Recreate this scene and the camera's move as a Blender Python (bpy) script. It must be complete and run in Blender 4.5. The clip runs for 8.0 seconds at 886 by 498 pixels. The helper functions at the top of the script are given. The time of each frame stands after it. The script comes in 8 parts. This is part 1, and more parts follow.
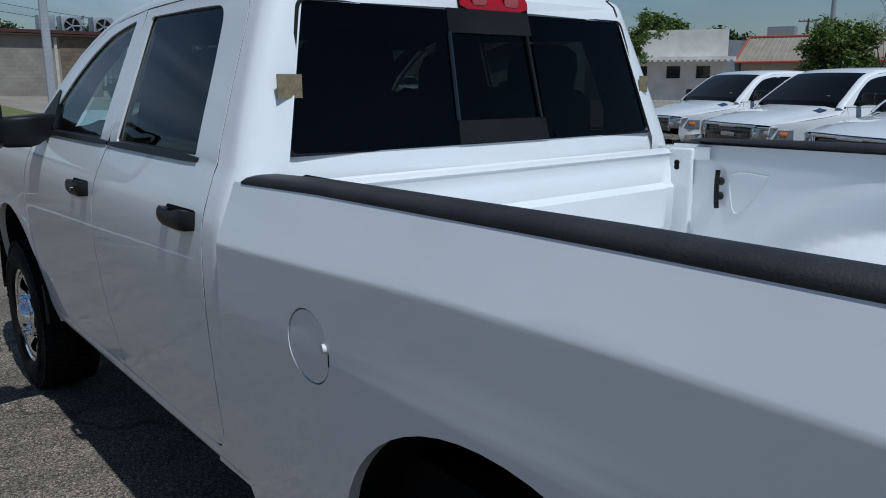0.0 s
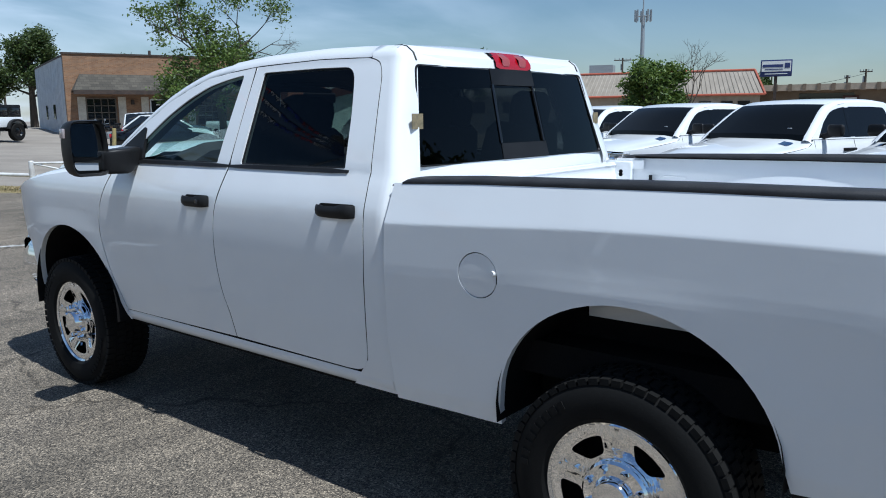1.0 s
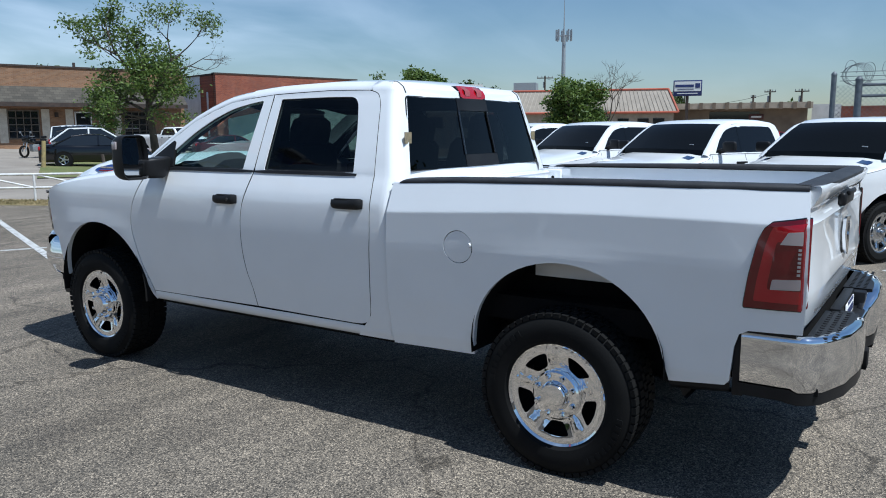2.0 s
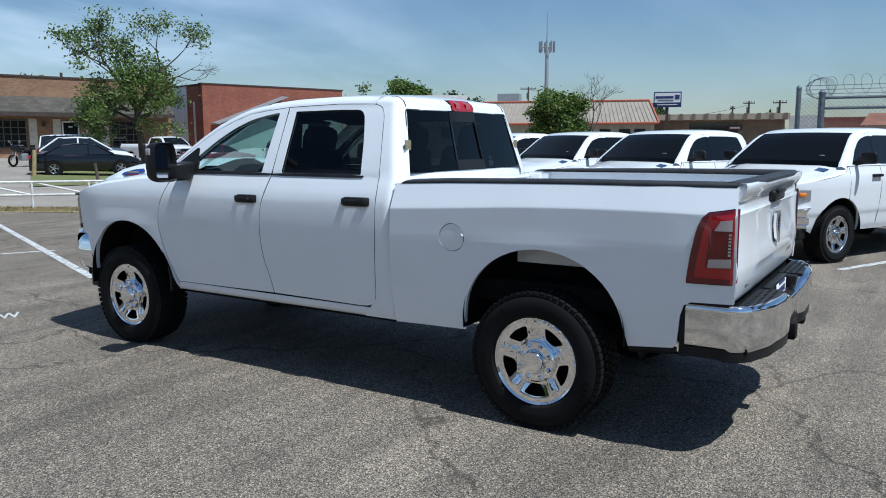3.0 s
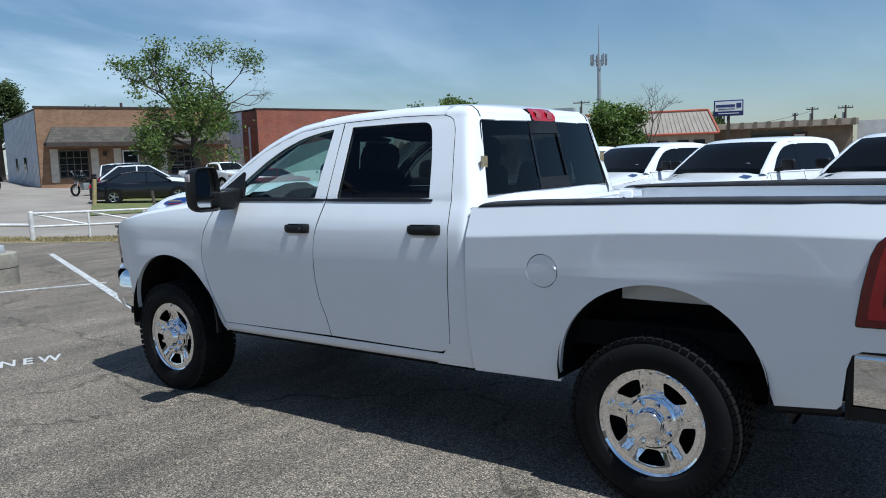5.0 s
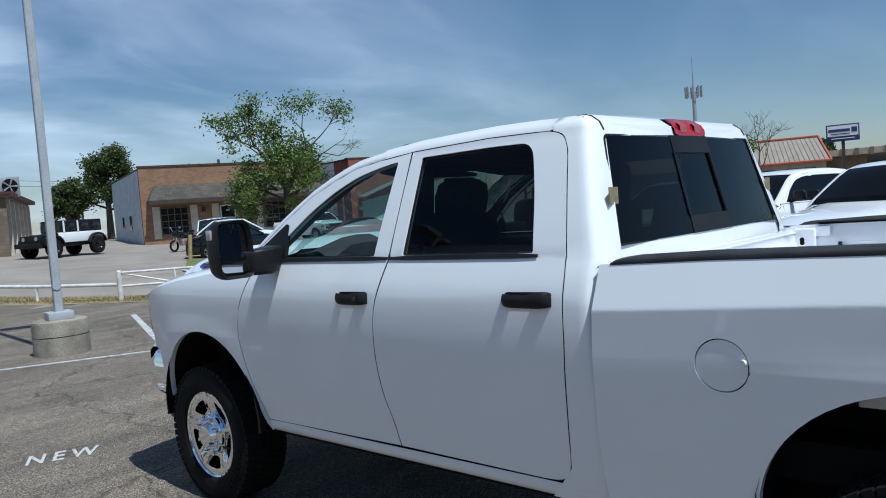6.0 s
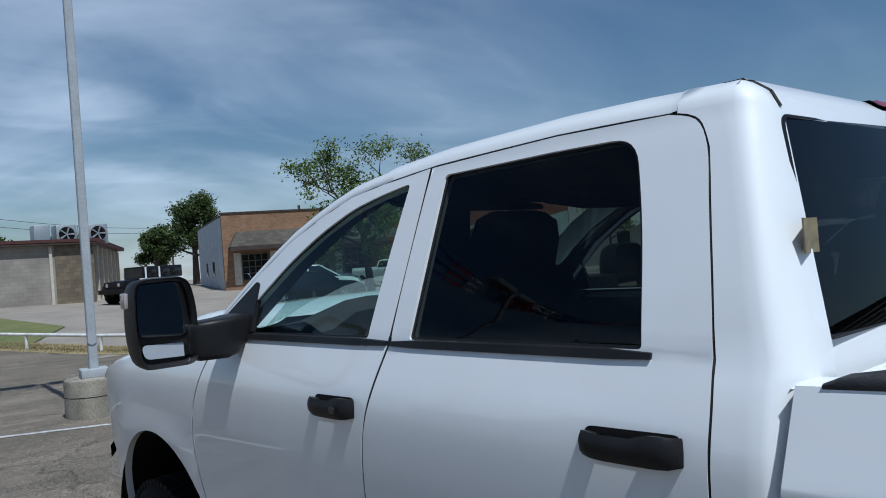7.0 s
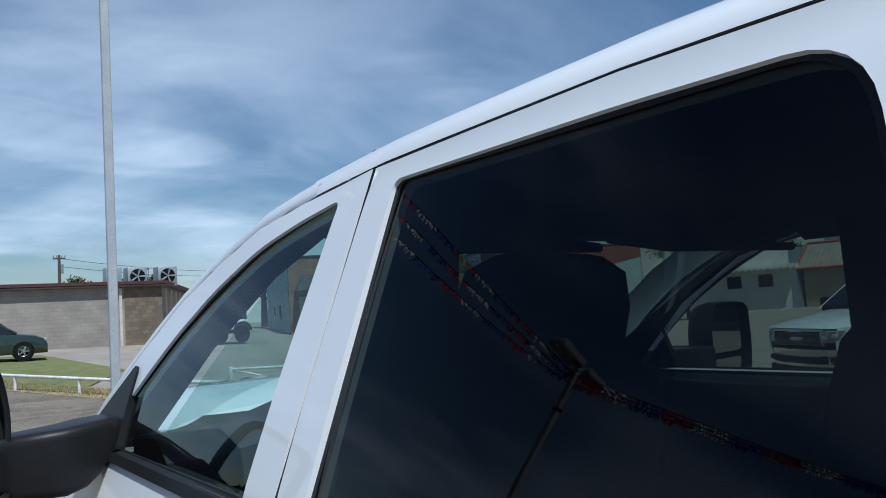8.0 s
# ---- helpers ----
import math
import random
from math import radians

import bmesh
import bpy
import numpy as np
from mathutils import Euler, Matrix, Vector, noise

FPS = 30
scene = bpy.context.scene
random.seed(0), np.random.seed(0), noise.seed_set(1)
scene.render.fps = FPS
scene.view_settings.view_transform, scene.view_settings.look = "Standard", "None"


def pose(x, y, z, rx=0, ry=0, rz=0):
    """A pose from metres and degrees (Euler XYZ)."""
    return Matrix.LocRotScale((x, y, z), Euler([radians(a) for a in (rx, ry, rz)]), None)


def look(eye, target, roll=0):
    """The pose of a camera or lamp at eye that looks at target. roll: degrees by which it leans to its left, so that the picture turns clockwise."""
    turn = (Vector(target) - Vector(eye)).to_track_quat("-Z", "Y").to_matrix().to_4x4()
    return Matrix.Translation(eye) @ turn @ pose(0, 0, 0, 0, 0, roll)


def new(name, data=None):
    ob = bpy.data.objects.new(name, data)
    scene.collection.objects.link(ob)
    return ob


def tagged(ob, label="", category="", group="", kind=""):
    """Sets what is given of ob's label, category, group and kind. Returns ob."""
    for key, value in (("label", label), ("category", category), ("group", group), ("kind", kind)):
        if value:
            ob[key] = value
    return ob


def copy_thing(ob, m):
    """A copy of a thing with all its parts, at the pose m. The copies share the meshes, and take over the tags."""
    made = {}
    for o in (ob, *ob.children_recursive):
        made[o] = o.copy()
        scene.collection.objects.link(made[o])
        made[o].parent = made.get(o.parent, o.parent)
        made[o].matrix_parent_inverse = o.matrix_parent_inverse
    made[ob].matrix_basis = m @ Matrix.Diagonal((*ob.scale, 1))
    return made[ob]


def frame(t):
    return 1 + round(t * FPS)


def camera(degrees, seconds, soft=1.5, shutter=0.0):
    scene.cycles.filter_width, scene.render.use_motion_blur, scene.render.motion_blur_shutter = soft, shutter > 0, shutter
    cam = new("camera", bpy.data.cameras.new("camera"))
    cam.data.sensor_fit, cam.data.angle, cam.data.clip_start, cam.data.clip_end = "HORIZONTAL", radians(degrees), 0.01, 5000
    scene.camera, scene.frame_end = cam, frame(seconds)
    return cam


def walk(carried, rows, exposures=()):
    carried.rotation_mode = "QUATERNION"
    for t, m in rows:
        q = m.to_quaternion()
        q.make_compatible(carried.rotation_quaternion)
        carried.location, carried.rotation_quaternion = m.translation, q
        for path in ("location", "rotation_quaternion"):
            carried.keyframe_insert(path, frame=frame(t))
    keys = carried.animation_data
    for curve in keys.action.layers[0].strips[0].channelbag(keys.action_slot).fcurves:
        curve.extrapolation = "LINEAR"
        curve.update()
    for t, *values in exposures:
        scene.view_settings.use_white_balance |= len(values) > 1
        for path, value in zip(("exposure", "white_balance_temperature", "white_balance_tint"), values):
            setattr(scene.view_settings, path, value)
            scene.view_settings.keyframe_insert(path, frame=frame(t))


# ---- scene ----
# ---------------- camera ----------------
cam = camera(59.4, 8.0, soft=1.0)
PATH = [
    (0.0, (-1.827, -0.873, 1.682), (-0.584, 0.636, 1.26), -0.1),
    (0.5, (-2.587, -0.934, 1.676), (-1.163, 0.422, 1.309), -0.8),
    (1.0, (-3.275, -1.081, 1.690), (-1.738, 0.153, 1.353), -0.7),
    (1.5, (-3.892, -1.295, 1.700), (-2.274, -0.161, 1.388), -0.5),
    (2.0, (-4.391, -1.551, 1.711), (-2.738, -0.467, 1.409), -0.3),
    (3.5, (-5.127, -1.930, 1.695), (-3.446, -0.881, 1.423), -0.2),
    (4.0, (-5.095, -1.899, 1.699), (-3.426, -0.832, 1.418), -0.2),
    (5.5, (-3.923, -0.883, 1.680), (-2.379, 0.377, 1.508), -3.3),
    (6.0, (-3.359, -0.453, 1.672), (-1.895, 0.905, 1.567), -4.4),
    (6.5, (-2.790, -0.005, 1.677), (-1.385, 1.417, 1.637), -4.8),
    (7.0, (-2.217, 0.430, 1.678), (-0.896, 1.931, 1.705), -4.5),
    (7.5, (-1.723, 0.846, 1.693), (-0.474, 2.405, 1.8), -3.8),
    (8.0, (-1.363, 1.142, 1.729), (-0.178, 2.746, 1.885), -3.7),
]
walk(cam, [(t, look(eye, target, roll)) for t, eye, target, roll in PATH],
     exposures=[(t, e, 5370, 5) for t, e in ((0.0, -0.52), (0.5, 0.03), (1.0, 0.25), (2.0, 0.32), (4.0, 0.33), (5.5, 0.28), (6.0, 0.13), (6.5, -0.08), (7.0, -0.13), (7.5, -0.08), (8.0, 0.2))])

# ---------------- light ----------------
SUN_DIR = Vector((-0.05, -0.51, 1.0)).normalized()
sun = new("sun", bpy.data.lights.new("sun", "SUN"))
sun.data.energy, sun.data.angle, sun.data.color = 4.35, radians(0.53), (1.0, 0.925, 0.83)
sun.matrix_world = look(SUN_DIR * 50, (0, 0, 0))

world = bpy.data.worlds.new("sky")
scene.world = world
world.use_nodes = True
wn, wl = world.node_tree.nodes, world.node_tree.links
wn.clear()
w_out, w_bg, w_sky = wn.new("ShaderNodeOutputWorld"), wn.new("ShaderNodeBackground"), wn.new("ShaderNodeTexSky")
w_sky.sky_type, w_sky.sun_disc = "NISHITA", False
w_sky.sun_elevation, w_sky.sun_rotation = math.asin(SUN_DIR.z), math.atan2(SUN_DIR.x, SUN_DIR.y)
w_sky.air_density, w_sky.dust_density, w_sky.ozone_density = 1.2, 0.25, 3.2
w_co, w_sep, w_mix = wn.new("ShaderNodeTexCoord"), wn.new("ShaderNodeSeparateXYZ"), wn.new("ShaderNodeMix")
wl.new(w_co.outputs["Generated"], w_sep.inputs["Vector"])


def w_math(op, a, b, clamp=False):
    n = wn.new("ShaderNodeMath")
    n.operation, n.use_clamp = op, clamp
    for i, v in enumerate((a, b)):
        if isinstance(v, (int, float)):
            n.inputs[i].default_value = v
        else:
            wl.new(v, n.inputs[i])
    return n.outputs[0]


def w_cloud(turn, scale, size, detail, lo, hi, shift=0.0):
    """Streaks of thin cloud on a high flat layer: the direction cast onto a plane overhead."""
    mp, ns, rg = wn.new("ShaderNodeMapping"), wn.new("ShaderNodeTexNoise"), wn.new("ShaderNodeMapRange")
    mp.inputs["Rotation"].default_value, mp.inputs["Scale"].default_value = (0, 0, turn), scale
    mp.inputs["Location"].default_value = (shift, shift * 0.7, 0)
    ns.inputs["Scale"].default_value, ns.inputs["Detail"].default_value, ns.inputs["Roughness"].default_value = size, detail, 0.50
    ns.inputs["Distortion"].default_value = 0.7
    rg.interpolation_type = "SMOOTHSTEP"
    rg.inputs["From Min"].default_value, rg.inputs["From Max"].default_value = lo, hi
    wl.new(w_plane.outputs[0], mp.inputs["Vector"])
    wl.new(mp.outputs["Vector"], ns.inputs["Vector"])
    wl.new(ns.outputs["Fac"], rg.inputs["Value"])
    return rg.outputs["Result"]


w_up = w_math("ADD", w_math("MAXIMUM", w_sep.outputs["Z"], 0.0), 0.26)
w_plane = wn.new("ShaderNodeCombineXYZ")
wl.new(w_math("DIVIDE", w_sep.outputs["X"], w_up), w_plane.inputs[0])
wl.new(w_math("DIVIDE", w_sep.outputs["Y"], w_up), w_plane.inputs[1])
# more cloud towards the front of the lot, little over the street
w_side = w_math("ADD", w_math("MULTIPLY", w_sep.outputs["X"], -0.30), w_math("MULTIPLY", w_sep.outputs["Y"], 0.95))
w_cover = wn.new("ShaderNodeMapRange")
w_cover.inputs["From Min"].default_value, w_cover.inputs["From Max"].default_value = 0.25, 0.78
w_cover.inputs["To Min"].default_value, w_cover.inputs["To Max"].default_value = 0.14, 1.0
wl.new(w_side, w_cover.inputs["Value"])
w_veil = w_cloud(0.72, (0.75, 1.0, 1.0), 1.3, 5.5, 0.36, 0.70, 3.1)
w_wisp = w_cloud(0.55, (0.55, 1.3, 1.0), 2.5, 7.0, 0.46, 0.74, 1.3)
w_thick = w_math("ADD", w_math("MULTIPLY", w_veil, 0.52), w_math("MULTIPLY", w_wisp, 0.28))
w_mix.data_type = "RGBA"
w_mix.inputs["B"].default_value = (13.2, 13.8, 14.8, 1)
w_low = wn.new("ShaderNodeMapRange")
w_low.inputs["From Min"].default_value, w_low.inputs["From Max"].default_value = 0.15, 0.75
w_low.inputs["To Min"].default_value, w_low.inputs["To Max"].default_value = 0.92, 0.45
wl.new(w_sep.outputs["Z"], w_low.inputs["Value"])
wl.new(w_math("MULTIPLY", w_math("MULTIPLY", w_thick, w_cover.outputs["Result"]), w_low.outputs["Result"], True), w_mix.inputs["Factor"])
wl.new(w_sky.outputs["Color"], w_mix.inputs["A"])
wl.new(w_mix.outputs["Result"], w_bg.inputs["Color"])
wl.new(w_bg.outputs["Background"], w_out.inputs["Surface"])
w_bg.inputs["Strength"].default_value = 0.060


# ---------------- materials ----------------
def principled(name, color, rough=0.5, metal=0.0, coat=0.0, spec=0.5):
    m = bpy.data.materials.new(name)
    m.use_nodes = True
    b = m.node_tree.nodes["Principled BSDF"]
    b.inputs["Base Color"].default_value = (*color, 1)
    b.inputs["Roughness"].default_value, b.inputs["Metallic"].default_value = rough, metal
    b.inputs["Coat Weight"].default_value, b.inputs["Coat Roughness"].default_value = coat, 0.03
    b.inputs["Specular IOR Level"].default_value = spec
    return m


def textured(name, color, color2, scale=8.0, rough=0.8, bump=0.2, bump_scale=60.0, metal=0.0, coat=0.0, fine=None, bump_dist=0.01, stretch=(1, 1, 1), lo=0.35, hi=0.65):
    """Two colours mixed by a broad noise, a fine grain over them, and relief."""
    m = principled(name, color, rough, metal, coat)
    n, l = m.node_tree.nodes, m.node_tree.links
    b = n["Principled BSDF"]
    co, mp, n1, n2, r1, mix, mul, bp = (n.new("ShaderNodeTexCoord"), n.new("ShaderNodeMapping"), n.new("ShaderNodeTexNoise"), n.new("ShaderNodeTexNoise"),
                                        n.new("ShaderNodeValToRGB"), n.new("ShaderNodeMix"), n.new("ShaderNodeMix"), n.new("ShaderNodeBump"))
    mp.inputs["Scale"].default_value = stretch
    l.new(co.outputs["Object"], mp.inputs["Vector"])
    for t, s, d in ((n1, scale, 6.0), (n2, bump_scale, 4.0)):
        t.inputs["Scale"].default_value, t.inputs["Detail"].default_value = s, d
        l.new(mp.outputs["Vector"], t.inputs["Vector"])
    r1.color_ramp.elements[0].position, r1.color_ramp.elements[1].position = lo, hi
    l.new(n1.outputs["Fac"], r1.inputs["Fac"])
    mix.data_type = mul.data_type = "RGBA"
    mix.inputs["A"].default_value, mix.inputs["B"].default_value = (*color, 1), (*color2, 1)
    l.new(r1.outputs["Color"], mix.inputs["Factor"])
    mul.blend_type = "OVERLAY"
    mul.inputs["Factor"].default_value = 0.35 if fine is None else fine
    l.new(mix.outputs["Result"], mul.inputs["A"])
    l.new(n2.outputs["Fac"], mul.inputs["B"])
    l.new(mul.outputs["Result"], b.inputs["Base Color"])
    bp.inputs["Strength"].default_value, bp.inputs["Distance"].default_value = bump, bump_dist
    l.new(n2.outputs["Fac"], bp.inputs["Height"])
    l.new(bp.outputs["Normal"], b.inputs["Normal"])
    return m


def glass(name, tint, gloss=0.0, f0=0.04):
    """A thin tinted pane: light passes with the tint, and the sky and ground mirror in it."""
    m = bpy.data.materials.new(name)
    m.use_nodes = True
    n, l = m.node_tree.nodes, m.node_tree.links
    n.clear()
    o, tr, gl, mx, fr = n.new("ShaderNodeOutputMaterial"), n.new("ShaderNodeBsdfTransparent"), n.new("ShaderNodeBsdfGlossy"), n.new("ShaderNodeMixShader"), n.new("ShaderNodeLayerWeight")
    tr.inputs["Color"].default_value = (*tint, 1)
    gl.inputs["Roughness"].default_value = gloss
    gl.inputs["Color"].default_value = (0.95, 0.97, 1.0, 1)
    pw5, rng = n.new("ShaderNodeMath"), n.new("ShaderNodeMath")
    fr.inputs["Blend"].default_value = 0.5
    pw5.operation, rng.operation = "POWER", "MULTIPLY_ADD"
    pw5.inputs[1].default_value = 5.0
    rng.inputs[1].default_value, rng.inputs[2].default_value = 0.9, f0
    l.new(fr.outputs["Facing"], pw5.inputs[0])
    l.new(pw5.outputs[0], rng.inputs[0])
    l.new(rng.outputs[0], mx.inputs["Fac"])
    l.new(tr.outputs["BSDF"], mx.inputs[1])
    l.new(gl.outputs["BSDF"], mx.inputs[2])
    l.new(mx.outputs["Shader"], o.inputs["Surface"])
    return m


def dusty_paint(name, color, dust=(0.55, 0.53, 0.5), coat=1.0):
    """Car paint under clear coat, with a breath of dust that dulls it in places."""
    m = principled(name, color, 0.5, 0.0, coat)
    n, l = m.node_tree.nodes, m.node_tree.links
    b = n["Principled BSDF"]
    co, n1, r1, mix = n.new("ShaderNodeTexCoord"), n.new("ShaderNodeTexNoise"), n.new("ShaderNodeMapRange"), n.new("ShaderNodeMix")
    n1.inputs["Scale"].default_value, n1.inputs["Detail"].default_value = 3.0, 8.0
    r1.inputs["From Min"].default_value, r1.inputs["From Max"].default_value = 0.45, 0.9
    r1.inputs["To Max"].default_value = 0.12
    b.inputs["Coat IOR"].default_value = 1.62
    mix.data_type = "RGBA"
    mix.inputs["A"].default_value, mix.inputs["B"].default_value = (*color, 1), (*dust, 1)
    l.new(co.outputs["Object"], n1.inputs["Vector"])
    l.new(n1.outputs["Fac"], r1.inputs["Value"])
    l.new(r1.outputs["Result"], mix.inputs["Factor"])
    l.new(mix.outputs["Result"], b.inputs["Base Color"])
    return m


WHITE = dusty_paint("white_paint", (0.83, 0.845, 0.855))
BLACKP = textured("black_plastic", (0.010, 0.010, 0.011), (0.017, 0.017, 0.018), 5, 0.42, 0.25, 350, bump_dist=0.001)
RAILP = textured("rail_plastic", (0.02, 0.02, 0.022), (0.033, 0.033, 0.035), 9, 0.55, 0.5, 220, bump_dist=0.002)
GLOSSB = principled("gloss_black", (0.008, 0.008, 0.009), 0.18, 0, 0.6)
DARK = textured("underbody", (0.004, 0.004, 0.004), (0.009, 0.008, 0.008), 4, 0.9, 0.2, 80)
RUBBER = textured("tyre_rubber", (0.005, 0.005, 0.005), (0.009, 0.0088, 0.0085), 5, 0.8, 0.3, 120, bump_dist=0.002)
CHROME = principled("chrome", (0.85, 0.86, 0.88), 0.045, 1.0)
STEEL = textured("galvanised_steel", (0.42, 0.44, 0.45), (0.32, 0.34, 0.36), 12, 0.5, 0.1, 90, metal=0.6)
ALU = principled("alloy", (0.6, 0.61, 0.63), 0.25, 1.0)
REDLENS = principled("red_lens", (0.36, 0.004, 0.010), 0.08, 0.0, 0.6, 0.45)
DARKRED = principled("dark_red_lens", (0.13, 0.001, 0.004), 0.06, 0.0, 0.6, 0.4)
CLEARLENS = principled("clear_lens", (0.46, 0.40, 0.40), 0.12, 0.2, 1.0)
AMBER = principled("amber_lens", (0.85, 0.22, 0.01), 0.15, 0, 1.0)
GLASS_CLEAR = glass("glass_clear", (0.62, 0.76, 0.72))
GLASS_TINT = glass("glass_tint", (0.23, 0.255, 0.24), f0=0.022)
GLASS_BACK = glass("glass_back", (0.10, 0.11, 0.11), f0=0.02)
GLASS_DARK = principled("glass_dark", (0.012, 0.014, 0.016), 0.02, 0, 0.0, 0.8)
MIRROR = principled("mirror_silver", (0.62, 0.64, 0.66), 0.01, 1.0)
TRIMP = principled("pillar_trim_plastic", (0.012, 0.012, 0.013), 0.7, 0.0, 0.0, 0.2)
SEAT = textured("seat_fabric", (0.012, 0.012, 0.013), (0.02, 0.02, 0.021), 20, 0.9, 0.3, 300, bump_dist=0.002)
DASH = textured("dash_plastic", (0.03, 0.03, 0.032), (0.045, 0.045, 0.047), 8, 0.7, 0.2, 300, bump_dist=0.001)
TAPE = textured("masking_tape", (0.26, 0.21, 0.12), (0.18, 0.15, 0.09), 40, 0.5, 0.3, 90, bump_dist=0.002)
PAPER = principled("paper", (0.72, 0.72, 0.7), 0.8)
for _m in (DARK, RUBBER, SEAT, DASH, BLACKP):
    _m.node_tree.nodes["Principled BSDF"].inputs["Specular IOR Level"].default_value = 0.2
WHITELINE = textured("worn_line_paint", (0.54, 0.54, 0.52), (0.20, 0.19, 0.18), 14, 0.85, 0.4, 130, lo=0.46, hi=0.66)


# ---------------- mesh helpers ----------------
def finish(bm, name, mat, parent=None, label="", sharp=38, normals=None):
    me = bpy.data.meshes.new(name)
    if normals is None:
        bmesh.ops.recalc_face_normals(bm, faces=bm.faces)
    bm.to_mesh(me)
    bm.free()
    me.polygons.foreach_set("use_smooth", [True] * len(me.polygons))
    if normals is None:
        me.set_sharp_from_angle(angle=radians(sharp))
    else:
        me.normals_split_custom_set_from_vertices(normals)
    if mat:
        me.materials.append(mat)
    ob = new(name, me)
    ob.cycles.shadow_terminator_geometry_offset = 0.3
    if parent:
        ob.parent = parent
    if label:
        ob["label"] = label
    return ob


def sticks(rows, name, mat, parent=None, label=""):
    """One mesh of many thin tapered sticks (p0, p1, r0, r1, sides)."""
    verts, faces = [], []
    for p0, p1, r0, r1, n in rows:
        p0, p1 = Vector(p0), Vector(p1)
        q = (p1 - p0).to_track_quat("Z", "Y").to_matrix()
        ax, ay = q.col[0], q.col[1]
        k = len(verts)
        for i in range(n):
            a = 2 * math.pi * i / n
            o = ax * math.cos(a) + ay * math.sin(a)
            verts += [p0 + o * r0, p1 + o * r1]
        for i in range(n):
            j = (i + 1) % n
            faces.append((k + 2 * i, k + 2 * j, k + 2 * j + 1, k + 2 * i + 1))
    me = bpy.data.meshes.new(name)
    me.from_pydata([tuple(v) for v in verts], [], faces)
    me.polygons.foreach_set("use_smooth", [True] * len(me.polygons))
    me.materials.append(mat)
    ob = new(name, me)
    if parent:
        ob.parent = parent
    if label:
        ob["label"] = label
    return ob


def part(name, bm, mat, parent, label="", sharp=38):
    return finish(bm, name, mat, parent, label, sharp)


def thing(name, label, category, m=None, group="", kind=""):
    ob = tagged(new(name), label, category, group, kind)
    if m is not None:
        ob.matrix_basis = m
    return ob


def moved(ob, m):
    ob.matrix_basis = m
    return ob


def box(bm, x0, x1, y0, y1, z0, z1, bevel=0.0, seg=2, m=None):
    c = ((x0 + x1) / 2, (y0 + y1) / 2, (z0 + z1) / 2)
    mat = Matrix.Translation(c) @ Matrix.Diagonal((abs(x1 - x0), abs(y1 - y0), abs(z1 - z0), 1))
    if m is not None:
        mat = m @ mat
    g = bmesh.ops.create_cube(bm, size=1, matrix=mat)
    if bevel > 0:
        es = list({e for v in g["verts"] for e in v.link_edges})
        bmesh.ops.bevel(bm, geom=es, offset=bevel, segments=seg, profile=0.5, affect="EDGES")
    return bm


def boxes(*rows, bevel=0.0):
    bm = bmesh.new()
    for r in rows:
        box(bm, *r[:6], bevel=r[6] if len(r) > 6 else bevel)
    return bm


def tube(bm, p0, p1, r0, r1=None, seg=10, cap=True):
    p0, p1 = Vector(p0), Vector(p1)
    d = p1 - p0
    mat = Matrix.Translation((p0 + p1) / 2) @ d.to_track_quat("Z", "Y").to_matrix().to_4x4()
    bmesh.ops.create_cone(bm, cap_ends=cap, segments=seg, radius1=r0, radius2=r0 if r1 is None else r1, depth=d.length, matrix=mat)
    return bm


def pipe(bm, pts, r, seg=8):
    for a, b in zip(pts, pts[1:]):
        tube(bm, a, b, r, seg=seg)
    return bm


def loft(bm, rows, close_u=False, close_v=False, cap=False):
    """A skin over rows of points."""
    vs = [[bm.verts.new(p) for p in row] for row in rows]
    nv, nu = len(vs), len(vs[0])
    for j in range(nv if close_v else nv - 1):
        for i in range(nu if close_u else nu - 1):
            q = (vs[j][i], vs[j][(i + 1) % nu], vs[(j + 1) % nv][(i + 1) % nu], vs[(j + 1) % nv][i])
            try:
                bm.faces.new(q)
            except ValueError:
                pass
    if cap:
        for row in (vs[0], vs[-1]):
            try:
                bm.faces.new(row)
            except ValueError:
                pass
    return vs


def lathe(bm, profile, seg=48, centre=(0, 0, 0), axis="x"):
    """Turns a profile of (radius, along) round an axis."""
    rows = []
    for r, h in profile:
        row = []
        for i in range(seg):
            a = 2 * math.pi * i / seg
            c, s = r * math.cos(a), r * math.sin(a)
            p = {"x": (h, c, s), "y": (c, h, s), "z": (c, s, h)}[axis]
            row.append(Vector(p) + Vector(centre))
        rows.append(row)
    loft(bm, rows, close_u=True)
    return bm


def smooth_line(pts, n=6, closed=False):
    """Catmull-Rom through the points."""
    out, k = [], len(pts)
    rng = range(k) if closed else range(k - 1)
    for i in rng:
        p = [Vector(pts[(i + j) % k] if closed else pts[min(max(i + j, 0), k - 1)]) for j in (-1, 0, 1, 2)]
        for s in range(n):
            t = s / n
            out.append(0.5 * (2 * p[1] + (p[2] - p[0]) * t + (2 * p[0] - 5 * p[1] + 4 * p[2] - p[3]) * t * t + (3 * p[1] - p[0] - 3 * p[2] + p[3]) * t ** 3))
    if not closed:
        out.append(Vector(pts[-1]))
    return out


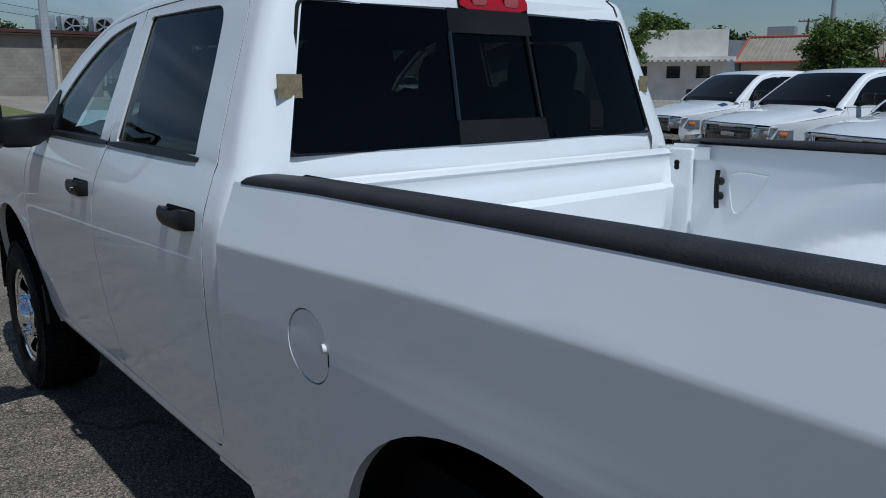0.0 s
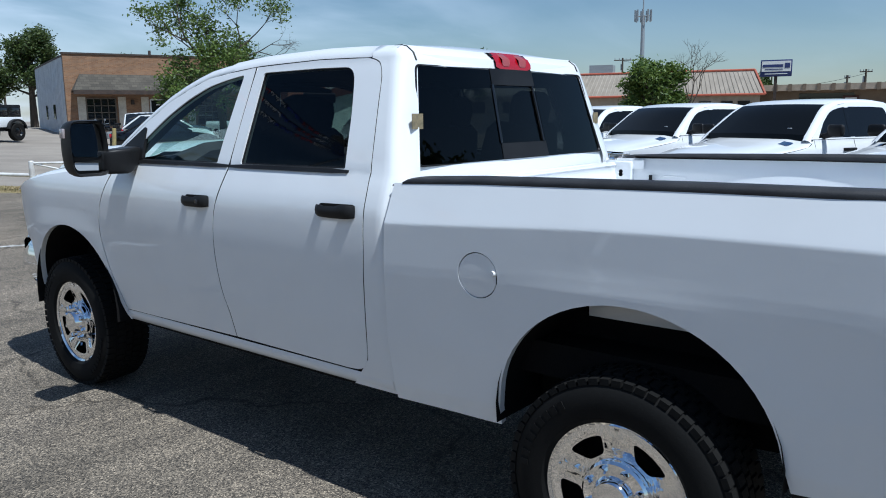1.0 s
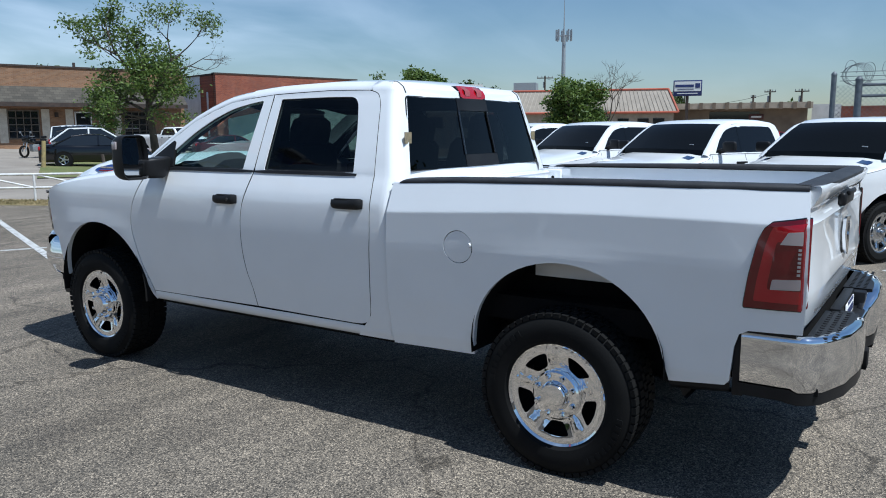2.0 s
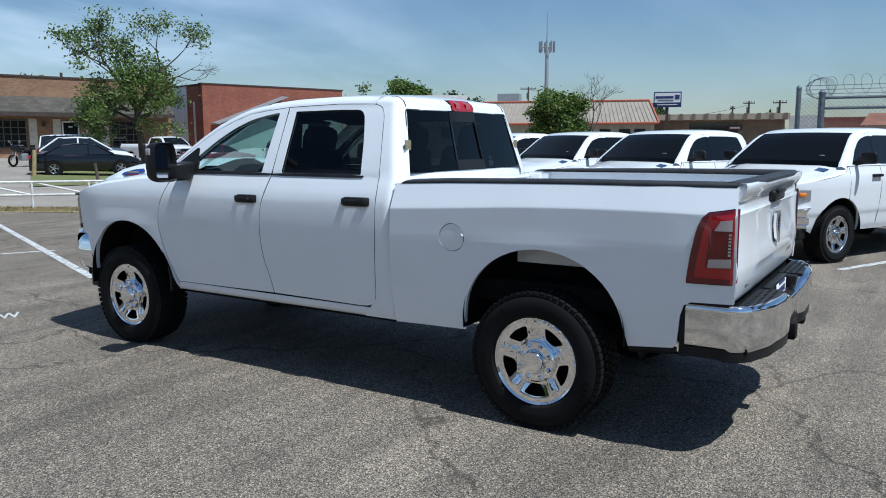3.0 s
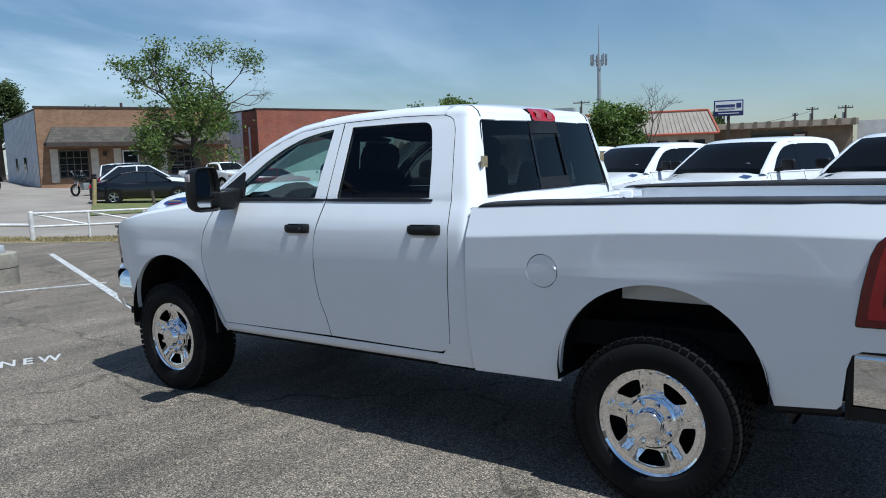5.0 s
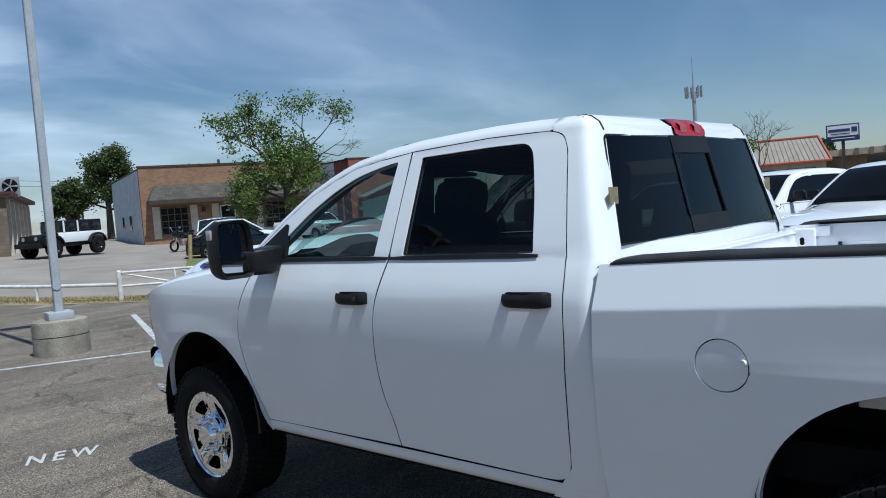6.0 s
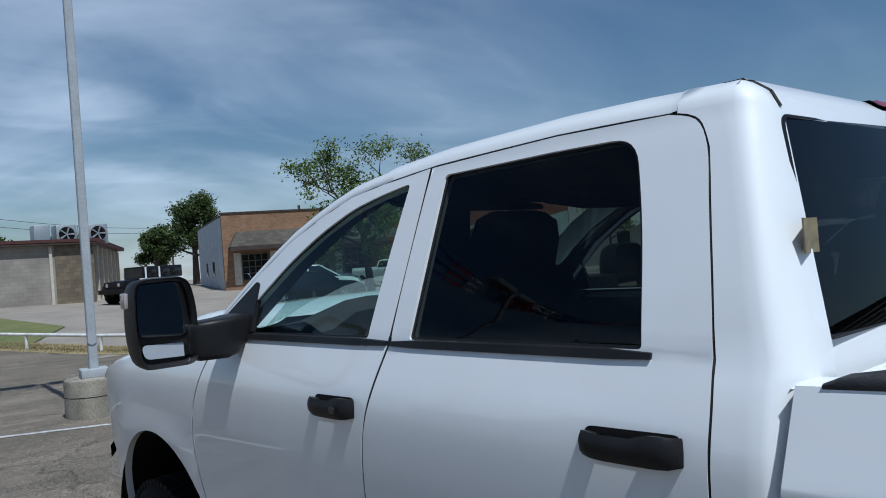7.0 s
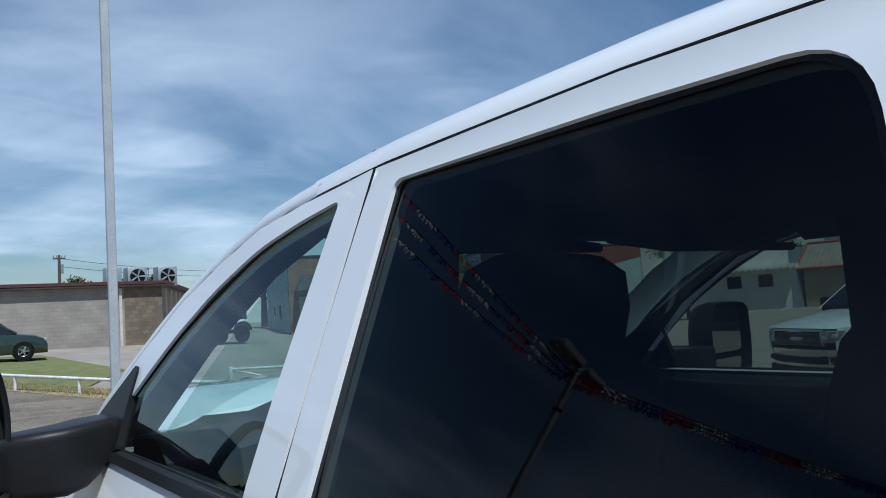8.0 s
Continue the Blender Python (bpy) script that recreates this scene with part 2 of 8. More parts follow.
def fillet(pts, radii, n=6):
    """A polygon with rounded corners; radii: one number or one for each corner."""
    out, k = [], len(pts)
    for i in range(k):
        r = radii if isinstance(radii, (int, float)) else radii[i]
        p, a, b = Vector(pts[i]), Vector(pts[i - 1]), Vector(pts[(i + 1) % k])
        if r <= 0:
            out.append(p)
            continue
        da, db = (a - p), (b - p)
        r = min(r, da.length * 0.49, db.length * 0.49)
        s, e = p + da.normalized() * r, p + db.normalized() * r
        for j in range(n + 1):
            t = j / n
            out.append((1 - t) ** 2 * s + 2 * t * (1 - t) * p + t * t * e)
    return out


def interp(v, table):
    """Smooth curve through a table of (v, value)."""
    if v <= table[0][0]:
        return table[0][1]
    for (a, fa), (b, fb) in zip(table, table[1:]):
        if v <= b:
            return fa + (fb - fa) * (v - a) / (b - a)
    return table[-1][1]


def soft(v, table, h=0.02):
    return sum(interp(v + k * h, table) for k in (-2, -1, 0, 1, 2)) / 5


def sheet(outline, holes, place, step, depth=0.02, out=(0, 0, 1), eps=0.002):
    """A curved panel: a flat outline (a, b) with holes, cut to a grid and laid on the surface place(a, b), with turned-in edges.
    Returns a bmesh and its vertex normals."""
    bm = bmesh.new()
    loops = [outline] + list(holes)
    for lp in loops:
        vs = [bm.verts.new((p[0], p[1], 0)) for p in lp]
        for i in range(len(vs)):
            bm.edges.new((vs[i], vs[(i + 1) % len(vs)]))
    bmesh.ops.triangle_fill(bm, use_beauty=True, use_dissolve=False, edges=bm.edges[:], normal=(0, 0, 1))
    lo = [min(v.co[k] for v in bm.verts) for k in (0, 1)]
    hi = [max(v.co[k] for v in bm.verts) for k in (0, 1)]
    for k in (0, 1):
        n = int((hi[k] - lo[k]) / step[k])
        for i in range(1, n + 1):
            co, no = [0, 0, 0], [0, 0, 0]
            co[k], no[k] = lo[k] + (hi[k] - lo[k]) * i / (n + 1), 1
            bmesh.ops.bisect_plane(bm, geom=bm.verts[:] + bm.edges[:] + bm.faces[:], plane_co=co, plane_no=no, dist=1e-5)
    bmesh.ops.dissolve_degenerate(bm, dist=1e-5, edges=bm.edges[:])
    bmesh.ops.triangulate(bm, faces=bm.faces[:])
    border = [e for e in bm.edges if len(e.link_faces) == 1]
    flat = [(v.co.x, v.co.y) for v in bm.verts]
    bm.verts.index_update()
    normals = []
    for v, (a, b) in zip(bm.verts, flat):
        p = Vector(place(a, b))
        da = Vector(place(a + eps, b)) - Vector(place(a - eps, b))
        db = Vector(place(a, b + eps)) - Vector(place(a, b - eps))
        nn = da.cross(db).normalized()
        v.co = p
        normals.append(nn if nn.dot(Vector(out)) > 0 else -nn)
    for f in bm.faces:
        f.normal_update()
        if f.normal.dot(normals[f.verts[0].index] + normals[f.verts[1].index] + normals[f.verts[2].index]) < 0:
            f.normal_flip()
    made = list(normals)
    if depth > 0:
        idx = [(e.verts[0].index, e.verts[1].index) for e in border]
        vlist = list(bm.verts)
        for i, j in idx:
            a, b = vlist[i].co.copy(), vlist[j].co.copy()
            na, nb = normals[i], normals[j]
            q = [bm.verts.new(a), bm.verts.new(b), bm.verts.new(b - nb * depth), bm.verts.new(a - na * depth)]
            fc = bm.faces.new(q)
            fc.normal_update()
            made.extend([fc.normal.copy()] * 4)
    return bm, made


def panel(name, outline, holes, place, mat, parent, label="", step=(0.08, 0.03), depth=0.02, out=(0, 0, 1)):
    bm, nn = sheet(outline, holes, place, step, depth, out)
    return finish(bm, name, mat, parent, label, normals=nn)


# ---------------- ground ----------------
def ground_z(x, y):
    """Level lot; beyond the fence the land rises gently."""
    v = min(0.041 * (y - 16.1) - 0.029 * x, 1.25)
    return 0.04 * math.log1p(math.exp(min(v, 30 * 0.04) / 0.04)) if v < 1.2 else v


def asphalt_mat():
    """Old asphalt: pale aggregate in dark binder, worn pale streaks, oil spots and cracks."""
    m = principled("old_asphalt", (0.14, 0.13, 0.12), 0.88)
    n, l = m.node_tree.nodes, m.node_tree.links
    b = n["Principled BSDF"]
    co = n.new("ShaderNodeTexCoord")

    def noise_n(scale, detail=5.0, rough=0.55, stretch=None, rot=0.0):
        t = n.new("ShaderNodeTexNoise")
        t.inputs["Scale"].default_value, t.inputs["Detail"].default_value, t.inputs["Roughness"].default_value = scale, detail, rough
        src = co.outputs["Object"]
        if stretch:
            mp = n.new("ShaderNodeMapping")
            mp.inputs["Scale"].default_value, mp.inputs["Rotation"].default_value = stretch, (0, 0, rot)
            l.new(src, mp.inputs["Vector"])
            src = mp.outputs["Vector"]
        l.new(src, t.inputs["Vector"])
        return t.outputs["Fac"]

    def ramp(src, *stops):
        r = n.new("ShaderNodeValToRGB")
        while len(r.color_ramp.elements) < len(stops):
            r.color_ramp.elements.new(0.5)
        for e, (p, c) in zip(r.color_ramp.elements, stops):
            e.position, e.color = p, (*c, 1)
        l.new(src, r.inputs["Fac"])
        return r.outputs["Color"]

    def mixed(kind, fac, a, bb):
        k = n.new("ShaderNodeMix")
        k.data_type, k.blend_type = "RGBA", kind
        if isinstance(fac, float):
            k.inputs["Factor"].default_value = fac
        else:
            l.new(fac, k.inputs["Factor"])
        l.new(a, k.inputs["A"])
        l.new(bb, k.inputs["B"])
        return k.outputs["Result"]

    broad = ramp(noise_n(0.55, 7, 0.6), (0.30, (0.126, 0.108, 0.086)), (0.5, (0.184, 0.159, 0.129)), (0.72, (0.234, 0.202, 0.164)))
    streak = ramp(noise_n(1.0, 6, 0.62, (0.35, 2.6, 1), 0.45), (0.38, (0.48, 0.48, 0.48)), (0.62, (1.2, 1.18, 1.14)))
    stones = n.new("ShaderNodeTexVoronoi")
    stones.inputs["Scale"].default_value = 150.0
    l.new(co.outputs["Object"], stones.inputs["Vector"])
    sep = n.new("ShaderNodeSeparateColor")
    l.new(stones.outputs["Color"], sep.inputs["Color"])
    grain = ramp(sep.outputs["Red"], (0.0, (0.16, 0.16, 0.16)), (0.5, (0.80, 0.79, 0.77)), (0.9, (1.7, 1.65, 1.55)), (1.0, (3.0, 2.9, 2.7)))
    col = mixed("MULTIPLY", 0.5, broad, streak)
    col = mixed("MULTIPLY", 1.0, col, grain)
    spots = ramp(noise_n(2.1, 3, 0.5), (0.66, (1, 1, 1)), (0.74, (0.55, 0.54, 0.52)))
    col = mixed("MULTIPLY", 0.8, col, spots)
    # cracks along the cell walls of a warped pattern
    warp, vec = noise_n(1.3, 4), n.new("ShaderNodeVectorMath")
    vec.operation = "ADD"
    wt = n.new("ShaderNodeTexNoise")
    wt.inputs["Scale"].default_value, wt.inputs["Detail"].default_value = 2.2, 4.0
    l.new(co.outputs["Object"], wt.inputs["Vector"])
    l.new(co.outputs["Object"], vec.inputs[0])
    sc = n.new("ShaderNodeVectorMath")
    sc.operation = "SCALE"
    sc.inputs["Scale"].default_value = 0.7
    l.new(wt.outputs["Color"], sc.inputs[0])
    l.new(sc.outputs["Vector"], vec.inputs[1])
    vor = n.new("ShaderNodeTexVoronoi")
    vor.feature = "DISTANCE_TO_EDGE"
    vor.inputs["Scale"].default_value = 0.33
    l.new(vec.outputs["Vector"], vor.inputs["Vector"])
    crack = ramp(vor.outputs["Distance"], (0.0, (0.25, 0.24, 0.22)), (0.009, (1, 1, 1)))
    col = mixed("MULTIPLY", 0.75, col, crack)
    l.new(col, b.inputs["Base Color"])
    bp = n.new("ShaderNodeBump")
    bp.inputs["Strength"].default_value, bp.inputs["Distance"].default_value = 0.7, 0.006
    l.new(stones.outputs["Distance"], bp.inputs["Height"])
    l.new(bp.outputs["Normal"], b.inputs["Normal"])
    return m


ASPHALT = asphalt_mat()
CONCRETE = textured("old_concrete", (0.30, 0.265, 0.222), (0.23, 0.20, 0.168), 0.5, 0.9, 0.4, 40, fine=0.4)
CONCRETE_PALE = textured("cast_concrete", (0.34, 0.31, 0.245), (0.19, 0.17, 0.135), 3.0, 0.9, 0.5, 45, fine=0.5)
GRASS = textured("grass", (0.10, 0.13, 0.035), (0.17, 0.16, 0.06), 1.5, 0.95, 0.6, 60, fine=0.6)
DRYGRASS = textured("dry_grass", (0.33, 0.26, 0.14), (0.21, 0.18, 0.08), 2.5, 0.95, 0.7, 50, fine=0.7)


def flat(name, pts, mat, lift, label, category, step=(4, 4)):
    bm2, nn = sheet(pts, [], lambda a, b: (a, b, ground_z(a, b) + lift), step, 0.0, (0, 0, 1))
    return tagged(finish(bm2, name, mat, normals=nn), label, category, kind="structure")


def big_sheet():
    bm = bmesh.new()
    rows = []
    ticks = [-900, -300, -120, -60, -30, -12, 0, 6, 10, 14, 18, 22, 26, 30, 35, 40, 46, 52, 60, 75, 95, 130, 200, 400, 900]
    loft(bm, [[(x, y, ground_z(x, y)) for x in [-900, -300, -120, -60, -30, -15, -8, -4, 0, 4, 8, 12, 16, 20, 25, 30, 40, 60, 90, 150, 300, 900]] for y in ticks])
    return bm


tagged(finish(big_sheet(), "ground", CONCRETE), "pale worn concrete ground beyond the lot", "ground", kind="structure")
EDGE = [(60, -14), (24, 1.5), (12, 10), (8.0, 13.3), (6.0, 15.5), (5.0, 17.4), (3.3, 20.6), (1.9, 24), (0.4, 28), (-12, 58)]
flat("parking_lot", [(60, -70), (60, -14)] + EDGE[1:] + [(-60, 58), (-60, -70)], ASPHALT, 0.012, "old cracked grey asphalt parking lot with pale streaks", "parking lot")
off = [(p[0] + 1.35, p[1] + 0.75) for p in EDGE]
flat("verge", EDGE[1:] + off[:0:-1], DRYGRASS, 0.02, "strip of dry yellow grass along the pipe fence", "verge", (2, 2))
flat("grass_strip", [(1.6, 25.4), (3.0, 23.4), (5.6, 29.3), (4.7, 40), (2.0, 40)], GRASS, 0.03, "short green grass island", "grass")
flat("grass_strip", [(10.8, 25.6), (14.5, 25.5), (24.5, 33.5), (23.5, 36.5), (15.5, 33.5)], GRASS, 0.03, "short green grass island under a tree", "grass")


def tufts(name, pts, n, mat, size, label, seed=3):
    """Blades of grass, scattered along a strip."""
    rnd = random.Random(seed)
    verts, faces = [], []
    for _ in range(n):
        i = rnd.randrange(len(pts) - 1)
        t = rnd.random()
        x = pts[i][0] + (pts[i + 1][0] - pts[i][0]) * t + rnd.uniform(0, 1.3)
        y = pts[i][1] + (pts[i + 1][1] - pts[i][1]) * t + rnd.uniform(0, 0.75)
        z = ground_z(x, y) + 0.02
        h, a = size * rnd.uniform(0.4, 1.3), rnd.uniform(0, math.pi)
        dx, dy = 0.012 * math.cos(a), 0.012 * math.sin(a)
        lx, ly = rnd.uniform(-0.5, 0.5) * h, rnd.uniform(-0.5, 0.5) * h
        k = len(verts)
        verts += [(x - dx, y - dy, z), (x + dx, y + dy, z), (x + lx, y + ly, z + h)]
        faces.append((k, k + 1, k + 2))
    me = bpy.data.meshes.new(name)
    me.from_pydata(verts, [], faces)
    me.materials.append(mat)
    return tagged(new(name, me), label, "grass", kind="stuff")


tufts("dry_grass", EDGE[4:9], 9000, DRYGRASS, 0.045, "tufts of dry yellow grass on the verge")


def stripe(p0, p1, w=0.10):
    d = (Vector(p1) - Vector(p0)).normalized()
    nx, ny = -d.y * w / 2, d.x * w / 2
    pts = [(p0[0] + nx, p0[1] + ny), (p0[0] - nx, p0[1] - ny), (p1[0] - nx, p1[1] - ny), (p1[0] + nx, p1[1] + ny)]
    return flat("parking_line", pts, WHITELINE, 0.018, "worn white painted parking line on asphalt", "parking line", (1, 1))


for a, b in (((3.75, 14.75), (0.75, 6.9)), ((1.95, 9.66), (-3.4, 12.4)), ((6.15, -0.97), (11.0, -3.2)), ((8.3, 2.1), (12.8, 0.0)), ((10.2, 5.1), (14.6, 3.0)), ((12.2, 8.0), (16.4, 6.0)),
             ((-9.0, -6), (-14.0, -4)), ((-8.2, -3.0), (-13.2, -1.0)), ((-7.4, 0.0), (-12.4, 2.0)), ((-6.6, 3.0), (-11.6, 5.0)), ((-5.8, 6.0), (-10.8, 8.0)), ((-5.0, 9.0), (-10.0, 11.0)), ((-3.05, 6.4), (-2.15, 11.0))):
    stripe(a, b, 0.11)
word = bpy.data.curves.new("painted_word", "FONT")
word.body, word.size, word.space_character = "NEW", 0.36, 1.45
word.extrude, word.offset, word.space_word = 0.001, 0.006, 1.0
word.materials.append(textured("word_paint", (0.52, 0.52, 0.50), (0.22, 0.215, 0.20), 18, 0.85, 0.3, 130, lo=0.5, hi=0.75))
wob = tagged(new("painted_word", word), "white painted word NEW on the asphalt", "painted word", kind="structure")
wob.matrix_basis = Matrix.Translation((-1.40, 5.74, 0.016)) @ Matrix.Rotation(radians(-26), 4, "Z") @ Matrix.Diagonal((0.50, 1.0, 1.0, 1))


# ---------------- the white pickup ----------------
# Truck axes: x to its right, y ahead from the rear axle, z up from the ground.
SIDE = [(0.40, 0.915), (0.50, 0.938), (0.60, 0.962), (0.80, 0.988), (1.00, 1.006), (1.08, 1.0135), (1.12, 1.0150), (1.286, 1.0165), (1.302, 1.0110), (1.36, 0.990), (1.46, 0.954), (1.60, 0.904)]
DOOR = [(0.40, 0.915), (0.50, 0.938), (0.60, 0.962), (0.80, 0.988), (1.00, 1.006), (1.08, 1.0125), (1.14, 1.0150), (1.20, 1.0152), (1.25, 1.0138), (1.29, 1.0105), (1.335, 1.002), (1.39, 0.982), (1.46, 0.954), (1.60, 0.904)]
CREASE = [(-1.1, 1.318), (-0.6, 1.327), (-0.2, 1.324), (0.17, 1.314), (0.56, 1.293), (1.03, 1.270)]
HOUSE = [(1.46, 0.954), (1.60, 0.907), (1.75, 0.852), (1.90, 0.795), (1.96, 0.768)]
DOOR_TOP = [(1.15, 1.935), (1.40, 1.948), (1.63, 1.953), (2.06, 1.943), (2.30, 1.922), (2.46, 1.900), (2.62, 1.848), (2.78, 1.780), (2.95, 1.678), (3.12, 1.558), (3.30, 1.425)]


def side_w(y, z):
    w = soft(z, DOOR, 0.012) if z < 1.46 else soft(z, HOUSE, 0.02)
    if y > 4.0:
        w -= 0.16 * max(0.0, (y - 4.0) / 0.75) ** 2.2
    # flare over the front wheel
    d = math.hypot(y - 3.785, (z - 0.45) * 0.95)
    w += 0.010 * math.exp(-((d - 0.58) / 0.13) ** 2) * min(1.0, max(0.0, (1.16 - z) / 0.12)) * min(1.0, max(0.0, (y - 3.2) / 0.15))
    return w


def bed_w(y, z):
    crease = soft(y, CREASE, 0.06)
    w = soft(z - (crease - 1.285), SIDE, 0.0022)
    d = math.hypot(y, (z - 0.47))
    w += 0.006 / (1 + math.exp((d - 0.68) / 0.035)) * min(1.0, max(0.0, (1.20 - z) / 0.10))
    if y < -0.7:
        w -= 0.016 * ((-0.7 - y) / 0.4) ** 2
    return w + 0.012


def dtop(y):
    return soft(y, DOOR_TOP, 0.02)


REAR_EDGE = [(0.525, 1.30), (0.597, 1.24), (0.65, 1.192), (0.767, 1.180), (1.0, 1.166), (1.153, 1.154), (1.36, 1.152), (1.46, 1.160), (1.58, 1.174), (1.75, 1.199), (1.80, 1.206), (1.86, 1.2155), (1.89, 1.228), (1.91, 1.239), (1.9245, 1.251), (1.935, 1.274), (1.942, 1.300)]


def pillar_pt(c, z):
    """Point of the cab's rear pillar at height z: c runs 0 to 4 from the door gap along the side, then to 12 round the corner to the back window."""
    ye = interp(z, REAR_EDGE)
    yb = 1.012 if z < 1.46 else 1.012 + (z - 1.46) * 0.235
    w = side_w(1.2, z)
    wi = 0.812 if z < 1.46 else 0.812 - (z - 1.46) * 0.262
    k = min(1.0, max(0.0, (z - 0.9) / 0.45))
    ym = 1.060 + (yb + 0.055 - 1.060) * k
    if c == 0:
        return w - 0.02, ye + 0.003
    if c <= 4:
        return w - 0.001 * (c - 1), ye + (ym - ye) * (c - 1) / 3
    t = (c - 4) / 8
    p = (1 - t) ** 2 * Vector((w - 0.003, ym)) + 2 * t * (1 - t) * Vector((w - 0.016, yb + 0.004)) + t * t * Vector((wi, yb))
    return p.x, p.y


def corner_curve(t):
    """Plan of the cab's rear corner at the roof's edge, from the side (0) to the back glass (1), with its height."""
    z = 1.942 - 0.037 * t * t
    return (*pillar_pt(4 + 8 * t, z), z)


def arc(cy, cz, ry, rz, a0, a1, n=18):
    return [(cy + ry * math.cos(radians(a0 + (a1 - a0) * i / n)), cz + rz * math.sin(radians(a0 + (a1 - a0) * i / n))) for i in range(n + 1)]


FDOOR = ([(3.163, 0.592), (2.125, 0.603)] + [tuple(p) for p in smooth_line([(2.125, 0.603), (2.1483, 0.7213), (2.1871, 0.8457), (2.2053, 1.0031), (2.1923, 1.2037), (2.1583, 1.3313), (2.1247, 1.4531)], 4)[1:]]
         + [(2.0907, 1.9377)] + [(y, interp(y, DOOR_TOP) - 0.004) for y in (2.18, 2.30, 2.40, 2.46, 2.54, 2.62, 2.70, 2.78, 2.87, 2.95, 3.04, 3.12)]
         + [tuple(p) for p in smooth_line([(3.19, 1.495), (3.17, 1.42), (3.215, 1.335), (3.27, 1.24), (3.305, 1.15), (3.317, 1.035), (3.287, 0.897), (3.242, 0.761), (3.172, 0.61)], 4)])
RDOOR = ([(2.118, 0.603), (1.33, 0.597)] + [tuple(p) for p in smooth_line([(1.33, 0.597), (1.24, 0.607), (1.198, 0.655), (1.186, 0.767), (1.172, 1.0), (1.1603, 1.1531), (1.1587, 1.3137), (1.1591, 1.3691), (1.1663, 1.4637), (1.180, 1.58), (1.205, 1.75), (1.222, 1.86), (1.255, 1.92), (1.32, 1.942)], 4)[1:]]
         + [(y, interp(y, DOOR_TOP) - 0.004) for y in (1.40, 1.52, 1.63, 1.85, 2.080)]
         + [(2.1147, 1.4531)] + [tuple(p) for p in smooth_line([(2.1483, 1.3313), (2.1863, 1.2037), (2.1993, 1.0031), (2.1811, 0.8457), (2.1423, 0.7213), (2.118, 0.603)], 4)[:-1]])
FWIN = fillet([(2.2203, 1.4747), (2.1667, 1.9053), (2.30, 1.886), (2.44, 1.856), (2.60, 1.793), (2.76, 1.703), (2.93, 1.58), (3.055, 1.474)], [0.012, 0.02, 0.05, 0.05, 0.06, 0.06, 0.05, 0.02], 4)
RWIN = fillet([(2.0361, 1.4747), (2.0147, 1.9093), (1.62, 1.9127), (1.3921, 1.9083), (1.3437, 1.7073), (1.3163, 1.4743)], [0.012, 0.015, 0.05, 0.065, 0.10, 0.012], 6)
ARCH = [(0.500, 0.535), (0.498, 0.60)] + arc(-0.0112, 0.6207, 0.5023, 0.4587, 5, 172, 26) + [(-0.535, 0.575)]
BEDSIDE = ([(1.030, 0.522)] + ARCH[0:1] + ARCH[1:] + [(-0.78, 0.597), (-0.800, 0.62), (-0.818, 0.78), (-0.838, 0.842), (-0.875, 0.862), (-1.085, 0.868)]
           + [(-1.092, 1.0), (-1.090, 1.30), (-1.078, 1.462), (-0.144, 1.458), (0.60, 1.445), (1.012, 1.430), (1.030, 1.16), (1.045, 0.78)])
FARCH = arc(3.735, 0.56, 0.505, 0.495, 176, 5, 26)
FENDER = ([(3.166, 0.525)] + [(3.20, 0.56)] + FARCH[1:] + [(4.262, 0.62), (4.285, 0.82), (4.30, 0.90), (4.385, 0.925)]
          + [(4.395, 1.08), (4.405, 1.262), (4.30, 1.300), (4.0, 1.350), (3.6, 1.395), (3.178, 1.425)]
          + [tuple(p) for p in smooth_line([(3.178, 1.425), (3.222, 1.337), (3.277, 1.242), (3.312, 1.152), (3.324, 1.035), (3.294, 0.897), (3.249, 0.761), (3.178, 0.60)], 4)[1:]])


def wheel_arch_liner(bm, s, cy, cz, ry, rz, a0, a1):
    rows = []
    for y, z in arc(cy, cz, ry, rz, a0, a1, 20):
        rows.append([(s * x, y, z) for x in (1.0, 0.93, 0.80, 0.67)])
    loft(bm, rows)
    loft(bm, [[(s * 0.67, y, z), (s * 0.665, cy + (y - cy) * 0.4, 0.55)] for y, z in arc(cy, cz, ry, rz, a0, a1, 20)])
    return bm


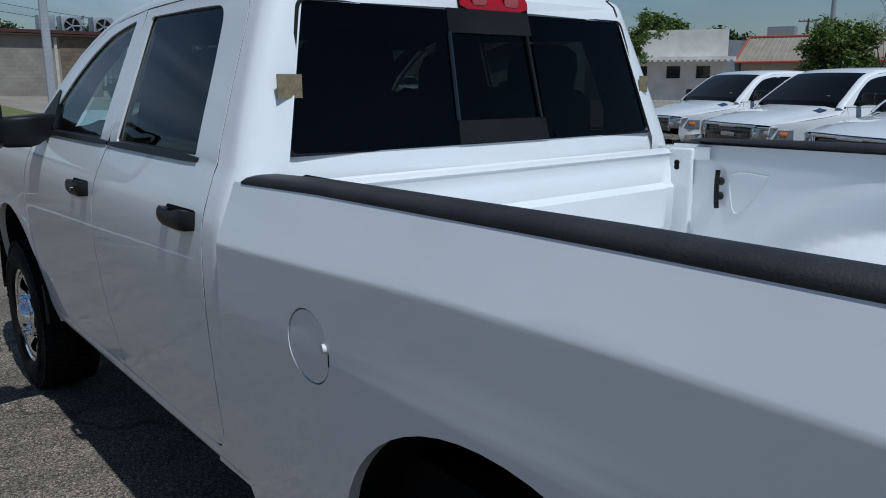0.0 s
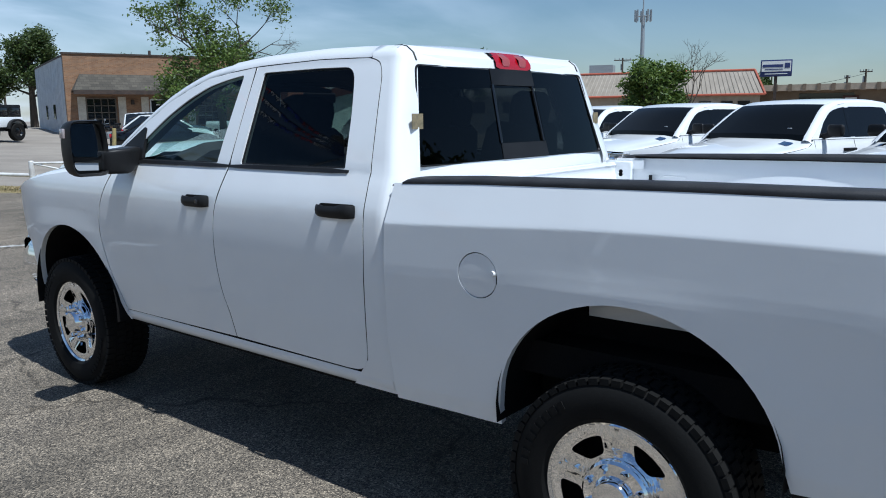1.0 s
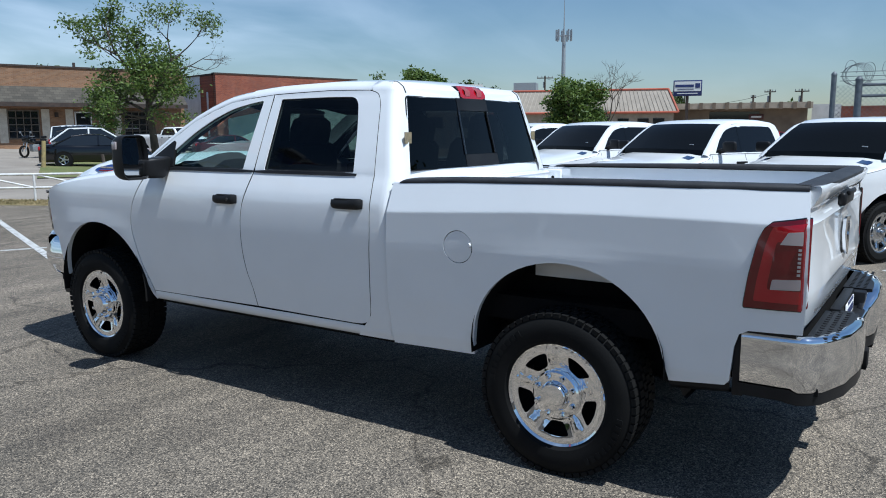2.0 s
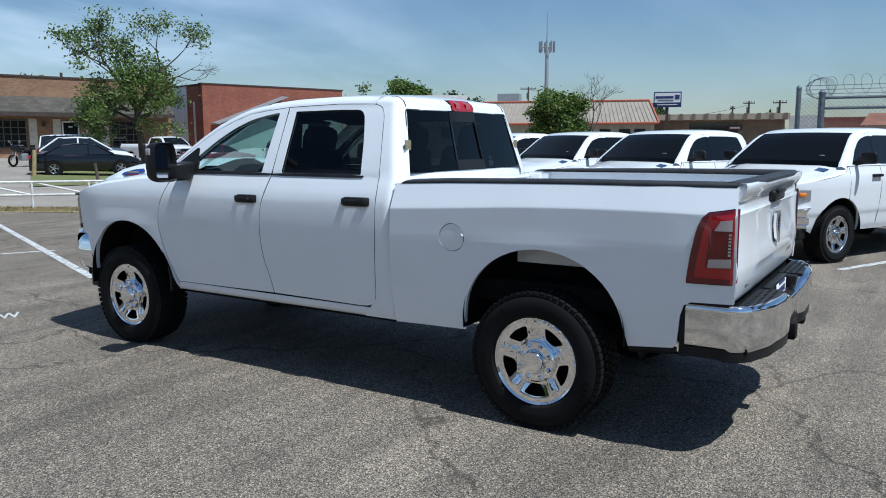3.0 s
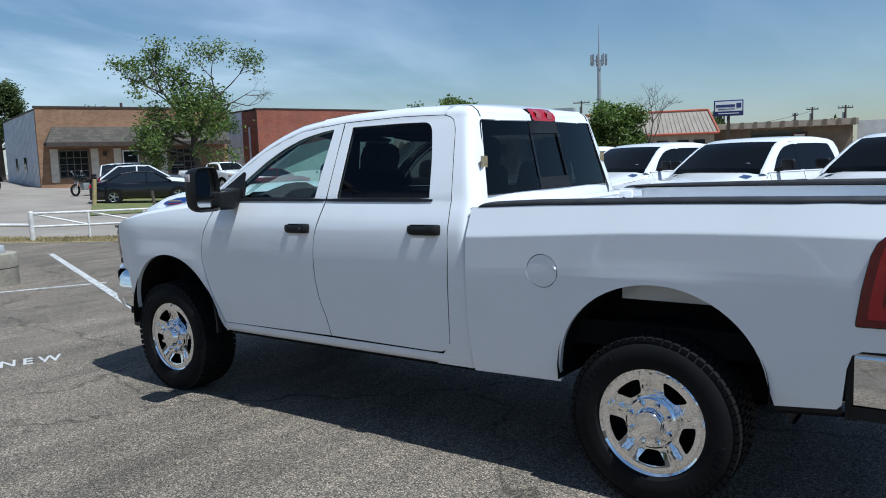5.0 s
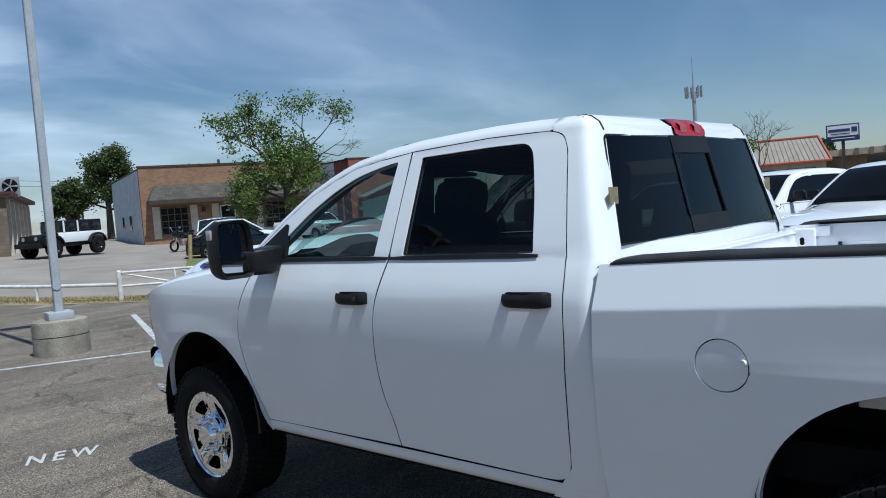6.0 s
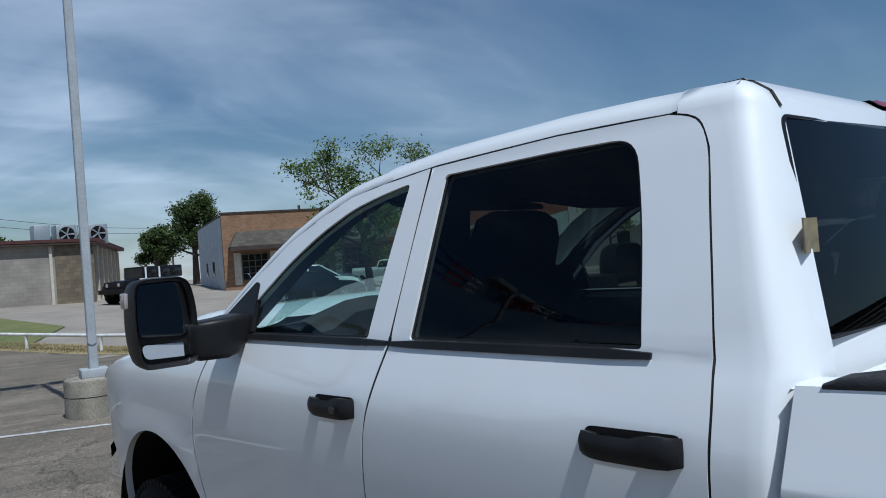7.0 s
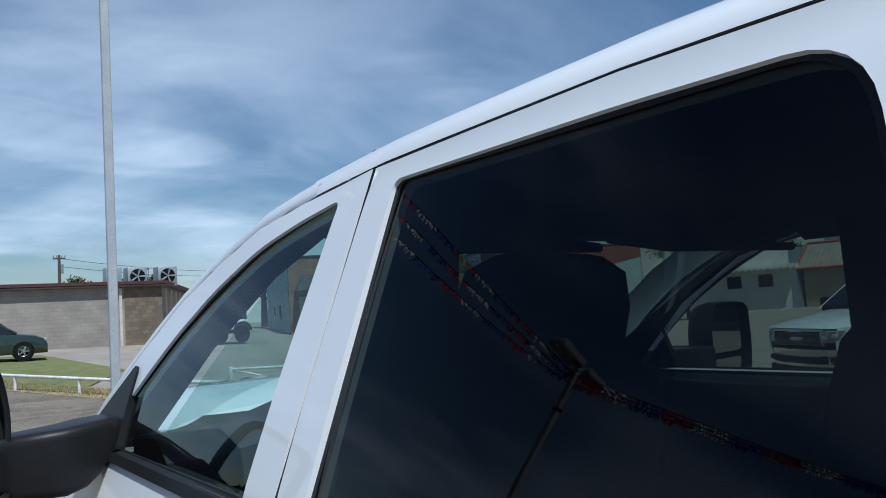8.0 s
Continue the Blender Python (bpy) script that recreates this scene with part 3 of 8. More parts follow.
def make_wheel(parent, s, y, mats, spokes=5, R=0.42, rim=0.255, width=0.285, face=1.015, name="wheel"):
    """Tyre with tread blocks, and a rim with windows between broad spokes. face: x of the rim's outer face."""
    w = new(name)
    w.parent = parent
    w.matrix_basis = Matrix.Translation((s * (face - 0.03), y, R)) @ (Matrix.Identity(4) if s > 0 else Matrix.Rotation(math.pi, 4, "Z"))
    tyre_mat, rim_mat, cap_mat = mats
    bm = bmesh.new()
    hw = width / 2
    c = -hw + 0.035
    prof = [(rim - 0.01, c + hw - 0.03), (rim + 0.008, c + hw - 0.012), (rim + 0.02, c + hw), (rim + 0.05, c + hw + 0.006), (rim + 0.09, c + hw + 0.008), (R - 0.05, c + hw), (R - 0.028, c + hw - 0.012), (R - 0.014, c + hw - 0.03), (R - 0.012, c)]
    prof += [(r, 2 * c - h) for r, h in reversed(prof[:-1])]
    lathe(bm, prof, 64)
    tyre = part("tyre", bm, tyre_mat, w, sharp=30)
    bm = bmesh.new()
    n = 60
    for i in range(n):
        a = 2 * math.pi * i / n
        for k, (x0, x1) in enumerate(((c + hw - 0.055, c + hw - 0.006), (c + 0.025, c + hw - 0.065), (c - 0.02, c + 0.017), (c - hw + 0.065, c - 0.028), (c - hw + 0.006, c - hw + 0.055))):
            off = (k % 2) * math.pi / n
            m = Matrix.Rotation(a + off, 4, "X")
            box(bm, x0, x1, -0.0165, 0.0165, R - 0.03, R - (0.008 if k in (0, 4) else 0.003), m=m)
    part("tread", bm, tyre_mat, tyre)["kind"] = "stuff"
    # raised bars of unreadable sidewall lettering
    bm = bmesh.new()
    for a0 in (0.6, 3.7):
        for k in range(9):
            m = Matrix.Rotation(a0 + k * 0.105, 4, "X")
            box(bm, c + hw + 0.006, c + hw + 0.0105, -0.011, 0.011, rim + 0.075, rim + 0.105, m=m)
    part("sidewall_mark", bm, tyre_mat, tyre)["kind"] = "stuff"
    # rim face: a disc with windows
    hole_r0, hole_r1 = rim * 0.56, rim * 0.83
    holes = []
    for k in range(spokes):
        a = 2 * math.pi * (k + 0.75) / spokes
        h0, h1 = 0.50 * math.pi / spokes, 0.56 * math.pi / spokes
        pts = [(hole_r0, -h0 * 0.72), (hole_r0, h0 * 0.72)] + [(hole_r1, h1 * q) for q in (1, 0.5, 0, -0.5, -1)]
        holes.append(fillet([(r * math.cos(a + b), r * math.sin(a + b)) for r, b in pts], [0.016, 0.016, 0.03, 0, 0, 0, 0.03], 4))

    def face_at(a, b):
        r = math.hypot(a, b)
        th = math.atan2(b, a)
        d = soft(r / rim, [(-0.1, 0.0), (0, 0.0), (0.36, 0.0), (0.44, -0.010), (0.52, -0.018), (0.70, -0.002), (0.86, 0.010), (0.93, 0.016), (1.0, 0.012), (1.1, 0.0)], 0.04)
        q = (th / (2 * math.pi) * spokes - 0.75) % 1.0
        ridge = math.exp(-((q - 0.5) / 0.10) ** 4)
        d += 0.010 * ridge * interp(r / rim, [(0.42, 0), (0.52, 1), (0.80, 1), (0.88, 0)])
        return (d, a, b)

    disc = [(rim * math.cos(2 * math.pi * i / 64), rim * math.sin(2 * math.pi * i / 64)) for i in range(64)]
    bm2, nn = sheet(disc, holes, face_at, (0.014, 0.014), 0.045, (1, 0, 0))
    finish(bm2, "rim", rim_mat, w, normals=nn)
    bm = bmesh.new()
    lathe(bm, [(rim + 0.004, 0.008), (rim + 0.010, 0.014), (rim + 0.004, 0.02), (rim - 0.006, 0.014), (rim - 0.012, -0.05), (rim - 0.03, -0.16)], 64)
    part("rim_lip", bm, rim_mat, w)
    bm = bmesh.new()
    lathe(bm, [(rim - 0.01, -0.11), (0.02, -0.11)], 32)
    lathe(bm, [(0.14, -0.10), (0.14, -0.07), (0.06, -0.06)], 32)
    part("brake_disc", bm, DARK, w)
    bm = bmesh.new()
    hub = 0.125 if spokes == 5 else 0.06
    lathe(bm, [(hub, -0.01), (hub, 0.012), (hub * 0.93, 0.02), (hub * 0.62, 0.022), (hub * 0.56, 0.045), (hub * 0.50, 0.056), (hub * 0.3, 0.060), (0.001, 0.061)], 40)
    capo = part("centre_cap", bm, cap_mat, w, "chrome centre cap with lug covers" if spokes == 5 else "")
    if spokes == 5:
        bm = bmesh.new()
        lathe(bm, [(0.0155, 0.0), (0.0145, 0.020), (0.010, 0.028), (0.001, 0.030)], 8)
        lug = part("lug_cover", bm, cap_mat, capo)
        for k in range(8):
            a = 2 * math.pi * (k + 0.5) / 8
            o = lug if k == 0 else lug.copy()
            if k:
                scene.collection.objects.link(o)
            o.matrix_basis = Matrix.Translation((0.015, 0.100 * math.cos(a), 0.100 * math.sin(a)))
    return w


def door_handle(parent, s, y0, y1, z, wfun, name="handle"):
    """Grip on two feet, with a dark patch behind it for the cup."""
    w0 = wfun((y0 + y1) / 2, z)
    bm = bmesh.new()
    rows = []
    L = y1 - y0
    for i in range(13):
        t = i / 12
        y = y0 + L * t
        h = 0.030 * (1 - (0.45 if t > 0.5 else 0.12) * (2 * t - 1) ** 6)
        top = h - interp(t, [(0.30, 0.0), (0.38, 0.010), (0.80, 0.010), (0.92, 0.002)])
        out = 0.038 - 0.012 * (2 * t - 1) ** 4 - (0.016 if i in (0, 12) else 0)
        back = 0.022 if 3 < i < 10 else 0.0
        row = []
        for a, b in ((back, top - 0.006), (out - 0.008, top), (out - 0.001, top - 0.009), (out + 0.002, 0), (out, -h * 0.6), (out - 0.008, -h), (back, -h * 0.75)):
            row.append((s * (w0 + a), y, z + b))
        rows.append(row)
    loft(bm, rows, close_u=True, cap=True)
    h = part(name, bm, BLACKP, parent, "black plastic pull handle", 50)
    bm = bmesh.new()
    # no recess: a sheet on the door skin, coloured near black for the cup's shade
    bm2, nn = sheet(fillet([(y0 + 0.004, z - 0.027), (y1 - 0.006, z - 0.027), (y1 - 0.006, z + 0.026), (y0 + 0.004, z + 0.029)], 0.020), [], lambda a, b: (s * (wfun(a, b) + 0.0025), a, b), (0.05, 0.05), 0.004, (s, 0, 0))
    bm.free()
    finish(bm2, "handle_cup", DARK, parent, "dark patch for the shade in the handle cup", normals=nn)
    return h


STEPS_SIDE = ((0.0, 0.001), (0.006, 0.016), (0.025, 0.036), (0.060, 0.052))
STEPS_REAR = ((0.0, 0.0), (0.008, 0.022), (0.024, 0.055), (0.060, 0.082))


truck = thing("pickup_truck", "white four-door heavy duty pickup with chrome wheels parked on asphalt", "pickup truck")

for s in (-1, 1):
    out = (s, 0, 0)
    place = lambda a, b, s=s: (s * side_w(a, b), a, b)
    bplace = lambda a, b, s=s: (s * bed_w(a, b), a, b)
    fd = panel("front_door", FDOOR, [FWIN], place, WHITE, truck, "white front door with clear window", (0.07, 0.02), 0.03, out)
    rd = panel("rear_door", RDOOR, [RWIN], place, WHITE, truck, "white rear door with tinted window", (0.07, 0.02), 0.03, out)
    panel("front_fender", FENDER, [], place, WHITE, truck, "", (0.03, 0.012), 0.03, out)
    fuel = [(0.566 + 0.0885 * math.cos(2 * math.pi * i / 48), 1.114 + 0.0865 * math.sin(2 * math.pi * i / 48)) for i in range(48)]
    bed_side = panel("bed_side", BEDSIDE, [fuel] if s < 0 else [], bplace, WHITE, truck, "white bed side with wheel arch", (0.05, 0.008), 0.03, out)
    if s < 0:
        ring = [(0.566 + 0.0845 * math.cos(2 * math.pi * i / 48), 1.114 + 0.0825 * math.sin(2 * math.pi * i / 48)) for i in range(48)]
        panel("fuel_door", ring, [], lambda a, b: (-(bed_w(a, b) - 0.002), a, b), WHITE, bed_side, "round white fuel door", (0.03, 0.02), 0.02, out)
        bm = bmesh.new()
        lathe(bm, [(0.10, -0.002), (0.10, 0.0), (0.075, 0.0)], 48, (-(bed_w(0.566, 1.114) - 0.024), 0.566, 1.114))
        part("fuel_ring", bm, DARK, bed_side)
        bm = bmesh.new()
        tube(bm, (-bed_w(0.5, 1.11) + 0.006, 0.494, 1.128), (-bed_w(0.5, 1.11) - 0.006, 0.497, 1.128), 0.013, 0.010, 14)
        part("finger_notch", bm, WHITE, bed_side)
        bm = bmesh.new()
        box(bm, -bed_w(0.48, 1.11) - 0.0015, -bed_w(0.48, 1.11) + 0.01, 0.478, 0.482, 1.090, 1.122, 0.002)
        part("finger_gap", bm, DARK, bed_side)
    # glass, belt strips
    gl = lambda a, b, s=s: (s * (side_w(a, b) - 0.010), a, b)
    g1 = panel("window_glass", FWIN, [], gl, GLASS_CLEAR, fd, "lightly tinted side glass", (0.1, 0.05), 0.0, out)
    g2 = panel("window_glass", RWIN, [], gl, GLASS_TINT, rd, "dark tinted side glass", (0.1, 0.05), 0.0, out)
    for par, win, k in ((fd, FWIN, 0), (rd, RWIN, 1)):
        bm = bmesh.new()
        n = len(win)
        cx, cz = sum(p[0] for p in win) / n, sum(p[1] for p in win) / n
        rows = []
        for p in win:
            q = Vector((p[0] - cx, p[1] - cz))
            i1, i0 = q * (1 - 0.009 / q.length), q * (1 + 0.002 / q.length)
            rows.append([(s * (side_w(cx + v.x, cz + v.y) - d), cx + v.x, cz + v.y) for v, d in ((i0, 0.002), (i0, 0.006), (i1, 0.007), (i1, 0.012))])
        loft(bm, rows, close_v=True)
        part("window_seal", bm, BLACKP, par)
    for par, y0, y1 in ((fd, 2.128, 3.15), (rd, 1.292, 2.110)):
        bm = bmesh.new()
        rows = []
        for i in range(9):
            y = y0 + (y1 - y0) * i / 8
            z = 1.462
            t = 0.6 if i in (0, 8) else 1.0
            rows.append([(s * (side_w(y, z + b) + a), y, z + b) for a, b in ((-0.008, -0.008 * t), (0.006, -0.007 * t), (0.009, 0.0), (0.006, 0.011 * t), (-0.010, 0.015 * t))])
        loft(bm, rows, close_u=True, cap=True)
        part("belt_strip", bm, BLACKP, par)
    for par, o in ((fd, FDOOR), (rd, RDOOR)):
        bm = bmesh.new()
        pts = [(s * (side_w(p[0], p[1]) - 0.007), p[0], p[1]) for p in o]
        pipe(bm, pts + pts[:1], 0.0058, 6)
        part("door_seal", bm, BLACKP, par, "black rubber door seal")
    door_handle(fd, s, 2.222, 2.430, 1.288, side_w)
    door_handle(rd, s, 1.204, 1.432, 1.303, side_w)
    if s < 0:
        bm = bmesh.new()
        tube(bm, (-side_w(2.26, 1.288) - 0.045, 2.262, 1.289), (-side_w(2.26, 1.288) - 0.0535, 2.262, 1.289), 0.010, 0.009, 14)
        part("key_lock", bm, GLOSSB, fd)
    # sill under the doors
    bm = bmesh.new()
    rows = []
    for i in range(24):
        y = 3.17 - (3.17 - 1.06) * i / 23
        rows.append([(s * (soft(z, SIDE) - d), y, z) for z, d in ((0.588 if y > 1.24 else 0.60, 0.006), (0.575, 0.0), (0.55, 0.0), (0.53, 0.006), (0.518, 0.03), (0.515, 0.10))])
    loft(bm, rows)
    part("sill", bm, WHITE, truck)
    # rear corner of the cab, from door edge round to the back window and over the roof's edge to the seam
    rows = [[(s * x, y, z) for x, y in [pillar_pt(c, z) for c in range(13)]] for z in (0.525, 0.56, 0.60, 0.66, 0.75, 0.85, 0.95, 1.05, 1.15, 1.22, 1.27, 1.285, 1.30, 1.33, 1.38, 1.43, 1.46, 1.52, 1.60, 1.70, 1.76, 1.80, 1.83)]
    for u in (0.25, 0.45, 0.6, 0.7, 0.8, 0.87, 0.94, 1.0):
        row = []
        for c in range(13):
            t = max(0.0, (c - 4) / 8)
            z = 1.83 + u * (1.942 - 0.037 * t * t - 1.83)
            row.append((s * pillar_pt(c, z)[0], pillar_pt(c, z)[1], z))
        rows.append(row)
    top = rows[-1]
    for j in (1, 2, 3):
        row = []
        for c in range(13):
            a, b = top[max(1, c - 1)], top[min(12, c + 1)]
            d = Vector((b[0] - a[0], b[1] - a[1])).normalized()
            n = Vector((d.y, -d.x)) * s
            if c < 4:
                n = Vector((-s, 0))
            elif c == 12:
                n = Vector((0, 1))
            elif n.y < -0.2 or n.x * s > 0.05:
                n = -n
            k = max(0.0, (c - 4) / 8) ** 2
            st = [STEPS_SIDE[j][q] + (STEPS_REAR[j][q] - STEPS_SIDE[j][q]) * k for q in (0, 1)]
            lift = interp(top[c][1], [(1.25, 0.0), (1.32, 0.006)])
            row.append((top[c][0] + n.x * st[0], top[c][1] + n.y * st[0], top[c][2] + st[1] + lift))
        rows.append(row)
    bm = bmesh.new()
    loft(bm, rows)
    part("cab_corner", bm, WHITE, truck, "", 75)

# roof: a rim round the sides and the rear, and a panel inside it
def rim_curve():
    pts = [(soft(dtop(y), HOUSE, 0.01), y, dtop(y), 0.0) for y in (2.30, 2.16, 2.06, 1.95, 1.80, 1.63, 1.50, 1.40, 1.32, 1.27)]
    pts += [(*corner_curve(k / 10), (k / 10) ** 2) for k in range(11)]
    pts += [(x, 1.110 + 0.0066 * (x / 0.69) ** 2, 1.905, 1.0) for x in (0.60, 0.45, 0.30, 0.15, 0.0)]
    return pts


RIM = rim_curve()


def rim_row(i, lift=0.0):
    """Points across the rim at its i-th station, from the edge inward."""
    a, b = RIM[max(0, i - 1)], RIM[min(len(RIM) - 1, i + 1)]
    d = Vector((b[0] - a[0], b[1] - a[1])).normalized()
    n = Vector((d.y, -d.x))
    if n.x > 0.01 or (abs(n.x) <= 0.01 and n.y < 0):
        n = -n
    x, y, z, k = RIM[i]
    tuck = 0.0
    return [(x + n.x * (u[0] + (v[0] - u[0]) * k), y + n.y * (u[0] + (v[0] - u[0]) * k), z + u[1] + (v[1] - u[1]) * k + lift - (tuck if u[0] == 0 else 0.0)) for u, v in zip(STEPS_SIDE, STEPS_REAR)]


half_rim = [rim_row(i) for i in range(len(RIM))]
for s in (-1, 1):
    bm = bmesh.new()
    we = side_w(1.2, 1.942)
    last = [(we - a, 1.300, 1.9463 + b) for a, b in STEPS_SIDE]
    loft(bm, [[(s * x, y, z) for x, y, z in r] for r in half_rim[:9] + [last]])
    part("roof_rim", bm, WHITE, truck, "white roof edge", 75)
rear = half_rim[20:]
bm = bmesh.new()
loft(bm, [[(-x, y, z) for x, y, z in r] for r in rear] + rear[-2::-1])
part("rear_header", bm, WHITE, truck, "white roof header over the back window", 75)
inner = [r[3] for r in half_rim]
bm = bmesh.new()
rows = []
for y in (2.30, 2.16, 2.06, 1.95, 1.80, 1.63, 1.50, 1.40, 1.32, 1.27):
    e = inner[[p[1] for p in RIM].index(y)]
    rows.append((e[0], y, e[2]))
for p in inner[10:21]:
    if p[1] < rows[-1][1] - 0.003:
        rows.append(p)
out = []
for hw, y, ze in rows:
    zc = interp(y, [(1.160, 1.980), (1.172, 1.987), (1.20, 2.002), (1.27, 2.020), (1.40, 2.032), (1.63, 2.040), (2.06, 2.031), (2.30, 2.010)])
    out.append([(hw * a, y, ze + (zc - ze) * (1 - abs(a) ** 2.4)) for a in [k / 10 for k in range(-10, 11)]])
out.append([(p[0], 1.162, 1.972) for p in out[-1]])
loft(bm, out)
part("roof", bm, WHITE, truck, "white roof panel", 60)
for s in (-1, 1):
    line = half_rim[20][1:3] + inner[20:8:-1]
    bm = bmesh.new()
    pipe(bm, [(s * p[0], p[1], p[2] - 0.0045 * min(1.0, j / 6)) for j, p in enumerate(line)], 0.0055, 6)
    part("roof_ditch", bm, BLACKP, truck, "black roof seam strip")
for s in (-1, 1):
    # front pillar
    bm = bmesh.new()
    rows = []
    for y in (2.26, 2.36, 2.46, 2.56, 2.66, 2.78, 2.90, 3.02, 3.14, 3.26, 3.36):
        z0 = dtop(y)
        w0 = (soft(z0, HOUSE, 0.01) if z0 > 1.46 else 0.95)
        rows.append([(s * (w0 - a), y + c, z0 + b) for a, b, c in ((0.004, -0.012, 0), (0.0, 0.001, 0), (0.006, 0.018, 0.0), (0.03, 0.036, 0.012), (0.075, 0.046, 0.05), (0.09, 0.038, 0.055))])
    loft(bm, rows)
    part("front_pillar", bm, WHITE, truck, "", 60)
# windscreen
bm = bmesh.new()
rows = []
for i in range(9):
    t = i / 8
    y0, z0 = 2.30 + (3.42 - 2.30) * t, 1.985 - (1.985 - 1.405) * t ** 1.15
    w0 = 0.70 + 0.10 * t
    rows.append([(x * w0, y0 - 0.16 * t * x * x - 0.05 * x * x, z0 - 0.03 * x * x * (1 - t)) for x in [k / 6 for k in range(-6, 7)]])
loft(bm, rows)
ws = part("windscreen", bm, GLASS_CLEAR, truck, "clear windscreen")
ws.visible_shadow = False
bm = bmesh.new()
loft(bm, [[(x * 0.72, 2.22 + dy - 0.05 * x * x, 2.012 + dz - 0.03 * x * x) for x in [k / 6 for k in range(-6, 7)]] for dy, dz in ((0, 0.008), (0.05, 0.0), (0.09, -0.022), (0.085, -0.045))])
part("roof_header", bm, WHITE, truck)

# back window: fixed side panes, slider in the middle, in the plane of the cab's back
def back_pt(x, z, d=0.0):
    return (x, 1.012 + (z - 1.46) * 0.235 - d + 0.02 * (x / 0.75) ** 2 - 0.012, z)


BW = fillet([(-0.802, 1.487), (-0.700, 1.905), (0.700, 1.905), (0.802, 1.487)], 0.03, 5)
for nm, o, mt, lab in (("back_glass", fillet([(-0.805, 1.487), (-0.702, 1.905), (-0.185, 1.912), (-0.205, 1.487)], [0.03, 0.03, 0, 0], 5), GLASS_BACK, "dark fixed back glass"),
                       ("back_glass", fillet([(0.205, 1.487), (0.185, 1.912), (0.702, 1.905), (0.805, 1.487)], [0, 0, 0.03, 0.03], 5), GLASS_BACK, "dark fixed back glass"),
                       ("slider_glass", [(-0.203, 1.560), (-0.188, 1.835), (0.170, 1.835), (0.185, 1.560)], GLASS_BACK, "sliding middle pane")):
    g = panel(nm, o, [], lambda a, b, k=(0.0 if nm == "back_glass" else -0.004): back_pt(a, b, k), mt, truck, lab, (0.1, 0.1), 0.0, (0, -1, 0))
for nm, o in (("slider_header", [(-0.187, 1.835), (-0.183, 1.912), (0.183, 1.912), (0.187, 1.835)]), ("slider_sill", [(-0.205, 1.488), (-0.200, 1.560), (0.200, 1.560), (0.205, 1.488)])):
    panel(nm, o, [], lambda a, b: back_pt(a, b, 0.003), BLACKP, truck, "matt black slider frame", (0.1, 0.1), 0.01, (0, -1, 0))
for xa, za, xb, zb in ((0.178, 1.56, 0.163, 1.835), (-0.20, 1.56, -0.186, 1.835)):
    bm = bmesh.new()
    tube(bm, back_pt(xa, za, 0.002), back_pt(xb, zb, 0.002), 0.008, seg=6)
    part("slider_rail", bm, GLOSSB, truck)
bm = bmesh.new()
n = len(BW)
rows = []
for p in BW:
    q = Vector((p[0], p[1] - 1.7))
    rows.append([back_pt(q.x * k, 1.7 + q.y * (1 + (k - 1) * 1.6), d) for k, d in ((1.022, -0.012), (1.018, 0.006), (1.004, 0.007), (0.992, -0.004))])
loft(bm, rows, close_v=True)
part("back_seal", bm, BLACKP, truck)
# cab back: white frame round the window, wall below it
frame_o = [(-0.86, 1.40), (-0.84, 1.50), (-0.725, 1.88), (-0.67, 1.955), (0.67, 1.955), (0.725, 1.88), (0.84, 1.50), (0.86, 1.40)]
panel("cab_back", frame_o, [[(p[0] * 1.01, 1.7 + (p[1] - 1.7) * 1.016) for p in BW]], lambda a, b: back_pt(a, b, -0.006), WHITE, truck, "", (0.1, 0.05), 0.01, (0, -1, 0))
panel("cab_back_lower", [(-0.90, 0.55), (-0.815, 1.41), (0.815, 1.41), (0.90, 0.55)], [], lambda a, b: (a, 1.018, b), WHITE, truck, "", (0.3, 0.2), 0.01, (0, -1, 0))
# stop lamp in the roof's rear edge
PINKLENS = principled("pink_lens", (0.30, 0.07, 0.07), 0.1, 0.0, 0.0, 0.5)
lamp = new("stop_lamp")
lamp.parent = truck
lamp.location.y = 0.008
for nm, x0, x1, mt in (("lens", -0.125, 0.185, REDLENS), ("lens", -0.07, -0.005, PINKLENS), ("lens", 0.075, 0.14, PINKLENS)):
    bm = bmesh.new()
    k = 0.0 if mt is REDLENS else 0.003
    rows = []
    for i in range(9):
        x = x0 + (x1 - x0) * i / 8
        e = 0.012 if i in (0, 8) else 0.0
        a = 0.0 if mt is REDLENS else 0.016
        rows.append([(x, 1.172 - a * 0.8, 1.993 + k - e - a * 0.5), (x, 1.150 - k - a * 0.5, 1.993 + k - e - a * 0.6), (x, 1.117 - k, 1.967 + k), (x, 1.101 - k + a * 0.2, 1.930 + e + a), (x, 1.099, 1.911 + e + a), (x, 1.115, 1.909 + e + a)])
    loft(bm, rows)
    part(nm, bm, mt, lamp, "red lens" if mt is REDLENS else "clear cargo lamp lens")
bm = bmesh.new()
rows = []
for i in range(2):
    x = -0.128 + 0.316 * i
    rows.append([(x, 1.174, 1.990), (x, 1.152, 1.990), (x, 1.120, 1.964), (x, 1.104, 1.930), (x, 1.102, 1.908)])
loft(bm, rows)
part("bezel", bm, BLACKP, lamp)

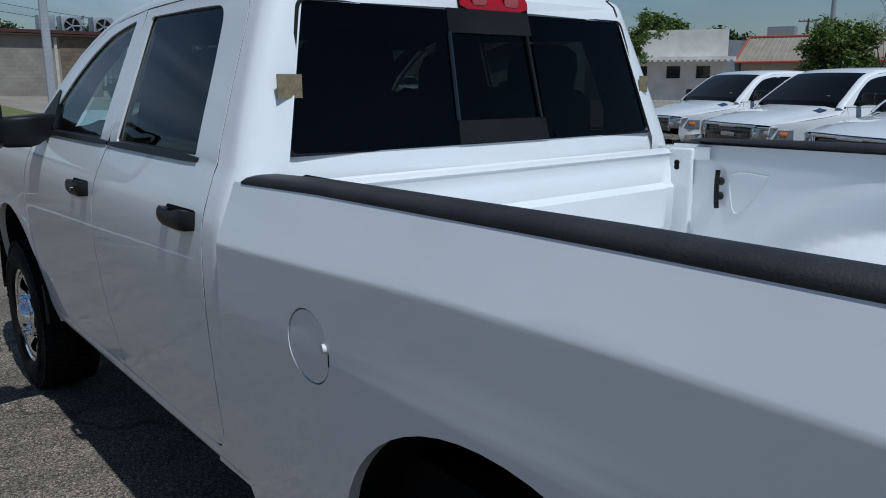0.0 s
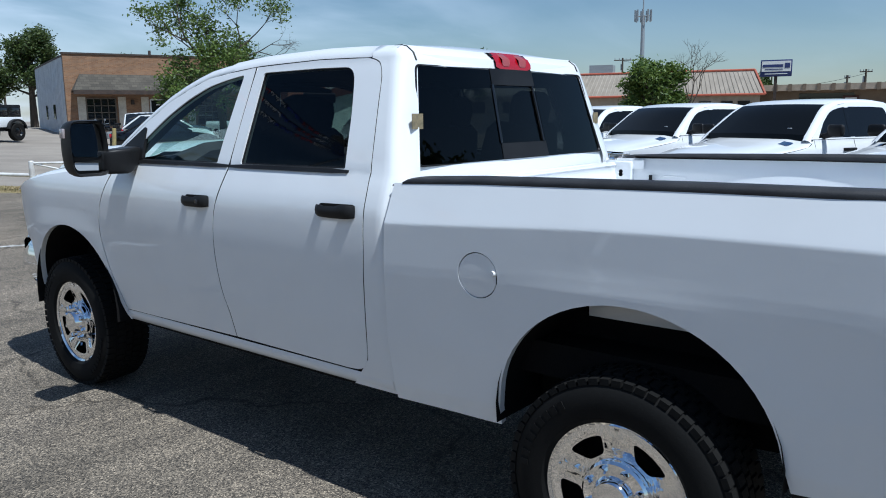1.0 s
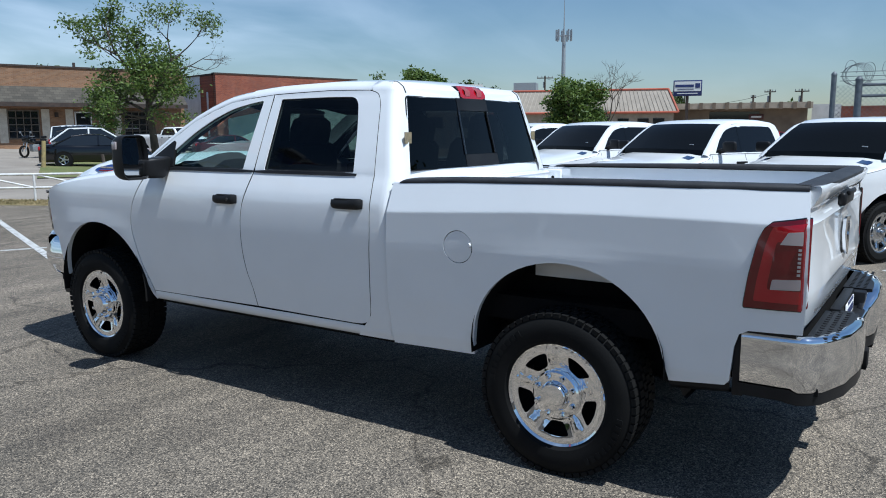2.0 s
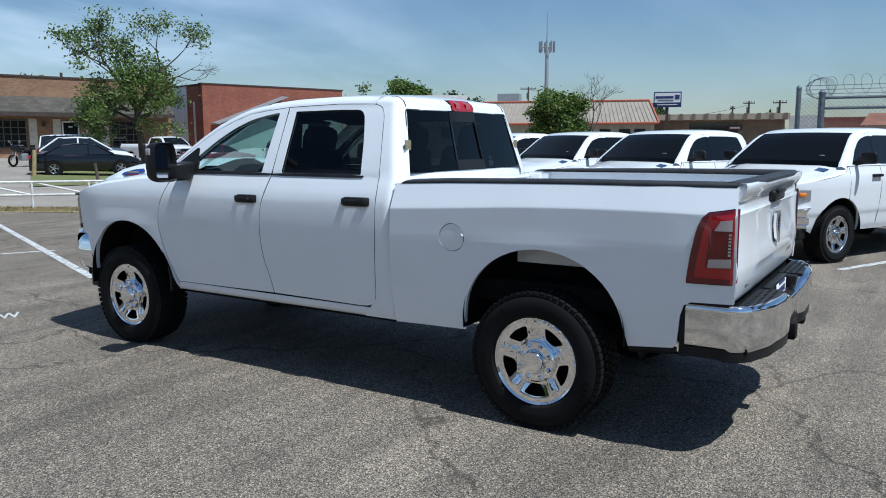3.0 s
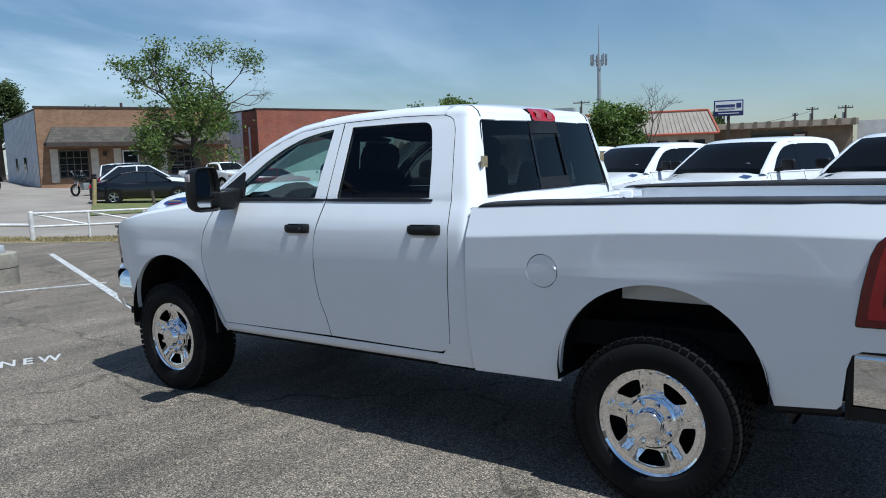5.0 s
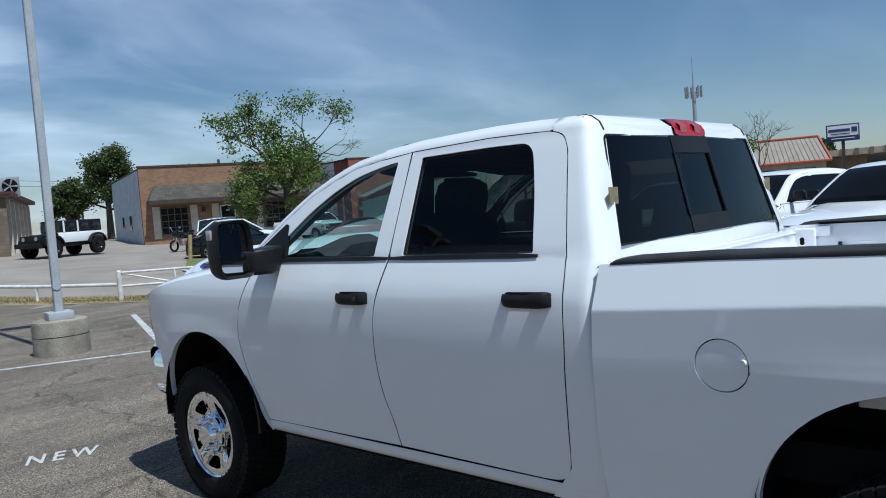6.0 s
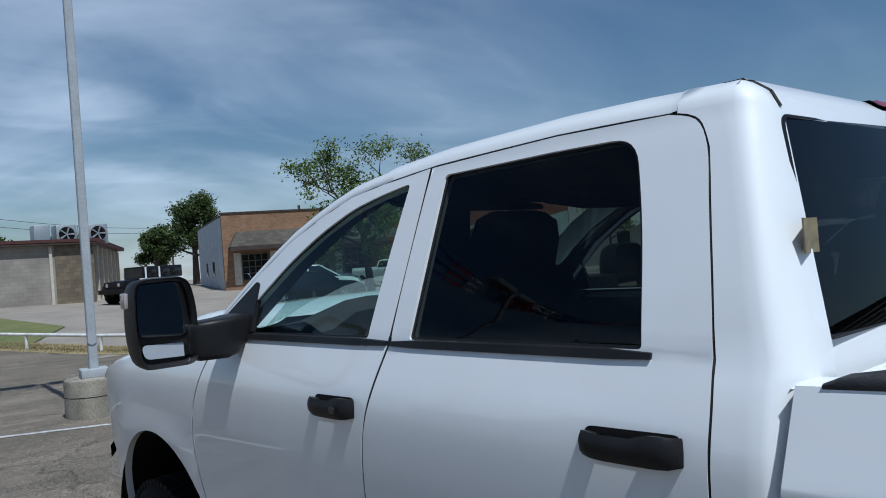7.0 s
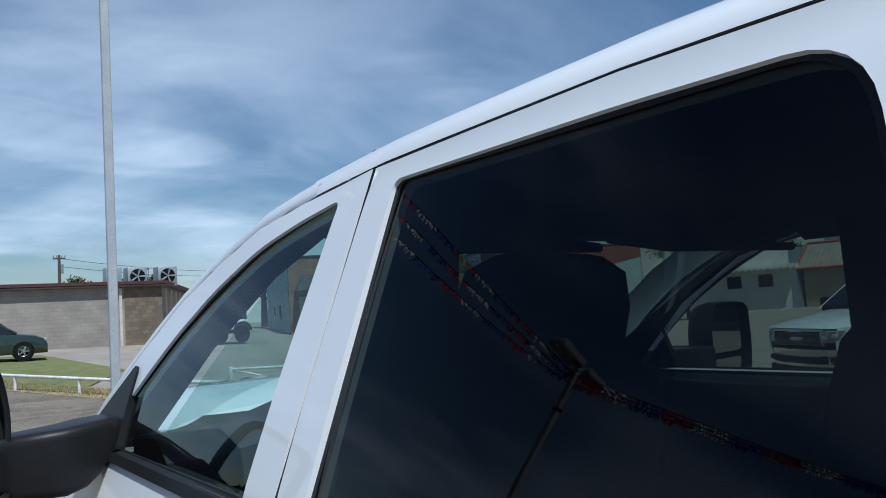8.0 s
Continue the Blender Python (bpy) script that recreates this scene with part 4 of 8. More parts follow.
# tape tabs on the back window's edges
for x, s, k in ((-0.768, -1, 1.0), (0.785, 1, 0.55)):
    tab = new("tape_tab")
    tab.parent = truck
    bm = bmesh.new()
    p = Vector(back_pt(x, 1.668, 0.012))
    for a, b, t in ((-0.055, 0.0, -0.25), (0.0, 0.028, 0.12)):
        m = Matrix.Translation(p) @ Matrix.Rotation(s * t, 4, "Z")
        q = (a * k, b * k) if s < 0 else (-b * k, -a * k)
        box(bm, q[0], q[1], -0.002, 0.001, -0.030, 0.034, m=m)
    moved(part("tape", bm, TAPE, tab, "olive brown tape tab"), Matrix.Identity(4))

# bonnet
bm = bmesh.new()
rows = []
for y in (3.10, 3.25, 3.42, 3.6, 3.8, 4.0, 4.2, 4.35, 4.46, 4.53, 4.57):
    zf = interp(y, [(3.1, 1.43), (3.178, 1.425), (3.6, 1.395), (4.0, 1.350), (4.30, 1.300), (4.455, 1.245), (4.6, 1.20)])
    top = interp(y, [(3.1, 0.035), (3.4, 0.095), (3.8, 0.122), (4.2, 0.112), (4.44, 0.065), (4.57, 0.0)])
    w0 = side_w(y, zf)
    prof = [(1.0, 0.0), (0.985, 0.012), (0.95, 0.026), (0.88, 0.042), (0.80, 0.050), (0.765, 0.056), (0.72, 0.055 + 0.55 * top), (0.66, 0.04 + 0.92 * top), (0.5, 0.035 + top), (0.25, top + 0.044), (0.0, top + 0.047)]
    fwd = 0.0 if y < 4.3 else (y - 4.3) * 0.75
    half = [(-w0 * a, y + fwd * (1 - a * a), zf + b) for a, b in prof]
    rows.append(half + [(-x, yy, z) for x, yy, z in half[-2::-1]])
loft(bm, rows)
part("bonnet", bm, WHITE, truck, "white bonnet with raised centre", 60)
for s in (-1, 1):
    badge = new("bonnet_badge")
    badge.parent = truck
    bm = bmesh.new()
    o = fillet([(3.60, 1.462), (3.74, 1.428), (3.86, 1.425), (3.90, 1.438), (3.88, 1.456), (3.76, 1.482), (3.64, 1.492)], 0.012, 4)
    bm2, nn = sheet(o, [], lambda a, b: (s * (0.790 - (b - 1.428) * 0.75), a + 0.17, b - 0.020), (0.1, 0.1), 0.04, (s, 0, 0))
    finish(bm2, "frame", CHROME, badge, normals=nn)
    bm.free()
    o2 = [(3.745 + (p[0] - 3.745) * 0.9, 1.458 + (p[1] - 1.458) * 0.8) for p in o]
    bm2, nn = sheet(o2, [], lambda a, b: (s * (0.793 - (b - 1.428) * 0.75), a + 0.17, b - 0.020), (0.1, 0.1), 0.004, (s, 0, 0))
    finish(bm2, "inlay", principled("badge_blue", (0.02, 0.05, 0.22), 0.3), badge, normals=nn)
    for z0, z1, mt in ((1.455, 1.468, CHROME), (1.436, 1.443, REDLENS)):
        bm = bmesh.new()
        xb = 0.797 - (z0 - 1.428) * 0.75
        box(bm, xb - 0.014, xb, 3.84, 4.0, z0 - 0.020, z1 - 0.020)
        bmesh.ops.transform(bm, matrix=Matrix.Diagonal((s, 1, 1, 1)), verts=bm.verts)
        part("bar", bm, mt, badge)
    # head lamp at the fender's front
    bm = bmesh.new()
    rows = []
    for z, a in ((0.985, 0.012), (0.995, 0.0), (1.06, 0.0), (1.14, 0.0), (1.20, 0.0), (1.225, 0.012)):
        rows.append([(s * (side_w(4.44, z) - 0.004 - a), 4.40, z)] + [(s * (side_w(4.5, z) - 0.012 - a - 0.33 * t ** 2), 4.47 + 0.22 * t, z) for t in (0, 0.15, 0.3, 0.5, 0.75, 1.0)])
    loft(bm, rows)
    lampf = part("head_lamp", bm, principled("smoked_lamp", (0.16, 0.16, 0.17), 0.1, 0.3, 1.0), truck, "clear headlamp with dark bezel")
    bm = bmesh.new()
    box(bm, s * 0.93, s * 0.958, 4.41, 4.44, 1.02, 1.20, 0.01)
    part("marker_lens", bm, principled("marker_red", (0.16, 0.04, 0.03), 0.2, 0, 1.0) if s < 0 else AMBER, lampf)
    bm = bmesh.new()
    box(bm, s * 0.60, s * 0.86, 4.42, 4.60, 0.93, 0.982, 0.01)
    part("lamp_bezel", bm, BLACKP, lampf)
    bm = bmesh.new()
    box(bm, s * 0.60, s * 0.865, 4.44, 4.64, 1.222, 1.245, 0.008)
    part("lamp_bezel", bm, BLACKP, lampf)
# grille and front bumper
bm = bmesh.new()
box(bm, -0.62, 0.62, 4.50, 4.74, 0.86, 1.22, 0.05, 3)
part("grille", bm, GLOSSB, truck, "black grille")
bm = bmesh.new()
rows = []
for i in range(25):
    t = -1 + 2 * i / 24
    x = 0.93 * t
    y = 4.86 - 0.30 * abs(t) ** 3.5
    if abs(t) > 0.999:
        y -= 0.04
    rows.append([(x * 0.97, y - 0.13, 0.905), (x, y - 0.02, 0.90), (x * 1.005, y + 0.012, 0.875), (x * 1.005, y + 0.012, 0.72), (x, y - 0.01, 0.66), (x * 0.985, y - 0.05, 0.60), (x * 0.97, y - 0.12, 0.57)])
loft(bm, rows)
fb = part("front_bumper", bm, CHROME, truck, "chrome front bumper", 60)
for s in (-1, 1):
    bm = bmesh.new()
    rows = [[(s * (x - 0.03 * max(0.0, 0.06 - a) / 0.06), 4.60 - a, z) for x, z in ((0.85, 0.925), (0.888, 0.918), (0.91, 0.895), (0.932, 0.83), (0.95, 0.76), (0.953, 0.72), (0.94, 0.65), (0.905, 0.59))] for a in (0.0, 0.03, 0.06, 0.14, 0.29)]
    loft(bm, rows)
    part("bumper_end", bm, CHROME, fb, "", 60)
    bm = bmesh.new()
    box(bm, s * 0.76, s * 0.89, 4.18, 4.44, 0.42, 0.60, 0.02)
    part("air_dam", bm, BLACKP, fb)

# mirrors, the heads turned a little to the driver
MIRROR_YAW = 0.12
for s in (-1, 1):
    mir = new("door_mirror")
    mir.parent = truck
    bm = bmesh.new()
    rows = []
    for y, k, dx in ((2.858, 0.89, 0.0), (2.822, 0.91, 0.0), (2.812, 0.97, 0.0), (2.835, 1.0, 0.0), (2.87, 0.99, 0.0), (2.90, 0.95, 0.003), (2.93, 0.86, 0.006), (2.945, 0.72, 0.008)):
        o = fillet([(1.186, 1.418), (1.372, 1.420), (1.388, 1.52), (1.384, 1.693), (1.205, 1.696), (1.182, 1.60)], [0.035, 0.04, 0.05, 0.045, 0.04, 0.05], 4)
        rows.append([(s * (1.245 + ((a - 1.28) * k + dx) * 1.06), y + 0.06 + (1.375 - a) * MIRROR_YAW, 1.553 + (b - 1.563) * k * 1.06) for a, b in o])
    loft(bm, rows, close_u=True, cap=True)
    part("mirror_shell", bm, BLACKP, mir, "black towing mirror housing", 50)
    for nm, o in (("mirror_glass", fillet([(1.204, 1.510), (1.362, 1.518), (1.368, 1.56), (1.364, 1.676), (1.220, 1.678), (1.200, 1.60)], 0.03, 4)), ("convex_glass", fillet([(1.200, 1.445), (1.352, 1.452), (1.362, 1.496), (1.194, 1.487)], 0.02, 4))):
        # set a touch inside the housing's face
        bm2, nn = sheet(o, [], lambda a, b: (s * (1.245 + (a - 1.28) * 1.06), 2.917 + (1.285 - a) * 0.2, 1.553 + (b - 1.563) * 1.06), (0.2, 0.2), 0.006, (0, -1, 0))
        finish(bm2, nm, MIRROR, mir, normals=nn)
    bm = bmesh.new()
    rows = []
    for x, y0, y1, z0, z1 in ((1.165, 2.91, 2.97, 1.420, 1.525), (1.14, 2.885, 3.00, 1.406, 1.535), (1.05, 2.875, 3.02, 1.404, 1.540), (1.01, 2.885, 3.04, 1.414, 1.544), (0.955, 2.93, 3.06, 1.445, 1.545), (0.93, 2.94, 3.07, 1.45, 1.54)):
        rows.append([(s * x, p[0], p[1]) for p in fillet([(y0, z0), (y1, z0), (y1, z1), (y0, z1)], 0.022, 4)])
    loft(bm, rows, close_u=True, cap=True)
    part("mirror_arm", bm, BLACKP, mir, "", 50)
    o = fillet([(2.905, 1.476), (3.135, 1.476), (3.125, 1.535), (2.945, 1.652), (2.925, 1.645)], 0.012, 3)
    panel("mirror_sail", o, [], lambda a, b: (s * (side_w(a, b) + 0.006), a, b), BLACKP, mir, "", (0.05, 0.05), 0.02, (s, 0, 0))
    bm = bmesh.new()
    box(bm, s * 1.353, s * 1.368, 2.92, 2.96, 1.60, 1.65, 0.005)
    part("marker_lens", bm, CLEARLENS, mir)

# load bed
bed = new("load_bed")
bed.parent = truck
bm = bmesh.new()
box(bm, -0.62, 0.62, -1.06, 0.955, 0.86, 0.90)
for s in (-1, 1):
    box(bm, s * 0.62, s * 0.86, -1.06, -0.54, 0.86, 0.90)
    box(bm, s * 0.62, s * 0.86, 0.54, 0.955, 0.86, 0.90)
for i in range(7):
    x = -0.54 + 0.18 * i
    box(bm, x - 0.05, x + 0.05, -1.05, 0.93, 0.90, 0.914, 0.006, 1)
part("bed_floor", bm, WHITE, bed)
# front wall with pressed ledges
bm = bmesh.new()
rows = []
for z, d in ((0.88, 0.0), (1.10, 0.0), (1.115, -0.02), (1.27, -0.022), (1.29, 0.006), (1.345, 0.010), (1.352, 0.016), (1.392, 0.018), (1.402, 0.012), (1.415, 0.03), (1.418, 0.066)):
    rows.append([(x, 0.93 + d + (0.012 if abs(x) > 0.78 and -0.03 < d < 0 else 0), z) for x in (-0.90, -0.80, -0.77, -0.74, -0.4, 0, 0.4, 0.74, 0.77, 0.80, 0.90)])
loft(bm, rows)
part("bed_front_wall", bm, WHITE, bed, "white bed front wall with pressed ridge")


def bed_in(y, z):
    """Half width of the bed's inner wall, with the wheel house bulging in."""
    w = 0.868
    d = math.hypot(y / 0.50, max(0, z - 0.88) / 0.30)
    w -= 0.235 / (1 + math.exp((d - 0.95) / 0.035)) if d < 1.4 else 0
    d2 = math.hypot(y / 0.66, (z - 0.88) / 0.47)
    w -= 0.016 / (1 + math.exp((d2 - 1.0) / 0.03)) if d2 < 1.5 else 0
    return w + (0.0 if z < 1.38 else (z - 1.38) * 0.2)


for s in (-1, 1):
    bm2, nn = sheet([(0.955, 0.885), (-1.06, 0.885), (-1.06, 1.455), (0.955, 1.44)], [], lambda a, b: (s * bed_in(a, b), a, b), (0.04, 0.025), 0.0, (-s, 0, 0))
    wall = finish(bm2, "bed_inner_wall", WHITE, bed, "white inner wall with wheel house", normals=nn)
    bm = bmesh.new()
    box(bm, s * 0.845, s * 0.875, 0.848, 0.955, 0.90, 1.425, 0.010, 3)
    part("corner_post", bm, WHITE, wall)
    bm = bmesh.new()
    tube(bm, (s * 0.8432, 0.913, 1.350), (s * 0.850, 0.913, 1.350), 0.012, seg=14)
    tube(bm, (s * 0.8432, 0.913, 1.366), (s * 0.850, 0.913, 1.366), 0.012, seg=14)
    part("drain_hole", bm, DARK, wall)
    bm = bmesh.new()
    pipe(bm, [(s * 0.846, 0.728, 1.208), (s * 0.842, 0.729, 1.235), (s * 0.840, 0.730, 1.28), (s * 0.842, 0.731, 1.325), (s * 0.846, 0.732, 1.352)], 0.0095, 8)
    for z in (1.252, 1.308):
        tube(bm, (s * 0.872, 0.730, z), (s * 0.843, 0.730, z), 0.017, 0.012, 12)
    part("tie_down", bm, BLACKP, wall, "black tie-down cleat")
    bm = bmesh.new()
    tri = [(0.685, 1.337), (0.555, 1.343), (0.545, 1.325), (0.635, 1.205), (0.675, 1.208)]
    pipe(bm, [(s * 0.867, p[0], p[1]) for p in smooth_line(tri, 4, True)], 0.0025, 5)
    part("pressed_bead", bm, WHITE, wall)
    # rail cap
    bm = bmesh.new()
    rows = []
    for y in (0.968, 0.945, 0.9, 0.6, 0.2, -0.2, -0.6, -0.9, -1.0, -1.073):
        z = interp(y, [(-1.08, 1.462), (-0.144, 1.458), (0.60, 1.445), (1.012, 1.430)])
        w = bed_w(y, z) - 0.004
        k = interp(y, [(-0.99, 1), (0.9, 1), (0.945, 0.8), (0.968, 0.25)])
        skew = interp(y, [(0.6, 0.0), (0.968, 0.085)]) / 0.077
        rows.append([(s * (w + a), y + skew * min(a, 0.0), z + (b * k if b > 0 else b)) for a, b in ((0.006, -0.004), (0.008, 0.008), (0.002, 0.017), (-0.014, 0.024), (-0.042, 0.026), (-0.066, 0.021), (-0.076, 0.008), (-0.077, -0.03))])
    loft(bm, rows, close_u=True, cap=True)
    cap = part("rail_cap", bm, RAILP, truck, "black textured bed rail cap", 50)
    # inner wheel arches
    bm = bmesh.new()
    wheel_arch_liner(bm, s, -0.010, 0.62, 0.512, 0.468, -8, 186)
    part("wheel_liner", bm, DARK, truck)
    bm = bmesh.new()
    wheel_arch_liner(bm, s, 3.735, 0.56, 0.512, 0.50, -8, 186)
    part("wheel_liner", bm, DARK, truck)
    # bare white flange that shows in the rear arch
    bm = bmesh.new()
    box(bm, s * 0.70, s * 0.76, -0.30, 0.250, 0.955, 1.085, 0.004)
    part("bed_flange", bm, WHITE, bed)
    bm = bmesh.new()
    loft(bm, [[(s * x, y, z) for x in (0.70, 0.93, 0.938)] for y, z in ((-0.505, 0.80), (-0.535, 0.66), (-0.560, 0.57), (-0.60, 0.50), (-0.615, 0.495))])
    part("mud_flap", bm, BLACKP, truck, "black plastic wheel liner flap")
    bm = bmesh.new()
    loft(bm, [[(s * x, y, z + d) for x, z in ((0.955, 0.606), (0.950, 0.575), (0.925, 0.555), (0.84, 0.55))] for y, d in ((-0.535, -0.022), (-0.66, -0.012), (-0.80, 0.0))])
    part("lower_trim", bm, BLACKP, truck, "black lower trim under the bed side")
    bm = bmesh.new()
    tube(bm, (s * 0.62, -0.52, 0.50), (s * 0.72, -0.22, 1.0), 0.028, seg=10)
    part("shock_absorber", bm, DARK, truck)

    # tail lamp wrapped round the corner
    tl = new("tail_lamp")
    tl.parent = truck

    def lamp_pt(u, z, d=0.0):
        """u runs along the side from 0 and round the corner at 1 to the tailgate at 2."""
        yl = interp(z, [(0.97, -0.850), (1.10, -0.868), (1.25, -0.898), (1.315, -0.925), (1.35, -0.95)])
        w = bed_w(-0.95, z) + 0.012 + d
        if u <= 1:
            y = yl + (-1.075 - yl) * u
            return (s * (w - 0.004 - 0.03 * max(0, u - 0.4) ** 2), y, z)
        k = u - 1
        return (s * (w - 0.022 - 0.125 * k), -1.075 - (0.055 + d) * math.sin(min(1.0, k * 1.5) * math.pi / 2), z)

    def patch(name, o, mat, d, lab="", step=(0.12, 0.05)):
        bm2, nn = sheet(o, [], lambda a, b: lamp_pt(a, b, d), step, 0.02, (s * 0.8, -0.6, 0))
        return finish(bm2, name, mat, tl, lab, normals=nn)

    outer = fillet([(0.0, 0.968), (0.0, 1.30), (0.10, 1.332), (1.0, 1.352), (1.16, 1.350), (1.16, 0.985), (1.0, 0.972)], [0.03, 0.02, 0.02, 0, 0.01, 0.01, 0], 4)
    patch("housing", [(p[0] * 1.02 - 0.02, 1.16 + (p[1] - 1.16) * 1.03) for p in outer], GLOSSB, -0.004)
    patch("lens", outer, DARKRED, 0.003, "dark red outer lens")
    patch("lens", fillet([(0.16, 1.00), (0.20, 1.315), (1.06, 1.335), (1.06, 1.00)], 0.03, 4), REDLENS, 0.006, "bright red lens band")
    patch("lens", fillet([(0.38, 1.055), (0.42, 1.255), (1.0, 1.262), (1.0, 1.055)], 0.03, 4), DARKRED, 0.009, "dark red inner lens")
    patch("reverse_lens", fillet([(0.50, 1.245), (0.62, 1.295), (0.98, 1.302), (0.98, 1.245)], 0.012, 4), CLEARLENS, 0.011, "clear reversing lens")
    patch("reverse_lens", fillet([(0.44, 1.055), (0.46, 1.098), (0.98, 1.105), (0.98, 1.06)], 0.012, 4), CLEARLENS, 0.011, "clear reversing lens")
    bm = bmesh.new()
    for k in range(7):
        p = lamp_pt(0.93, 1.125 + k * 0.017, 0.010)
        box(bm, p[0] - 0.006, p[0] + 0.006, p[1] - 0.006, p[1] + 0.006, p[2] - 0.005, p[2] + 0.005)
    part("reflector_dots", bm, CLEARLENS, tl)

# tailgate with a lip at the top
tg = new("tailgate")
tg.parent = truck
TGP = [(0.868, -1.075), (0.90, -1.095), (0.98, -1.105), (1.02, -1.112), (1.045, -1.122), (1.10, -1.105), (1.20, -1.100), (1.30, -1.100), (1.325, -1.104), (1.345, -1.090), (1.385, -1.090), (1.40, -1.102), (1.425, -1.116), (1.452, -1.128), (1.470, -1.128), (1.480, -1.120)]
bm = bmesh.new()
rows = []
for z, y in TGP:
    half = bed_w(-1.085, min(z, 1.455)) - 0.006 - max(0.0, z - 1.455) * 0.5
    rows.append([(x * half / 0.978, y + 0.016 * (abs(x) / 0.975) ** 8 * (1.0 if z < 1.39 else 0.7) + (0.01 if 1.02 < z < 1.06 and abs(x) > 0.6 else 0), z) for x in [k / 14 * 0.978 for k in range(-14, 15)]])
rows.append([(p[0], -1.05, 1.480) for p in rows[-1]])
rows.append([(p[0], -1.04, 1.45) for p in rows[-1]])
rows.append([(p[0], -1.04, 0.90) for p in rows[-1]])
loft(bm, rows)
for k in (0, -1):
    bm.faces.new([bm.verts.new(r[k]) for r in rows])
part("tailgate_skin", bm, WHITE, tg, "white tailgate with a lip along the top", 40)
bm = bmesh.new()
rows = []
for i in range(13):
    x = -0.955 + 1.91 * i / 12
    e = -2.0 if i in (0, 12) else 1
    y0 = -1.128 + 0.03 * (abs(x) / 0.9) ** 4
    rows.append([(x, y0 - 0.004, 1.468), (x, y0 - 0.002, 1.480 + 0.002 * e), (x, y0 + 0.02, 1.487 + 0.002 * e), (x, -1.06, 1.488 + 0.002 * e), (x, -1.02, 1.486), (x, -1.0 if abs(x) > 0.8 else -1.015, 1.468)])
loft(bm, rows)
part("tailgate_cap", bm, RAILP, tg, "black tailgate top cap", 50)
bm = bmesh.new()
box(bm, -0.17, 0.17, -1.128, -1.085, 1.335, 1.402, 0.018, 3)
box(bm, -0.13, 0.13, -1.140, -1.12, 1.385, 1.41, 0.008)
part("tailgate_handle", bm, BLACKP, tg, "black tailgate handle")
bm = bmesh.new()
o = fillet([(-0.075, 1.275), (0.075, 1.275), (0.085, 1.19), (0.05, 1.10), (0.0, 1.075), (-0.05, 1.10), (-0.085, 1.19)], 0.02, 4)
bm2, nn = sheet(o, [fillet([(-0.052, 1.255), (-0.008, 1.25), (-0.012, 1.13), (-0.052, 1.18)], 0.012, 3), fillet([(0.052, 1.255), (0.008, 1.25), (0.012, 1.13), (0.052, 1.18)], 0.012, 3)], lambda a, b: (a, -1.118 - 0.015 * math.cos(a * 14), b), (0.03, 0.03), 0.015, (0, -1, 0))
bm.free()
finish(bm2, "emblem", CHROME, tg, "plain chrome shield emblem", normals=nn)
bm = bmesh.new()
box(bm, -0.045, 0.045, -1.119, -1.108, 1.09, 1.26)
part("emblem_back", bm, GLOSSB, tg)
for x0, x1 in ((0.52, 0.60), (0.62, 0.68)):
    bm = bmesh.new()
    box(bm, x0, x1, -1.106, -1.098, 0.965, 0.995, 0.003)
    part("badge_bar", bm, CHROME, tg)
bm = bmesh.new()
for k, x in enumerate((-0.78, -0.75, -0.72, -0.69)):
    box(bm, x - 0.011, x + 0.011, -1.098, -1.078, 0.925, 0.950, 0.002)
part("badge_bar", bm, CHROME, tg)
for s in (-1, 1):
    # inner post beside the tailgate
    bm = bmesh.new()
    box(bm, s * 0.86, s * 0.955, -1.065, -1.02, 0.87, 1.44)
    part("corner_post", bm, WHITE, truck)

# rear step bumper
rb = new("rear_bumper")
rb.parent = truck
def bump_y(x):
    a = abs(x)
    return interp(a, [(0, -1.235), (0.235, -1.235), (0.33, -1.268), (0.55, -1.270), (0.75, -1.240), (0.90, -1.175), (0.965, -1.11), (0.985, -1.05)])
bm = bmesh.new()
rows = []
xs = [-0.985, -0.985, -0.985, -0.98, -0.972, -0.955, -0.93, -0.90, -0.83, -0.75, -0.65, -0.55, -0.42, -0.33, -0.30, -0.265, -0.235, -0.15, 0]
yy = [-0.845, -0.93, -1.0, -1.05, -1.085, -1.12, -1.15, -1.175]
for i, x in enumerate(xs):
    y = yy[i] if i < len(yy) else bump_y(x)
    zt = interp(abs(x), [(0, 0.765), (0.22, 0.765), (0.30, 0.81), (0.35, 0.848), (1, 0.852)])
    zb = interp(abs(x), [(0, 0.585), (0.30, 0.59), (0.6, 0.615), (1, 0.600)]) if i > 3 else 0.615
    nx, ny = (1, 0) if i < 4 else ((0.6, 0.8) if i < 7 else (0, 1))
    rows.append([(x + nx * a, y + ny * a, z) for a, z in ((0.06, zt - 0.004), (0.022, zt), (0.006, zt - 0.008), (0.0, zt - 0.028), (0.004, zt - 0.04), (0.002, (zt + zb) / 2), (0.006, zb + 0.02), (0.02, zb))])
rows = rows + [[(-p[0], p[1], p[2]) for p in r] for r in rows[-2::-1]]
loft(bm, rows)
part("bumper_face", bm, CHROME, rb, "chrome step bumper face", 50)
